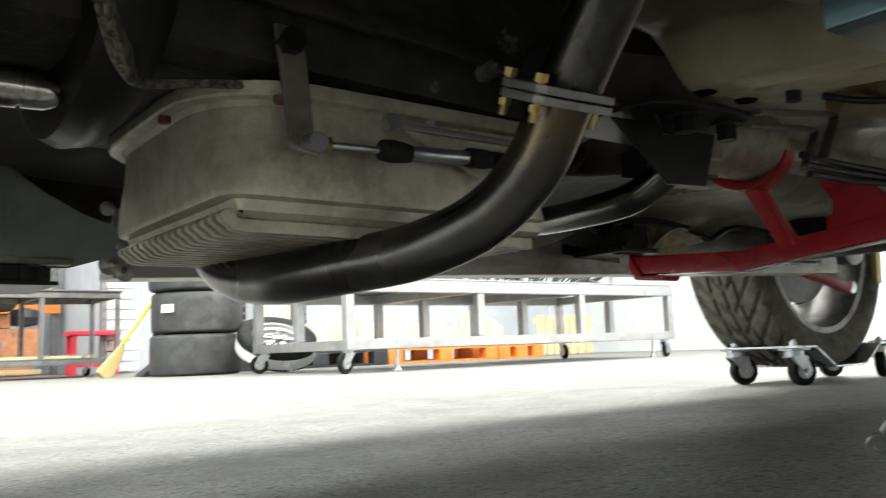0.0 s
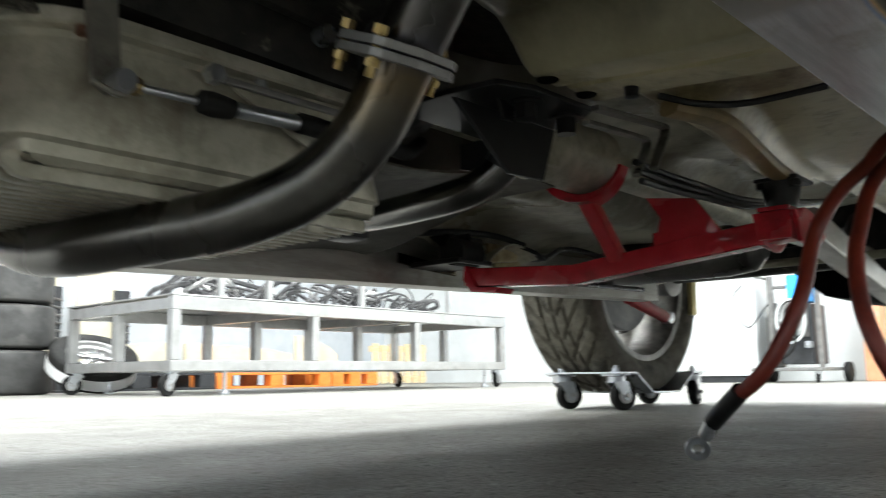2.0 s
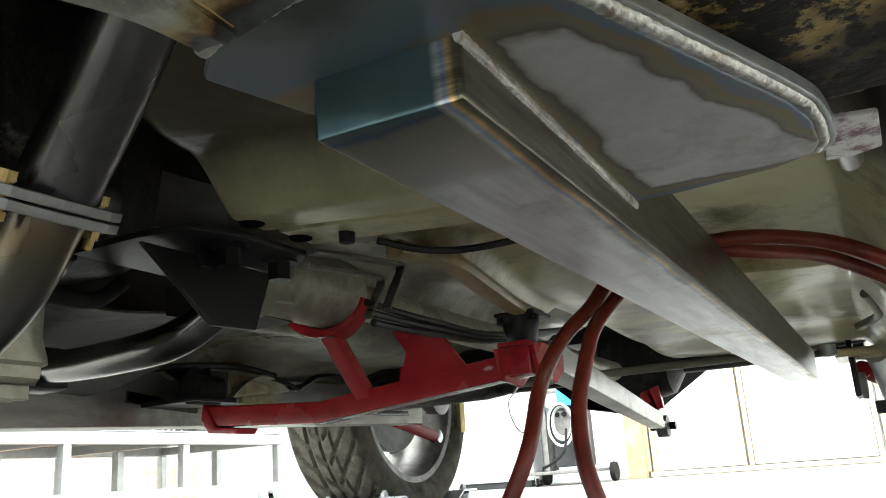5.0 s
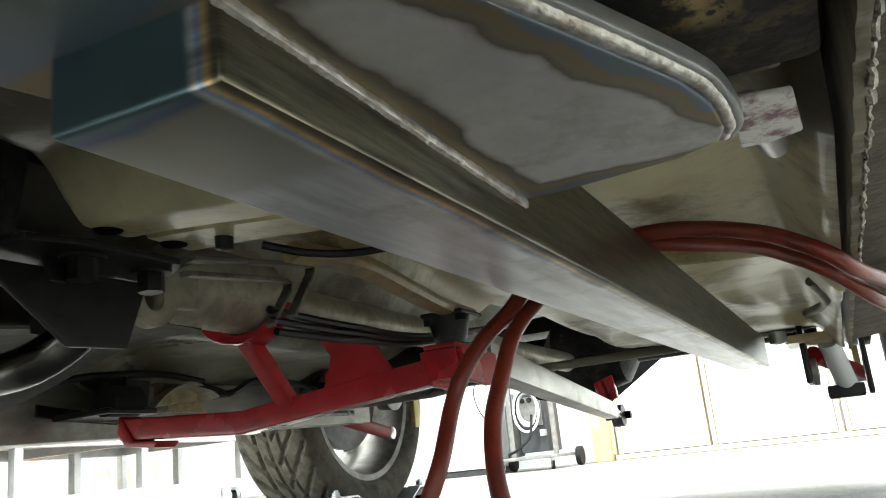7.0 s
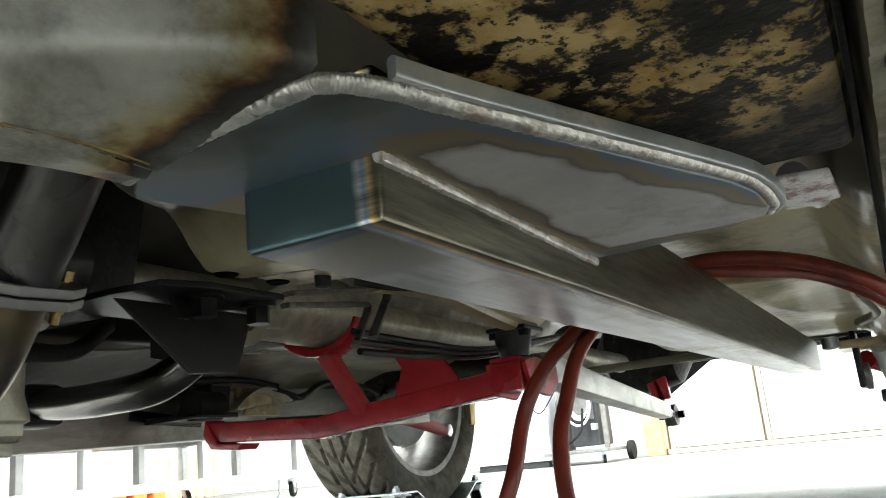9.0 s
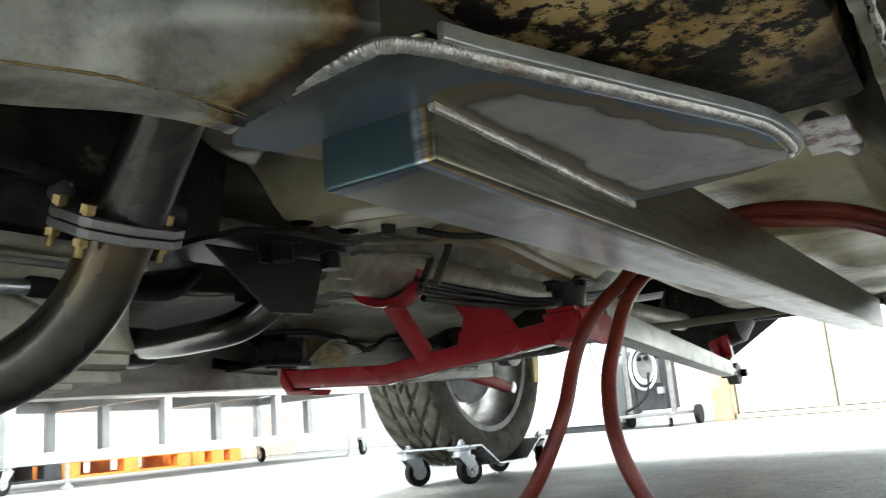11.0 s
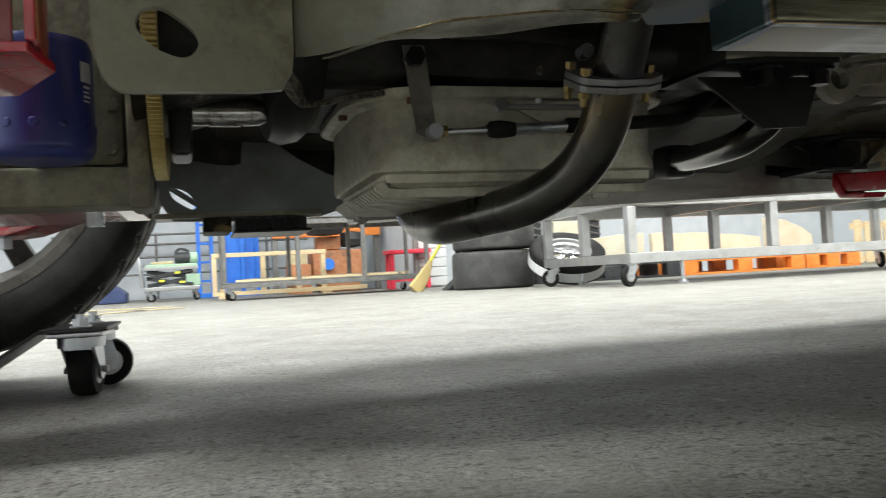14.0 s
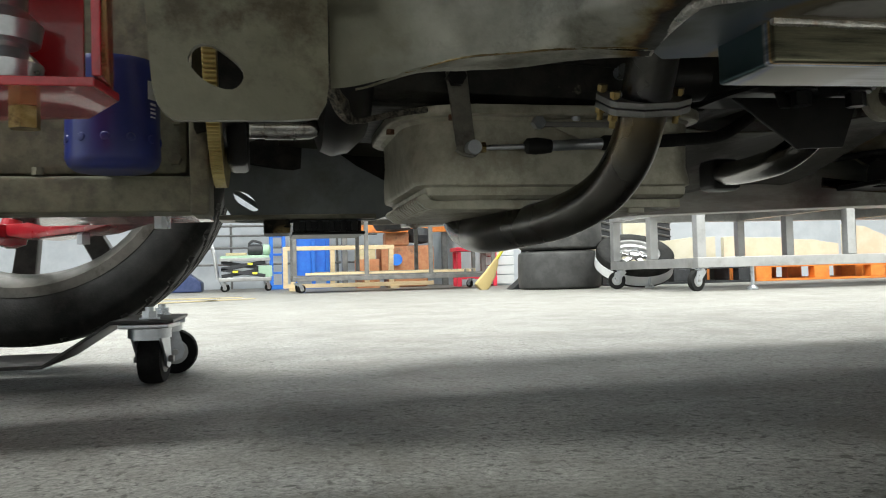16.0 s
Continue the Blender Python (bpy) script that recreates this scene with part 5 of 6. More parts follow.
def dent(x, z):
    return 0.0016 * math.sin(x * 61 + 9 * z) * math.sin(z * 83 + 2) + 0.0011 * math.sin(x * 143 + z * 70) + 0.0009 * math.sin(z * 190 - x * 31)


def web_point(x, f):
    """The rail's web: upright at the gusset, flaring out onto the sill beside the plate's front edge. f runs up from its lower fold."""
    z = rail_low(x) - 0.0005 + (0.363 - rail_low(x)) * f
    y = rail_line(x) + dent(x, z) + 0.007 * step(0.29, 0.3, z) * step(0.36, 0.33, x)
    k = step(0.415, 0.487, x)
    up = min(1, f / 0.16)
    y1, z1 = 0.238 - 0.066 * up - 0.002 * max(0, f - 0.16), 0.2625 + 0.0065 * up + 0.094 * max(0, f - 0.16) / 0.84
    lean = 0.0095 * (1 - up) * k
    return (x + lean, y + (y1 - y) * k, z + (z1 - z) * k)


bm = bmesh.new()
nx, nz = 72, 26
grid = [[bm.verts.new(web_point(0.3195 + 0.1635 * i / nx, (j / nz) ** 1.3)) for j in range(nz + 1)] for i in range(nx + 1)]
for i in range(nx):
    for j in range(nz):
        bm.faces.new((grid[i][j], grid[i + 1][j], grid[i + 1][j + 1], grid[i][j + 1]))
bmesh.ops.solidify(bm, geom=bm.faces[:], thickness=-0.003)
rail = part("frame_rail", bm, M["railsteel"], car, "hammered grey steel frame rail", smooth=60)
bm = bmesh.new()
rows = []
for i in range(41):
    x = 0.334 + 0.155 * i / 40
    a, w = rail_line(x) - 0.001, (0.0305 - 0.014 * step(0.415, 0.487, x)) * step(-0.12, 0.35, i / 40) * min(1, 0.12 + i / 16)
    z = rail_low(x) + 0.0005 * math.sin(x * 90)
    a += 0.01 * (1 - step(0.334, 0.365, x)) + (0.236 - a) * step(0.415, 0.487, x)
    rows.append([bm.verts.new((x + 0.2 * k * w / 5, a + w * k / 5, z + 0.001 * math.sin(k * 0.8 + x * 60) * (k > 0) - 0.0009 * (k == 1))) for k in range(6)])
for a, b in zip(rows, rows[1:]):
    for k in range(5):
        bm.faces.new((a[k], a[k + 1], b[k + 1], b[k]))
bmesh.ops.solidify(bm, geom=bm.faces[:], thickness=0.003)
part("rail_flange", bm, M["railsteel"], rail, smooth=60)
rng = random.Random(3)
seam = [Vector(web_point(0.36 + 0.118 * k / 90, 0.004)) + Vector((0, -0.0006, 0)) for k in range(91)]
part("rail_seam", sweep(seam, ring(0.0006, 6), scale=[0.5 + rng.uniform(0, 0.6) for k in seam]), M["scorch"], rail, "gold scorched seam")
part("frame_rail", sweep([(0.3, 0.275, 0.36), (0.06, 0.275, 0.37), (-0.6, 0.275, 0.39)], rect(0.06, 0.07, 0.006)), M["greypaint"], car)
# Far rail is coloured black for the shade above the gusset.
part("frame_rail", sweep([(0.62, 1.02, 0.3), (0.4, 1.02, 0.31), (0.1, 0.965, 0.36), (-0.6, 0.965, 0.39)], rect(0.06, 0.07, 0.006)), M["blackmottle"], car)
part("gusset_brace", sweep([(0.234, 0.992, 0.268), (0.278, 0.992, 0.238)], rect(0.004, 0.007, 0.001)), M["gusset"], car)
part("lower_flange", box(0.22, 0.43, 0.962, 1.02, 0.222, 0.229, 0.002), M["greypaint"], car)
cool = part("cooler_guard", box(0.315, 0.412, 0.94, 1.06, 0.2, 0.204, 0.001), M["black"], car, "black slotted guard")
for k in range(6):
    part("guard_bar", box(0.317 + 0.0155 * k, 0.325 + 0.0155 * k, 0.944, 0.951, 0.2045, 0.219, 0.001), M["black"], cool)
part("guard_body", box(0.318, 0.408, 0.952, 1.05, 0.2045, 0.2185, 0.001), M["black"], cool)
part("guard_mount", box(0.278, 0.313, 0.95, 1.04, 0.203, 0.2215, 0.003), M["rocker"], car)

# red engine mount bracket near the front
mount = part("engine_mount", prism([(0.03, 0.268), (0.198, 0.268), (0.204, 0.306), (0.178, 0.36), (0.03, 0.385)], "z", 0.2435, 0.2485, 0.001), M["red"], car, "red painted box bracket")
part("mount_side", prism([(0.268, 0.249), (0.304, 0.249), (0.304, 0.345), (0.268, 0.345)], "x", 0.1965, 0.2015, 0.001), M["red"], mount)
part("mount_back", box(0.03, 0.176, 0.355, 0.36, 0.249, 0.345, 0.001), M["red"], mount)
# Cover and end are added to close the box so its inside goes dark.
part("mount_cover", box(0.03, 0.2015, 0.268, 0.36, 0.3455, 0.35, 0.001), M["red"], mount)
part("mount_end", box(0.025, 0.0295, 0.268, 0.36, 0.249, 0.345, 0.001), M["red"], mount)
for z in (0.263, 0.285):
    part("mount_bolt", lathe([(0.012, -0.012), (0.022, -0.01), (0.024, 0.0), (0.016, 0.008), (0.016, 0.02)], (0.14, 0.31, z), "z", 18), M["zinc"], mount)
part("mount_bolt", hexnut((0.15, 0.325, 0.231), (0.15, 0.325, 0.2433), 0.0085), M["brass"], mount)

# engine: block, sump rail, oil filter, ring gear
block = part("engine_block", box(-0.45, 0.217, 0.585, 0.93, 0.235, 0.52, 0.012), M["castiron"], car, "dirty cast engine block")
part("sump_rail", box(-0.46, 0.231, 0.572, 0.626, 0.203, 0.2345, 0.004), M["castiron"], block)
part("rear_face", box(0.2175, 0.2345, 0.57, 0.63, 0.2, 0.5, 0.004), M["castiron"], block)
for x, z in ((0.205, 0.25), (0.207, 0.285), (-0.05, 0.26), (0.05, 0.3)):
    part("bolt", hexnut((x, 0.573, z), (x, 0.586, z), 0.006), M["castiron"], block)
for k in range(5):
    x = -0.08 + k * 0.058
    part("rail_bolt", hexnut((x, 0.577, 0.2355), (x, 0.577, 0.242), 0.005), M["castiron"], block)
filt = part("oil_filter", lathe([(0.02, 0.233), (0.03, 0.2335), (0.0345, 0.237), (0.037, 0.243), (0.0365, 0.27), (0.0365, 0.315), (0.034, 0.322), (0.02, 0.324)], (0.1615, 0.537, 0.0), "z", 36), M["bluecan"], car, "glossy blue oil filter can")
for k in range(12):
    a = 2 * math.pi * k / 12
    x, y = 0.1615 + 0.0362 * math.cos(a), 0.537 + 0.0362 * math.sin(a)
    part("dimple", lathe([(0.0005, -0.001), (0.004, 0.0), (0.003, 0.0012), (0.0005, 0.0016)], (0, 0, 0), "z", 10), M["bluecan"], filt).matrix_local = pose(x - HOME[filt].x, y, 0.257, 90, 0, math.degrees(a) + 90)
for w, z0, z1, a0, a1 in ((0, 0.289, 0.304, -36, -18), (1, 0.2845, 0.2865, -32, -20), (1, 0.281, 0.2825, -32, -22), (1, 0.2775, 0.2795, -32, -20), (1, 0.2745, 0.2758, -32, -21)):
    bm = bmesh.new()
    ring_v = [[bm.verts.new((0.1615 + 0.0372 * math.cos(radians(a)), 0.537 + 0.0372 * math.sin(radians(a)), z)) for z in (z0, z1)] for a in np.linspace(a0, a1, 6)]
    for p, q in zip(ring_v, ring_v[1:]):
        bm.faces.new((p[0], q[0], q[1], p[1]))
    bmesh.ops.solidify(bm, geom=bm.faces[:], thickness=0.0004)
    part("printed_mark", bm, M["white"], filt, "small white printed mark")
n = 1080
gear = [(0.1645 + (0.0026 if k % 4 < 2 else 0)) for k in range(n)]
bm = bmesh.new()
rows = [[bm.verts.new((x, CY + r * math.cos(2 * math.pi * k / n), 0.396 + r * math.sin(2 * math.pi * k / n))) for k, r in enumerate(g)] for x, g in ((0.2365, [0.14] * n), (0.2365, gear), (0.247, gear), (0.247, [0.14] * n))]
for a, b in zip(rows, rows[1:] + rows[:1]):
    for k in range(n):
        bm.faces.new((a[k], a[(k + 1) % n], b[(k + 1) % n], b[k]))
part("ring_gear", bm, M["yellowstrap"], car, "brassy toothed ring gear", smooth=20)
part("flexplate", lathe([(0.02, 0.238), (0.139, 0.238), (0.139, 0.242), (0.02, 0.242)], (0, CY, 0.396), "x", 40), M["darksteel"], car)

# gearbox: case, bell, pan with fins, shift lever and linkage
case = part("gearbox", sweep([(0.235, CY, 0.41), (0.3, CY, 0.405), (0.34, CY, 0.395), (0.66, CY, 0.385), (0.72, CY, 0.37), (0.78, CY, 0.36)], rect(0.185, 0.2, 0.04), scale=[1.4, 1.2, 1.0, 1.0, 0.8, 0.55]), M["case"], car, "grimy black gearbox case")
part("case_rib", sweep(glide([(0.29, 0.43, 0.42), (0.312, 0.462, 0.37), (0.332, 0.505, 0.322), (0.343, 0.518, 0.294), (0.351, 0.524, 0.279), (0.362, 0.532, 0.2765), (0.39, 0.54, 0.2835), (0.42, 0.544, 0.289), (0.46, 0.547, 0.294)], 5), rect(0.007, 0.013, 0.002), scale=[1.8 - 0.03 * k if k < 18 else max(0.4, 1.25 - 0.12 * (k - 17)) for k in range(41)]), M["speckled"], case)
part("case_rib", sweep([(0.36, 0.52, 0.34), (0.5, 0.517, 0.335), (0.62, 0.52, 0.33)], rect(0.01, 0.012, 0.003)), M["case"], case)
part("case_boss", lathe([(0.003, -0.008), (0.0065, -0.008), (0.007, 0.003)], (0.60, 0.522, 0.322), "y", 14), M["zinc"], case)
part("starter", lathe([(0.008, 0.268), (0.0113, 0.269), (0.0113, 0.282), (0.0123, 0.2825), (0.0123, 0.3075), (0.0103, 0.308), (0.0103, 0.3095), (0.0118, 0.31), (0.0115, 0.322), (0.009, 0.329), (0.005, 0.331)], (0, 0.585, 0.2805), "x", 28), M["starter"], case, "dull bright starter nose")
part("starter_cap", box(0.2495, 0.268, 0.57, 0.63, 0.243, 0.312, 0.005), M["black"], case)
part("bell_housing", lathe([(0.08, 0.25), (0.112, 0.252), (0.114, 0.322), (0.148, 0.334), (0.153, 0.345), (0.15, 0.36), (0.136, 0.375), (0.09, 0.39)], (0, CY, 0.412), "x", 64), M["black"], case)
part("case_flange", box(0.36, 0.70, 0.552, 0.76, 0.2935, 0.303, 0.003), M["case"], case)
R = 0.06


def pan_ring(grow, z, lean=0.0, corner=R):
    """An outline with rounded corners; lean pushes the front wall back."""
    out = []
    for cx, cy, a in ((0.684, 0.768, 0), (0.407, 0.768, 90), (0.407, 0.541, 180), (0.684, 0.541, 270)):
        front = cx < 0.5
        r = corner if front else min(corner, 0.03)
        sx, sy = (-1 if front else 1), (1 if cy > 0.6 else -1)
        for k in range(7):
            b = radians(a + 15 * k)
            out.append((cx - sx * r + (r + grow) * math.cos(b) + (lean if front else -lean * 0.3), cy - sy * r + (r + grow) * math.sin(b), z))
    return out


bm = bmesh.new()
rows = [[bm.verts.new(p) for p in pan_ring(*q)] for q in ((0.012, 0.2925), (0.0125, 0.2915), (0.0125, 0.285), (0.011, 0.2835), (0.003, 0.283), (0.0005, 0.280, 0.001), (-0.0003, 0.262, 0.002, 0.05), (-0.0006, 0.24, 0.003, 0.03), (-0.001, 0.2265, 0.004, 0.02), (-0.002, 0.2225, 0.005, 0.016), (-0.0065, 0.2205, 0.008, 0.012), (-0.0075, 0.2135, 0.0095, 0.01), (-0.011, 0.2095, 0.013, 0.008))]
for a, b in zip(rows, rows[1:]):
    for k in range(28):
        bm.faces.new((a[k], a[(k + 1) % 28], b[(k + 1) % 28], b[k]))
bm.faces.new(rows[0][::-1]), bm.faces.new(rows[-1])
pan = part("gearbox_pan", bm, M["pan"], case, "cast alloy finned gearbox pan", smooth=30)
for k in range(16):
    y, x = 0.5565 + k * 0.0132, 0.4155
    fin = [(x + 0.008, 0.2165), (x + 0.0015, 0.2145), (x - 0.001, 0.2115), (x, 0.2085), (x + 0.0045, 0.2055), (x + 0.0075, 0.2025), (x + 0.014, 0.2013), (0.672, 0.2013), (0.672, 0.2105), (x + 0.012, 0.2105)]
    part("pan_fin", prism(fin, "y", y, y + 0.0068, 0.0012), M["pan"], case)
for x, y in ((0.445, 0.5345), (0.4005, 0.612), (0.56, 0.5345), (0.645, 0.5345)):
    part("pan_bolt", hexnut((x, y, 0.2788), (x, y, 0.2832), 0.0042), M["rustbolt"] if x < 0.5 else M["zinc"], case)
part("drain_tab", box(0.62, 0.637, 0.5605, 0.5655, 0.196, 0.2074, 0.002), M["pan"], case)
lever = part("shift_lever", prism([(0.437, 0.325), (0.456, 0.325), (0.463, 0.25), (0.455, 0.245), (0.446, 0.25)], "y", 0.5235, 0.5275, 0.001), M["lever"], car, "flat steel shift lever")
part("pivot_nut", hexnut((0.446, 0.515, 0.314), (0.446, 0.534, 0.314), 0.0085), M["black"], lever)
part("clevis", tube([(0.444, 0.5195, 0.25), (0.45, 0.5155, 0.2455), (0.458, 0.5155, 0.2445), (0.464, 0.5195, 0.249)], 0.0017, 6, 8, up=(0, 1, 0)), M["lever"], lever)
part("clevis_pin", lathe([(0.0062, -0.007), (0.0066, -0.005), (0.0066, 0.005), (0.0062, 0.007)], (0.4585, 0.5175, 0.2515), "y", 14), M["zinc"], lever)
link_rod = part("shift_linkage", rod((0.463, 0.5185, 0.2517), (0.512, 0.5195, 0.2535), 0.0024, 10), M["zinc"], car, "thin bright linkage rod")
part("rod_nut", hexnut((0.466, 0.5185, 0.2518), (0.4695, 0.5185, 0.252), 0.0052), M["brass"], link_rod)
part("boot", lathe([(0.003, 0.505), (0.0068, 0.508), (0.0076, 0.516), (0.0066, 0.526), (0.0058, 0.53)], (0, 0.5195, 0.2537), "x", 14), M["rubber"], link_rod)
part("sleeve", rod((0.53, 0.5195, 0.2541), (0.583, 0.5205, 0.2568), 0.0049, 12), M["zinc"], link_rod)
part("end_boot", lathe([(0.0055, 0.578), (0.0068, 0.58), (0.0068, 0.596), (0.0055, 0.6)], (0, 0.5205, 0.2572), "x", 14), M["rubber"], link_rod)
part("cable_sheath", tube([(0.6, 0.5205, 0.2575), (0.66, 0.53, 0.262), (0.72, 0.56, 0.272), (0.78, 0.6, 0.3)], 0.006, 8, 10), M["rubber"], link_rod)
brk = part("cable_bracket", prism([(0.525, 0.28), (0.64, 0.282), (0.64, 0.262), (0.6, 0.246), (0.55, 0.268)], "y", 0.533, 0.5365, 0.0008), M["pan"], car, "thin grey cable bracket")
part("bracket_rib", box(0.522, 0.635, 0.5285, 0.5328, 0.273, 0.2775, 0.001), M["darksteel"], brk)
part("bracket_bolt", hexnut((0.522, 0.524, 0.276), (0.522, 0.5325, 0.276), 0.006), M["zinc"], brk)

# exhaust: down pipe, flange, bolts, crossing pipe
ex = part("exhaust_pipe", tube([(0.535, 0.27, 0.42), (0.55, 0.325, 0.36), (0.562, 0.372, 0.315), (0.572, 0.42, 0.27), (0.572, 0.449, 0.235), (0.562, 0.484, 0.208), (0.54, 0.525, 0.1915), (0.518, 0.575, 0.1855), (0.504, 0.63, 0.1825), (0.502, 0.675, 0.184), (0.501, 0.725, 0.1905), (0.502, 0.768, 0.206), (0.502, 0.796, 0.235), (0.5, 0.81, 0.29)], 0.0192, 10, 24, up=(1, 0, 0)), M["pipe"], car, "dark raw steel exhaust pipe")
part("cross_pipe", tube([(0.789, 0.503, 0.288), (0.787, 0.507, 0.278), (0.783, 0.515, 0.262), (0.776, 0.545, 0.247), (0.788, 0.61, 0.246), (0.808, 0.68, 0.25), (0.826, 0.74, 0.256)], 0.0138, 10, 24, up=(1, 0, 0)), M["brightpipe"], ex, "bright bent steel pipe")
fdir = Vector((0.03, 0.4, -0.92)).normalized()
fz = fdir
fx = Vector((1, 0.12, 0.09)) - fz * Vector((1, 0.12, 0.09)).dot(fz)
fx.normalize()
fy = fz.cross(fx)
fm = Matrix.Translation((0.572, 0.418, 0.271)) @ Matrix((fx, fy, fz)).transposed().to_4x4()
tri = [(-0.034, 0.004), (-0.031, -0.022), (-0.026, -0.029), (-0.019, -0.029), (0.018, -0.022), (0.035, -0.011), (0.039, -0.005), (0.039, 0.005), (0.035, 0.011), (0.016, 0.022), (-0.014, 0.022), (-0.032, 0.011)]
for z0 in (-0.0055, 0.0005):
    part("pipe_flange", prism(tri, "z", z0, z0 + 0.005, 0.0008, m=fm), M["darksteel"], ex, "three-bolt steel flange")
for u, v in ((-0.029, 0.003), (0.03, 0.0), (-0.024, -0.025)):
    p = Vector((u, v, 0))
    bm = rod(fm @ (p + Vector((0, 0, -0.0115))), fm @ (p + Vector((0, 0, 0.0165))), 0.0026, 10)
    hexnut(fm @ (p + Vector((0, 0, -0.0115))), fm @ (p + Vector((0, 0, -0.0066))), 0.0042, bm)
    hexnut(fm @ (p + Vector((0, 0, 0.0066))), fm @ (p + Vector((0, 0, 0.0108))), 0.0042, bm)
    part("flange_bolt", bm, M["brass"], ex, "yellow zinc bolt and nut")
part("pipe_weld", sweep([fm @ Vector((0.019 * math.cos(a), 0.019 * math.sin(a), -0.0075)) for a in np.linspace(0, 6.283, 50)], ring(0.0014, 6), scale=[1 + 0.3 * math.sin(k * 2) for k in range(50)]), M["weldbead"], ex)
part("pipe_clamp", lathe([(0.014, -0.003), (0.0152, -0.003), (0.0152, 0.003), (0.014, 0.003)], (0, 0, 0), "x", 28, closed=True), M["black"], ex).matrix_local = Matrix.Translation(Vector((0.784, 0.512, 0.266)) - HOME[ex]) @ Vector((0.004, -0.02, 0.03)).to_track_quat("X", "Z").to_matrix().to_4x4()
part("hanger", box(0.81, 0.85, 0.735, 0.775, 0.236, 0.275, 0.008), M["black"], car, "black rubber hanger block")

# gearbox mount: folded black plate
gm = part("gearbox_mount", prism([(0.684, 0.291), (0.81, 0.293), (0.792, 0.248), (0.747, 0.246)], "y", 0.478, 0.482, 0.001), M["black"], car, "folded black steel mount plate")
part("mount_top", prism([(0.684, 0.54), (0.684, 0.483), (0.69, 0.446), (0.72, 0.434), (0.79, 0.431), (0.802, 0.445), (0.812, 0.483), (0.84, 0.54)], "z", 0.2935, 0.298, 0.001), M["black"], gm)
part("mount_side", prism([(0.4825, 0.292), (0.56, 0.292), (0.56, 0.27), (0.4825, 0.25)], "x", 0.786, 0.79, 0.0008), M["black"], gm)
for x, y in ((0.733, 0.452), (0.786, 0.452)):
    part("mount_bolt", hexnut((x, y, 0.279), (x, y, 0.293), 0.0085, lathe([(0.004, 0), (0.013, 0), (0.013, 0.002), (0.004, 0.002)], (x, y, 0.2908), "z", 18)), M["black"], gm)
part("mount_tab", prism([(0.715, 0.2932), (0.735, 0.2932), (0.73, 0.279), (0.72, 0.279)], "y", 0.462, 0.465, 0.0006), M["black"], gm)
part("heat_shield", sheet(0.62, 1.05, 0.64, 0.96, 24, 20, lambda x, y: 0.30 - 0.045 * step(0.7, 0.95, y) + 0.012 * math.sin(x * 14), 0.002), M["shield"], car)
part("drive_shaft", lathe([(0.014, 0.8), (0.017, 0.81), (0.018, 0.99), (0.038, 1.0), (0.0415, 1.006), (0.0415, 1.135), (0.03, 1.155), (0.022, 1.17), (0.022, 2.3)], (0, 0.64, 0.354), "x", 32), M["pan"], car, "grey drive shaft tube")
part("line_bracket", sweep([(0.80, 0.435, 0.3), (0.93, 0.461, 0.324), (0.99, 0.473, 0.335), (1.001, 0.475, 0.336), (0.999, 0.4745, 0.328), (0.955, 0.466, 0.285)], rect(0.004, 0.009, 0.001), up=(0, 1, 0)), M["lever"], car, "bent strip bracket for the lines")
part("line_bracket", sweep([(0.82, 0.455, 0.297), (0.93, 0.475, 0.314), (0.972, 0.483, 0.32), (0.979, 0.484, 0.319), (0.976, 0.4835, 0.312), (0.942, 0.477, 0.278)], rect(0.004, 0.008, 0.001), up=(0, 1, 0)), M["lever"], car)
for k in range(3):
    part("brake_line", tube([(0.945, 0.474 + 0.003 * k, 0.273 + 0.0095 * k), (1.0, 0.473 + 0.003 * k, 0.2735 + 0.0085 * k), (1.062, 0.471, 0.2755 + 0.0062 * k), (1.207, 0.468, 0.285 + 0.0035 * k), (1.5, 0.46, 0.335)], 0.0034, 8, 8), M["black"], car)
part("floor_plug", lathe([(0.002, -0.008), (0.0055, -0.007), (0.006, 0.004), (0.002, 0.005)], (0.79, 0.397, 0.304), "z", 14), M["black"], car)
# Solid black discs stand for the shade inside the rib's holes.
for x, y in ((0.7325, 0.4315), (0.786, 0.4325)):
    part("rib_hole", lathe([(0.0035, -0.001), (0.0075, -0.001), (0.0085, 0.0), (0.0085, 0.004), (0.0035, 0.004)], (x, y, floor_height(x, y)), "z", 20), M["trayblack"], car, "black disc for a drain hole")
part("ground_cable", tube([(0.817, 0.389, 0.303), (0.842, 0.368, 0.298), (0.865, 0.34, 0.298), (0.876, 0.285, 0.301)], 0.0028, 8, 8), M["black"], car, "black cable clipped along the floor")

# red crossmember with hoop, strut and clevis
xm = part("crossmember", sweep([(1.205, 0.895, 0.2385), (1.205, 0.71, 0.2265), (1.205, 0.66, 0.232), (1.202, 0.425, 0.2545)], rect(0.03, 0.027, 0.003)), M["red"], car, "red painted tubular crossmember")
part("foot", prism([(0.893, 0.256), (0.897, 0.234), (0.884, 0.216), (0.836, 0.211), (0.829, 0.2185), (0.87, 0.2225)], "x", 1.186, 1.224, 0.002), M["red"], xm)
part("bushing", lathe([(0.008, -0.03), (0.02, -0.03), (0.02, 0.02), (0.008, 0.02)], (1.2, 0.9, 0.275), "x", 20), M["rubber"], xm)
part("foot_tab", box(1.165, 1.245, 0.885, 0.985, 0.258, 0.266, 0.002), M["black"], xm)
part("foot_tab", prism([(0.955, 0.268), (0.93, 0.302), (0.89, 0.305), (0.885, 0.268)], "x", 1.195, 1.2, 0.001), M["black"], xm)
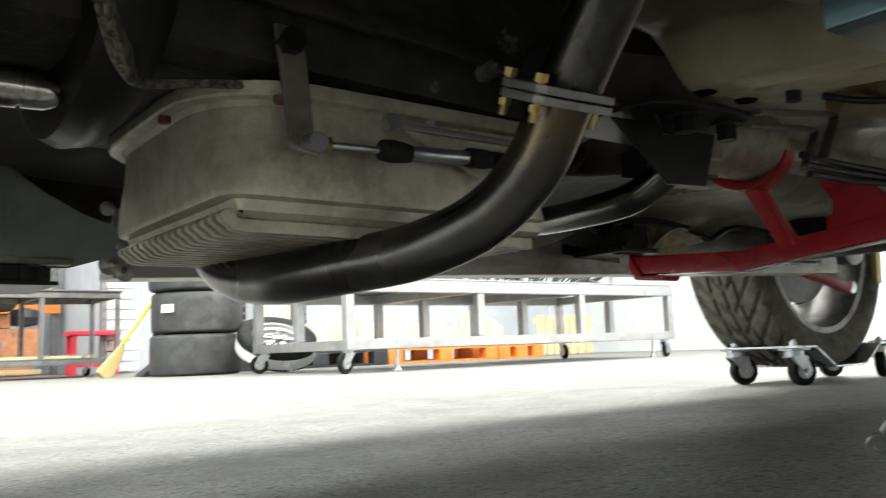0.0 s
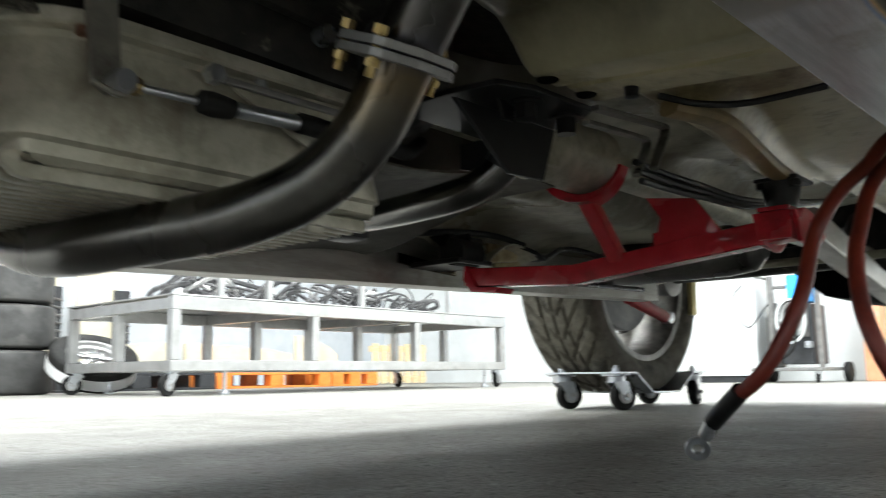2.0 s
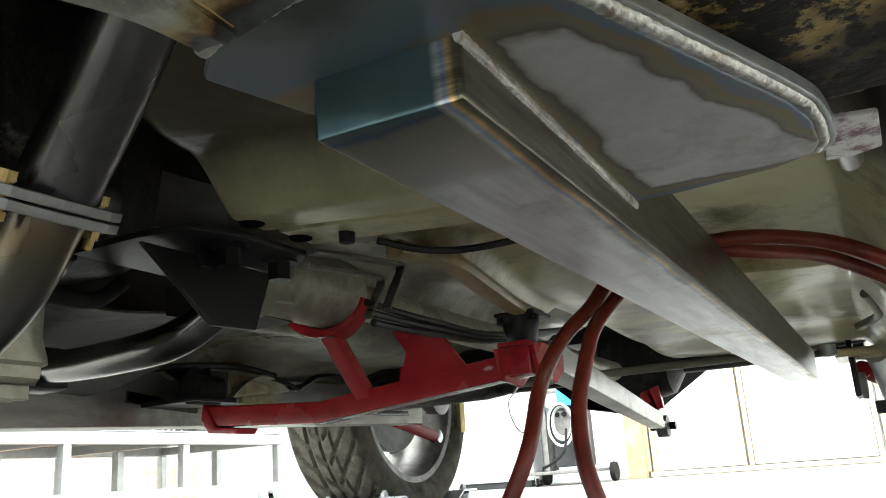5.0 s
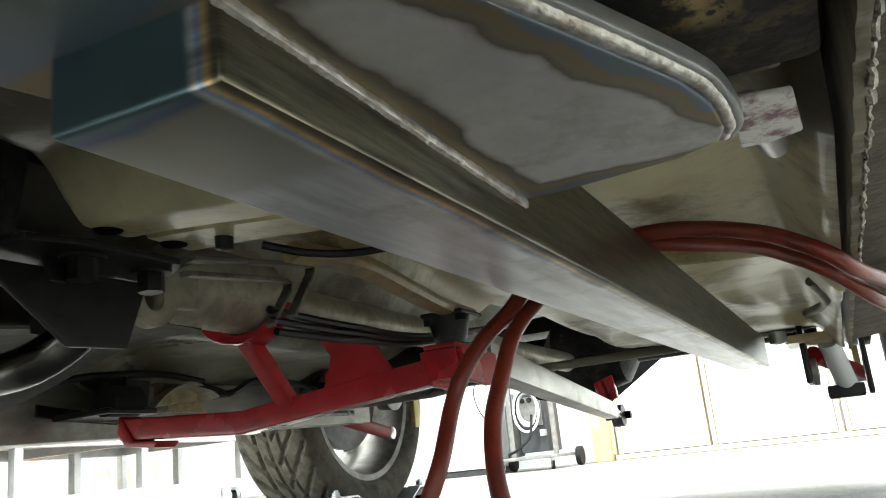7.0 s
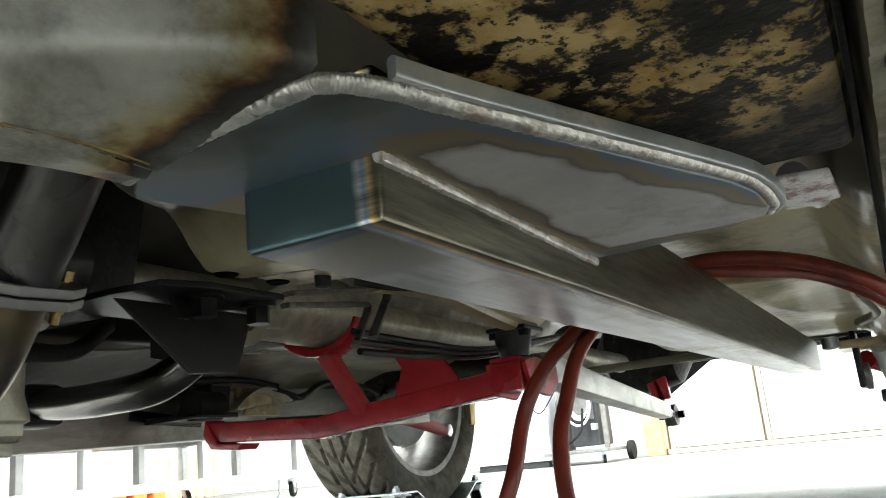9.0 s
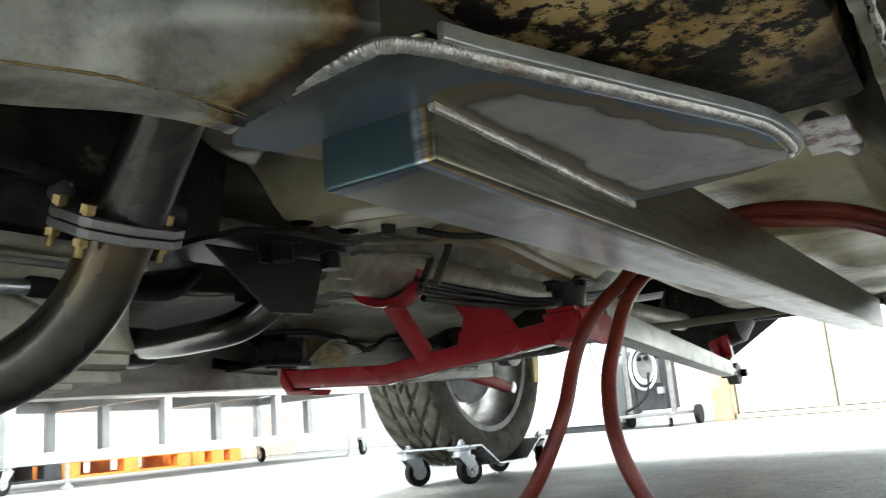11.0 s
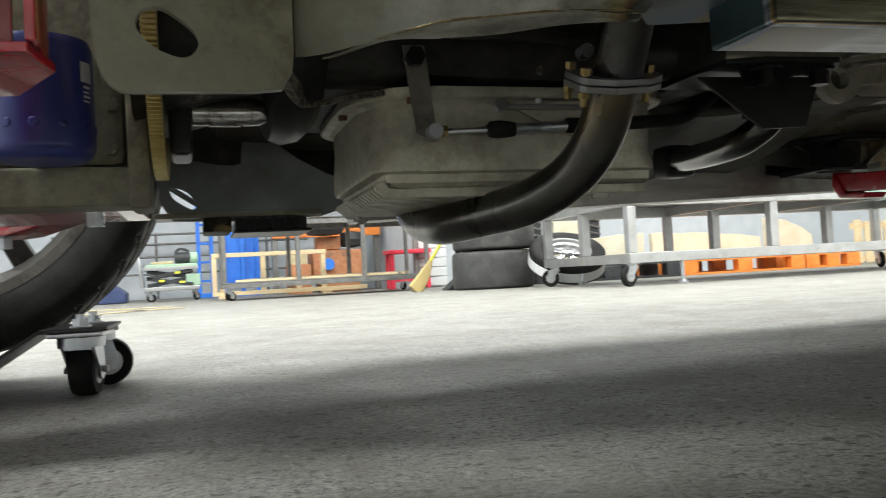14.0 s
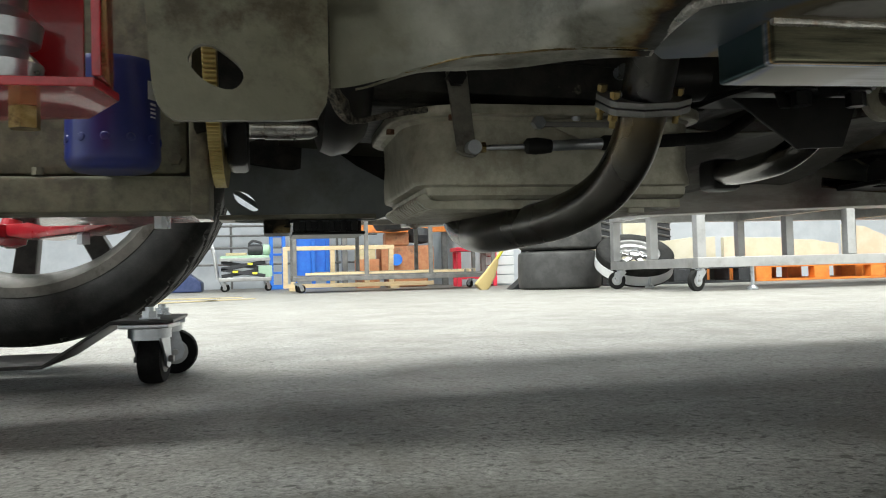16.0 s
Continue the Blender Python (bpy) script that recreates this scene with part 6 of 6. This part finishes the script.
hoop = [(1.125, 0.64 + 0.051 * math.cos(a), 0.357 + 0.051 * math.sin(a)) for a in np.linspace(radians(198), radians(424), 26)]
part("shaft_hoop", sweep(hoop, rect(0.012, 0.05, 0.002), up=(1, 0, 0), scale=[0.4 + 0.65 * step(0, 13, k) for k in range(26)]), M["red"], xm)
part("strut", sweep([(1.128, 0.645, 0.308), (1.197, 0.645, 0.242)], rect(0.021, 0.018, 0.003), up=(1, 0, 0)), M["red"], xm)
part("web_plate", prism([(0.6, 0.313), (0.536, 0.3035), (0.506, 0.262), (0.502, 0.25), (0.6, 0.24), (0.588, 0.262), (0.582, 0.285)], "x", 1.192, 1.1975, 0.001), M["red"], xm)
part("web_gusset", prism([(0.6, 0.27), (0.6, 0.243), (0.56, 0.243), (0.575, 0.262), (0.585, 0.272)], "x", 1.206, 1.212, 0.001), M["red"], xm)
for y in (0.408, 0.45):
    part("clevis", prism([(1.16, 0.268), (1.19, 0.274), (1.252, 0.266), (1.252, 0.246), (1.225, 0.231), (1.175, 0.235)], "y", y, y + 0.006, 0.001), M["red"], xm)
part("clevis_top", prism([(1.158, 0.4145), (1.2, 0.4145), (1.2, 0.4495), (1.158, 0.4495)], "z", 0.269, 0.274, 0.001), M["red"], xm)
part("clevis_face", box(1.159, 1.163, 0.4142, 0.4498, 0.238, 0.2685, 0.001), M["red"], xm)
part("clevis_bush", lathe([(0.01, 0.4145), (0.016, 0.416), (0.016, 0.448), (0.01, 0.4495)], (1.225, 0, 0.262), "y", 18), M["rubber"], xm)
part("clevis_cap", box(1.17, 1.225, 0.408, 0.456, 0.304, 0.309, 0.002), M["black"], xm)
part("clevis_mount", lathe([(0.01, 0.2745), (0.016, 0.276), (0.02, 0.292), (0.022, 0.3035), (0.012, 0.3038)], (1.19, 0.432, 0), "z", 20), M["black"], xm, "black rubber bushing")
for y in (0.414, 0.45):
    part("cap_bolt", hexnut((1.178, y, 0.297), (1.178, y, 0.3038), 0.006), M["black"], xm)
arm = part("trailing_arm", sweep([(1.25, 0.43, 0.266), (2.43, 0.586, 0.236)], rect(0.034, 0.036, 0.004)), M["steel"], car, "bright steel trailing arm")
part("rod_end", rod((2.43, 0.586, 0.236), (2.54, 0.597, 0.229), 0.012, 12), M["zinc"], arm)
part("joint", lathe([(0.01, -0.018), (0.028, -0.014), (0.028, 0.014), (0.01, 0.018)], (2.56, 0.6, 0.227), "y", 18), M["darksteel"], arm)
part("joint_bolt", hexnut((2.56, 0.567, 0.227), (2.56, 0.633, 0.227), 0.011), M["black"], arm)

# rear: muffler, undertray, near and far suspension
part("muffler", lathe([(0.02, -0.17), (0.042, -0.15), (0.048, -0.1), (0.048, 0.1), (0.042, 0.15), (0.02, 0.17)], (1.75, 0.83, 0.318), "y", 32), M["pipe"], car, "shiny dark muffler")
part("undertray", prism([(1.05, 0.468), (1.03, 0.455), (0.9, 0.345), (0.85, 0.3), (0.754, 0.283), (0.498, 0.449), (0.47, 0.469)], "x", 2.68, 3.1, 0.004), M["trayblack"], car, "black rear undertray")
for y0, y1 in ((0.625, 0.583), (0.585, 0.57)):
    part("rear_strut", sweep([(2.4, y0, 0.41), (2.4, y1, 0.262)], rect(0.03, 0.018, 0.003), up=(1, 0, 0)), M["red"], car, "red painted rear strut")
part("axle_tube", rod((2.455, 0.1, 0.38), (2.455, 1.24, 0.38), 0.035, 20), M["case"], car)
part("differential", lathe([(0.03, -0.12), (0.09, -0.08), (0.11, 0), (0.09, 0.08), (0.03, 0.12)], (2.455, CY, 0.39), "y", 32), M["case"], car)
for s in (1, -1):
    def side(y):
        return CY + s * (y - CY)
    hub = part("knuckle", lathe([(0.03, -0.03), (0.06, -0.02), (0.055, 0.02), (0.03, 0.04)], (2.46, side(0.02), 0.37), "y", 24), M["darksteel"], car)
    part("lower_link", rod((2.08, side(0.11), 0.278), (2.42, side(0.03), 0.252), 0.016, 14), M["dullred"], car, "red lower link")
    part("link_joint", lathe([(0.006, -0.015), (0.017, -0.012), (0.017, 0.012), (0.006, 0.015)], (2.44, side(0.028), 0.25), "y", 16), M["zinc"], car)
    part("caliper_bracket", sweep([(2.57, side(0.03), 0.43), (2.6, side(0.032), 0.36), (2.6, side(0.03), 0.265)], rect(0.014, 0.03, 0.003)), M["yellowstrap"], car, "yellow plated bracket")
part("damper", rod((2.06, 0.082, 0.3), (2.17, 0.062, 0.215), 0.019, 18), M["panelwhite"], car, "white damper body")
part("damper_foot", box(2.14, 2.2, 0.035, 0.1, 0.198, 0.222, 0.004), M["black"], car)
part("damper_bracket", box(2.0, 2.1, 0.118, 0.128, 0.225, 0.34, 0.003), M["black"], car)
part("damper_bracket", box(2.14, 2.2, 0.02, 0.03, 0.2, 0.4, 0.003), M["black"], car)
part("bracket_boss", lathe([(0.01, 0.105), (0.024, 0.107), (0.024, 0.117), (0.01, 0.1175)], (2.03, 0, 0.245), "y", 18), M["darksteel"], car)
part("spring_perch", box(1.98, 2.12, 0.06, 0.15, 0.295, 0.31, 0.004), M["undercoat"], car)
part("mount_bolt", lathe([(0.006, -0.02), (0.014, -0.018), (0.014, 0.0), (0.006, 0.002)], (1.9, 0.155, 0.31), "z", 12), M["zinc"], car)
part("jack_bracket", prism([(0.719, 0.093), (0.724, 0.071), (0.771, 0.0695), (0.777, 0.083), (0.776, 0.096)], "z", 0.2795, 0.2835, 0.0012), M["torn"], car, "bright bracket with torn purple tape")
part("drain_tube", rod((0.762, 0.089, 0.2925), (0.86, 0.083, 0.305), 0.008, 14), M["galv"], car)
part("sill_pad", box(0.716, 0.744, 0.068, 0.088, 0.313, 0.32, 0.002), M["ribpaint"], car, "dull yellow pad beside the sill end")
part("sill_pad", box(0.714, 0.736, 0.073, 0.09, 0.296, 0.301, 0.002), M["ribpaint"], car)
part("sill_end", box(0.708, 0.7115, 0.06, 0.165, 0.29, 0.345, 0.001), M["rocker"], car)
part("inner_bracket", tube([(1.5, 0.085, 0.325), (1.56, 0.075, 0.315), (1.62, 0.075, 0.31), (1.7, 0.1, 0.31)], 0.006, 8, 10), M["greypaint"], car)


def directional(a, w):
    """Swept V grooves and three round grooves."""
    g = 0.0
    for c in (-0.28, 0.05, 0.36):
        g = max(g, 1 - step(0.02, 0.045, abs(w - c)))
    p = (a * 30 / (2 * math.pi) + abs(w) * 2.2) % 1.0
    if abs(w) > 0.08:
        g = max(g, 1 - step(0.06, 0.13, min(p, 1 - p)))
    return g


def ribbed(a, w):
    g = 0.0
    for c in (-0.45, -0.1, 0.25, 0.55):
        g = max(g, 1 - step(0.012, 0.04, abs(w - c)))
    p = (a * 44 / (2 * math.pi) + w * 1.8) % 1.0
    return max(g, (1 - step(0.04, 0.09, min(p, 1 - p))) * step(0.1, 0.2, abs(w)))


def road_wheel(x, y0, y1, zc, Rt, Rr, groove, face, tread_mat, spokes, disc=0.165):
    """A wheel on the car whose inner side faces the car's middle (face = 1: the inner side is at low y)."""
    h, yc = abs(y1 - y0) / 2, (y0 + y1) / 2
    wh = part("wheel", tyre_mesh((x, yc, zc), Rt, Rr, 2 * h, 360, groove, depth=0.009), tread_mat, car, "low-profile road tyre on an alloy rim")
    d = face
    prof = [(Rr - 0.012, -h * 0.84 * d), (Rr + 0.004, -h * 0.86 * d), (Rr + 0.002, -h * 0.78 * d), (Rr - 0.016, -h * 0.72 * d), (Rr - 0.02, -h * 0.4 * d), (Rr - 0.03, 0), (Rr - 0.022, h * 0.6 * d), (Rr + 0.002, h * 0.86 * d), (Rr - 0.004, h * 0.9 * d), (Rr - 0.026, h * 0.6 * d), (Rr - 0.034, 0), (Rr - 0.026, -h * 0.6 * d)]
    part("rim", lathe(prof, (x, yc, zc), "y", 72, closed=True), M["rim"], wh)
    sp = yc + d * h * 0.55
    for k in range(spokes):
        a = 2 * math.pi * (k + 0.3) / spokes
        u = Vector((math.cos(a), 0, math.sin(a)))
        c = Vector((x, sp, zc))
        part("spoke", sweep([c + u * 0.04, c + u * 0.13, c + u * (Rr - 0.024)], rect(0.035, 0.03, 0.006), up=(0, 1, 0), scale=[1.3, 1.0, 1.15]), M["spoke"], wh)
    part("hub_centre", lathe([(0.02, -0.02), (0.06, -0.02), (0.06, 0.02), (0.02, 0.02)], (x, sp, zc), "y", 28), M["spoke"], wh)
    part("brake_disc", lathe([(0.05, -0.012), (disc, -0.012), (disc, 0.012), (0.05, 0.012)], (x, yc - d * h * 0.2, zc), "y", 48), M["spoke"], wh)
    return wh


FW, RW = (-0.105, 0.377), (2.455, 0.385)
road_wheel(FW[0], 1.235, 1.45, FW[1], 0.335, 0.25, ribbed, 1, M["tyre"], 10, 0.1)
road_wheel(RW[0], 1.265, 1.49, RW[1], 0.345, 0.25, directional, 1, M["dusttyre"], 6)
road_wheel(RW[0], -0.26, -0.035, RW[1], 0.345, 0.25, directional, -1, M["tyre"], 6)

# front suspension seen past the engine
fa = part("control_arm", sweep([(0.14, 0.95, 0.235), (0.06, 1.05, 0.225), (-0.04, 1.16, 0.222), (-0.1, 1.22, 0.228)], rect(0.05, 0.022, 0.006), scale=[0.9, 1.2, 1.2, 0.8]), M["red"], car, "red front control arm")
part("control_arm", sweep([(-0.4, 0.95, 0.24), (-0.25, 1.08, 0.228), (-0.12, 1.21, 0.226)], rect(0.045, 0.022, 0.006)), M["red"], car)
part("ball_joint", lathe([(0.008, 0.2), (0.02, 0.205), (0.024, 0.22), (0.014, 0.245), (0.008, 0.27)], (-0.105, 1.225, 0), "z", 18), M["red"], fa)
part("arm_bolt", hexnut((0.03, 1.07, 0.198), (0.03, 1.07, 0.213), 0.009), M["zinc"], fa)
part("subframe_ear", prism([(0.02, 0.72), (0.215, 0.72), (0.22, 0.86), (0.02, 0.9)], "z", 0.213, 0.218, 0.001), M["red"], car, "red subframe plate")
part("ear_bolt", hexnut((0.175, 0.74, 0.199), (0.175, 0.74, 0.2128), 0.009), M["zinc"], car)
part("steering_knuckle", lathe([(0.03, -0.03), (0.1, -0.02), (0.09, 0.03), (0.03, 0.05)], (FW[0], 1.25, FW[1]), "y", 28), M["darksteel"], car)


# ---- wheel dollies ----
def dolly(cx, y_in, y_out, half, top, turns, label, plate_mat, r=0.038, width=0.026):
    d = thing("wheel_dolly", cx, (y_in + y_out) / 2, 0, label, "wheel dolly", "wheel dollies")
    prof = [(cx - half, top), (cx - half * 0.66, top), (cx - half * 0.3, top - 0.055), (cx + half * 0.3, top - 0.055), (cx + half * 0.66, top), (cx + half, top)]
    prof += [(x, z - 0.005) for x, z in prof[::-1]]
    a, b = sorted((y_in, y_out))
    part("plate", prism(prof, "y", a - 0.02, b + 0.02, 0.001), plate_mat, d, "bent steel plate")
    k = 0
    for x in (cx - half + 0.035, cx + half - 0.035):
        for y in (a + 0.012, b - 0.012):
            caster(d, x, y, top - 0.0055, r, width, turns[k], M["zinc"])
            part("bolt", hexnut((x, y, top + 0.0005), (x, y, top + 0.011), 0.011, lathe([(0.006, 0), (0.014, 0), (0.014, 0.002), (0.006, 0.002)], (x, y, top + 0.0004), "z", 20, rod((x, y, top), (x, y, top + 0.017), 0.006, 10))), M["zinc"], d)
            k += 1
    return d


dolly(RW[0] + 0.03, 1.255, 1.45, 0.265, 0.101, (-20, -25, 10, -30), "bent steel wheel dolly on casters under a wheel", M["zinc"])
# Front plate is coloured dark for the shadow it hangs in.
dolly(FW[0] + 0.02, 1.035, 1.2, 0.24, 0.091, (60, 10, 82, 5), "bent steel wheel dolly on casters under the front wheel", M["spoke"], 0.034, 0.031)
dolly(RW[0] - 0.02, -0.24, -0.06, 0.22, 0.101, (-20, 15, 10, -30), "bent steel wheel dolly on casters under a wheel", M["zinc"])


# ---- red battery cables hanging by the near rail ----
def cable(name, pts, r, label):
    cb = thing(name, *pts[-1], label, "cable")
    part("cable", tube(pts, r, 10, 14, up=(1, 0, 0)), M["hose"], cb)
    return cb


ca = cable("battery_cable", [(1.7, -0.09, 0.272), (1.4, -0.02, 0.272), (1.144, 0.028, 0.262), (1.062, 0.05, 0.262), (1.036, 0.07, 0.275), (1.036, 0.105, 0.295), (1.038, 0.148, 0.3085), (1.036, 0.19, 0.313), (1.035, 0.24, 0.308), (1.032, 0.281, 0.295), (1.004, 0.297, 0.266), (0.975, 0.31, 0.243), (0.952, 0.32, 0.217), (0.943, 0.327, 0.194), (0.917, 0.328, 0.156), (0.905, 0.342, 0.119), (0.905, 0.362, 0.091), (0.919, 0.393, 0.072)], 0.0062, "thick red battery cable hanging from the floor with a bare lug")
part("sleeve", tube([(0.911, 0.379, 0.081), (0.921, 0.396, 0.068), (0.93, 0.412, 0.055)], 0.0076, 6, 14, up=(0, 1, 0)), M["black"], ca, "black heat-shrink sleeve")
part("lug_barrel", rod((0.929, 0.411, 0.056), (0.938, 0.422, 0.044), 0.0066, 14), M["zinc"], ca)
lug = lathe([(0.005, -0.002), (0.0105, -0.002), (0.0105, 0.002), (0.005, 0.002)], (0, 0, 0), "y", 24, closed=True)
bmesh.ops.transform(lug, matrix=pose(0.946, 0.434, 0.032, 25, 25, -50), verts=lug.verts[:])
part("lug_eye", lug, M["zinc"], ca, "bright ring lug")
cb = cable("battery_cable", [(1.72, -0.08, 0.258), (1.42, -0.008, 0.258), (1.2, 0.03, 0.252), (1.135, 0.062, 0.272), (1.125, 0.09, 0.29), (1.095, 0.12, 0.3), (1.062, 0.16, 0.303), (1.052, 0.2, 0.3095), (1.05, 0.24, 0.3075), (1.05, 0.262, 0.3), (1.035, 0.282, 0.277), (0.992, 0.291, 0.247), (0.957, 0.292, 0.212), (0.926, 0.29, 0.1805), (0.905, 0.2835, 0.1445), (0.897, 0.2745, 0.116), (0.9, 0.264, 0.09), (0.903, 0.249, 0.064), (0.893, 0.228, 0.051), (0.875, 0.21, 0.042), (0.872, 0.17, 0.026), (0.9, 0.1, 0.009), (1.05, 0.03, 0.0064), (1.3, -0.02, 0.0064), (1.6, -0.1, 0.0064)], 0.0062, "thick red battery cable hanging down and trailing on the floor")
part("p_clip", lathe([(0.0064, -0.008), (0.0095, -0.008), (0.0095, 0.008), (0.0064, 0.008)], (0, 0, 0), "x", 20, closed=True), M["spoke"], cb).matrix_local = Matrix.Translation(Vector((0.9, 0.245, 0.061)) - HOME[cb]) @ Vector((-0.01, -0.021, -0.013)).to_track_quat("X", "Z").to_matrix().to_4x4()
tab = holed([(-0.011, -0.009), (0.011, -0.009), (0.011, 0.006), (0.006, 0.013), (-0.006, 0.013), (-0.011, 0.006)], [(0.005 * math.cos(a), 0.004 + 0.005 * math.sin(a)) for a in np.linspace(0, 5.8, 12)], -0.001, 0.002, M["spoke"], "clip_tab", cb)
tab.matrix_local = Matrix.Translation(Vector((0.892, 0.256, 0.047)) - HOME[cb]) @ pose(0, 0, 0, 0, 205, -60)
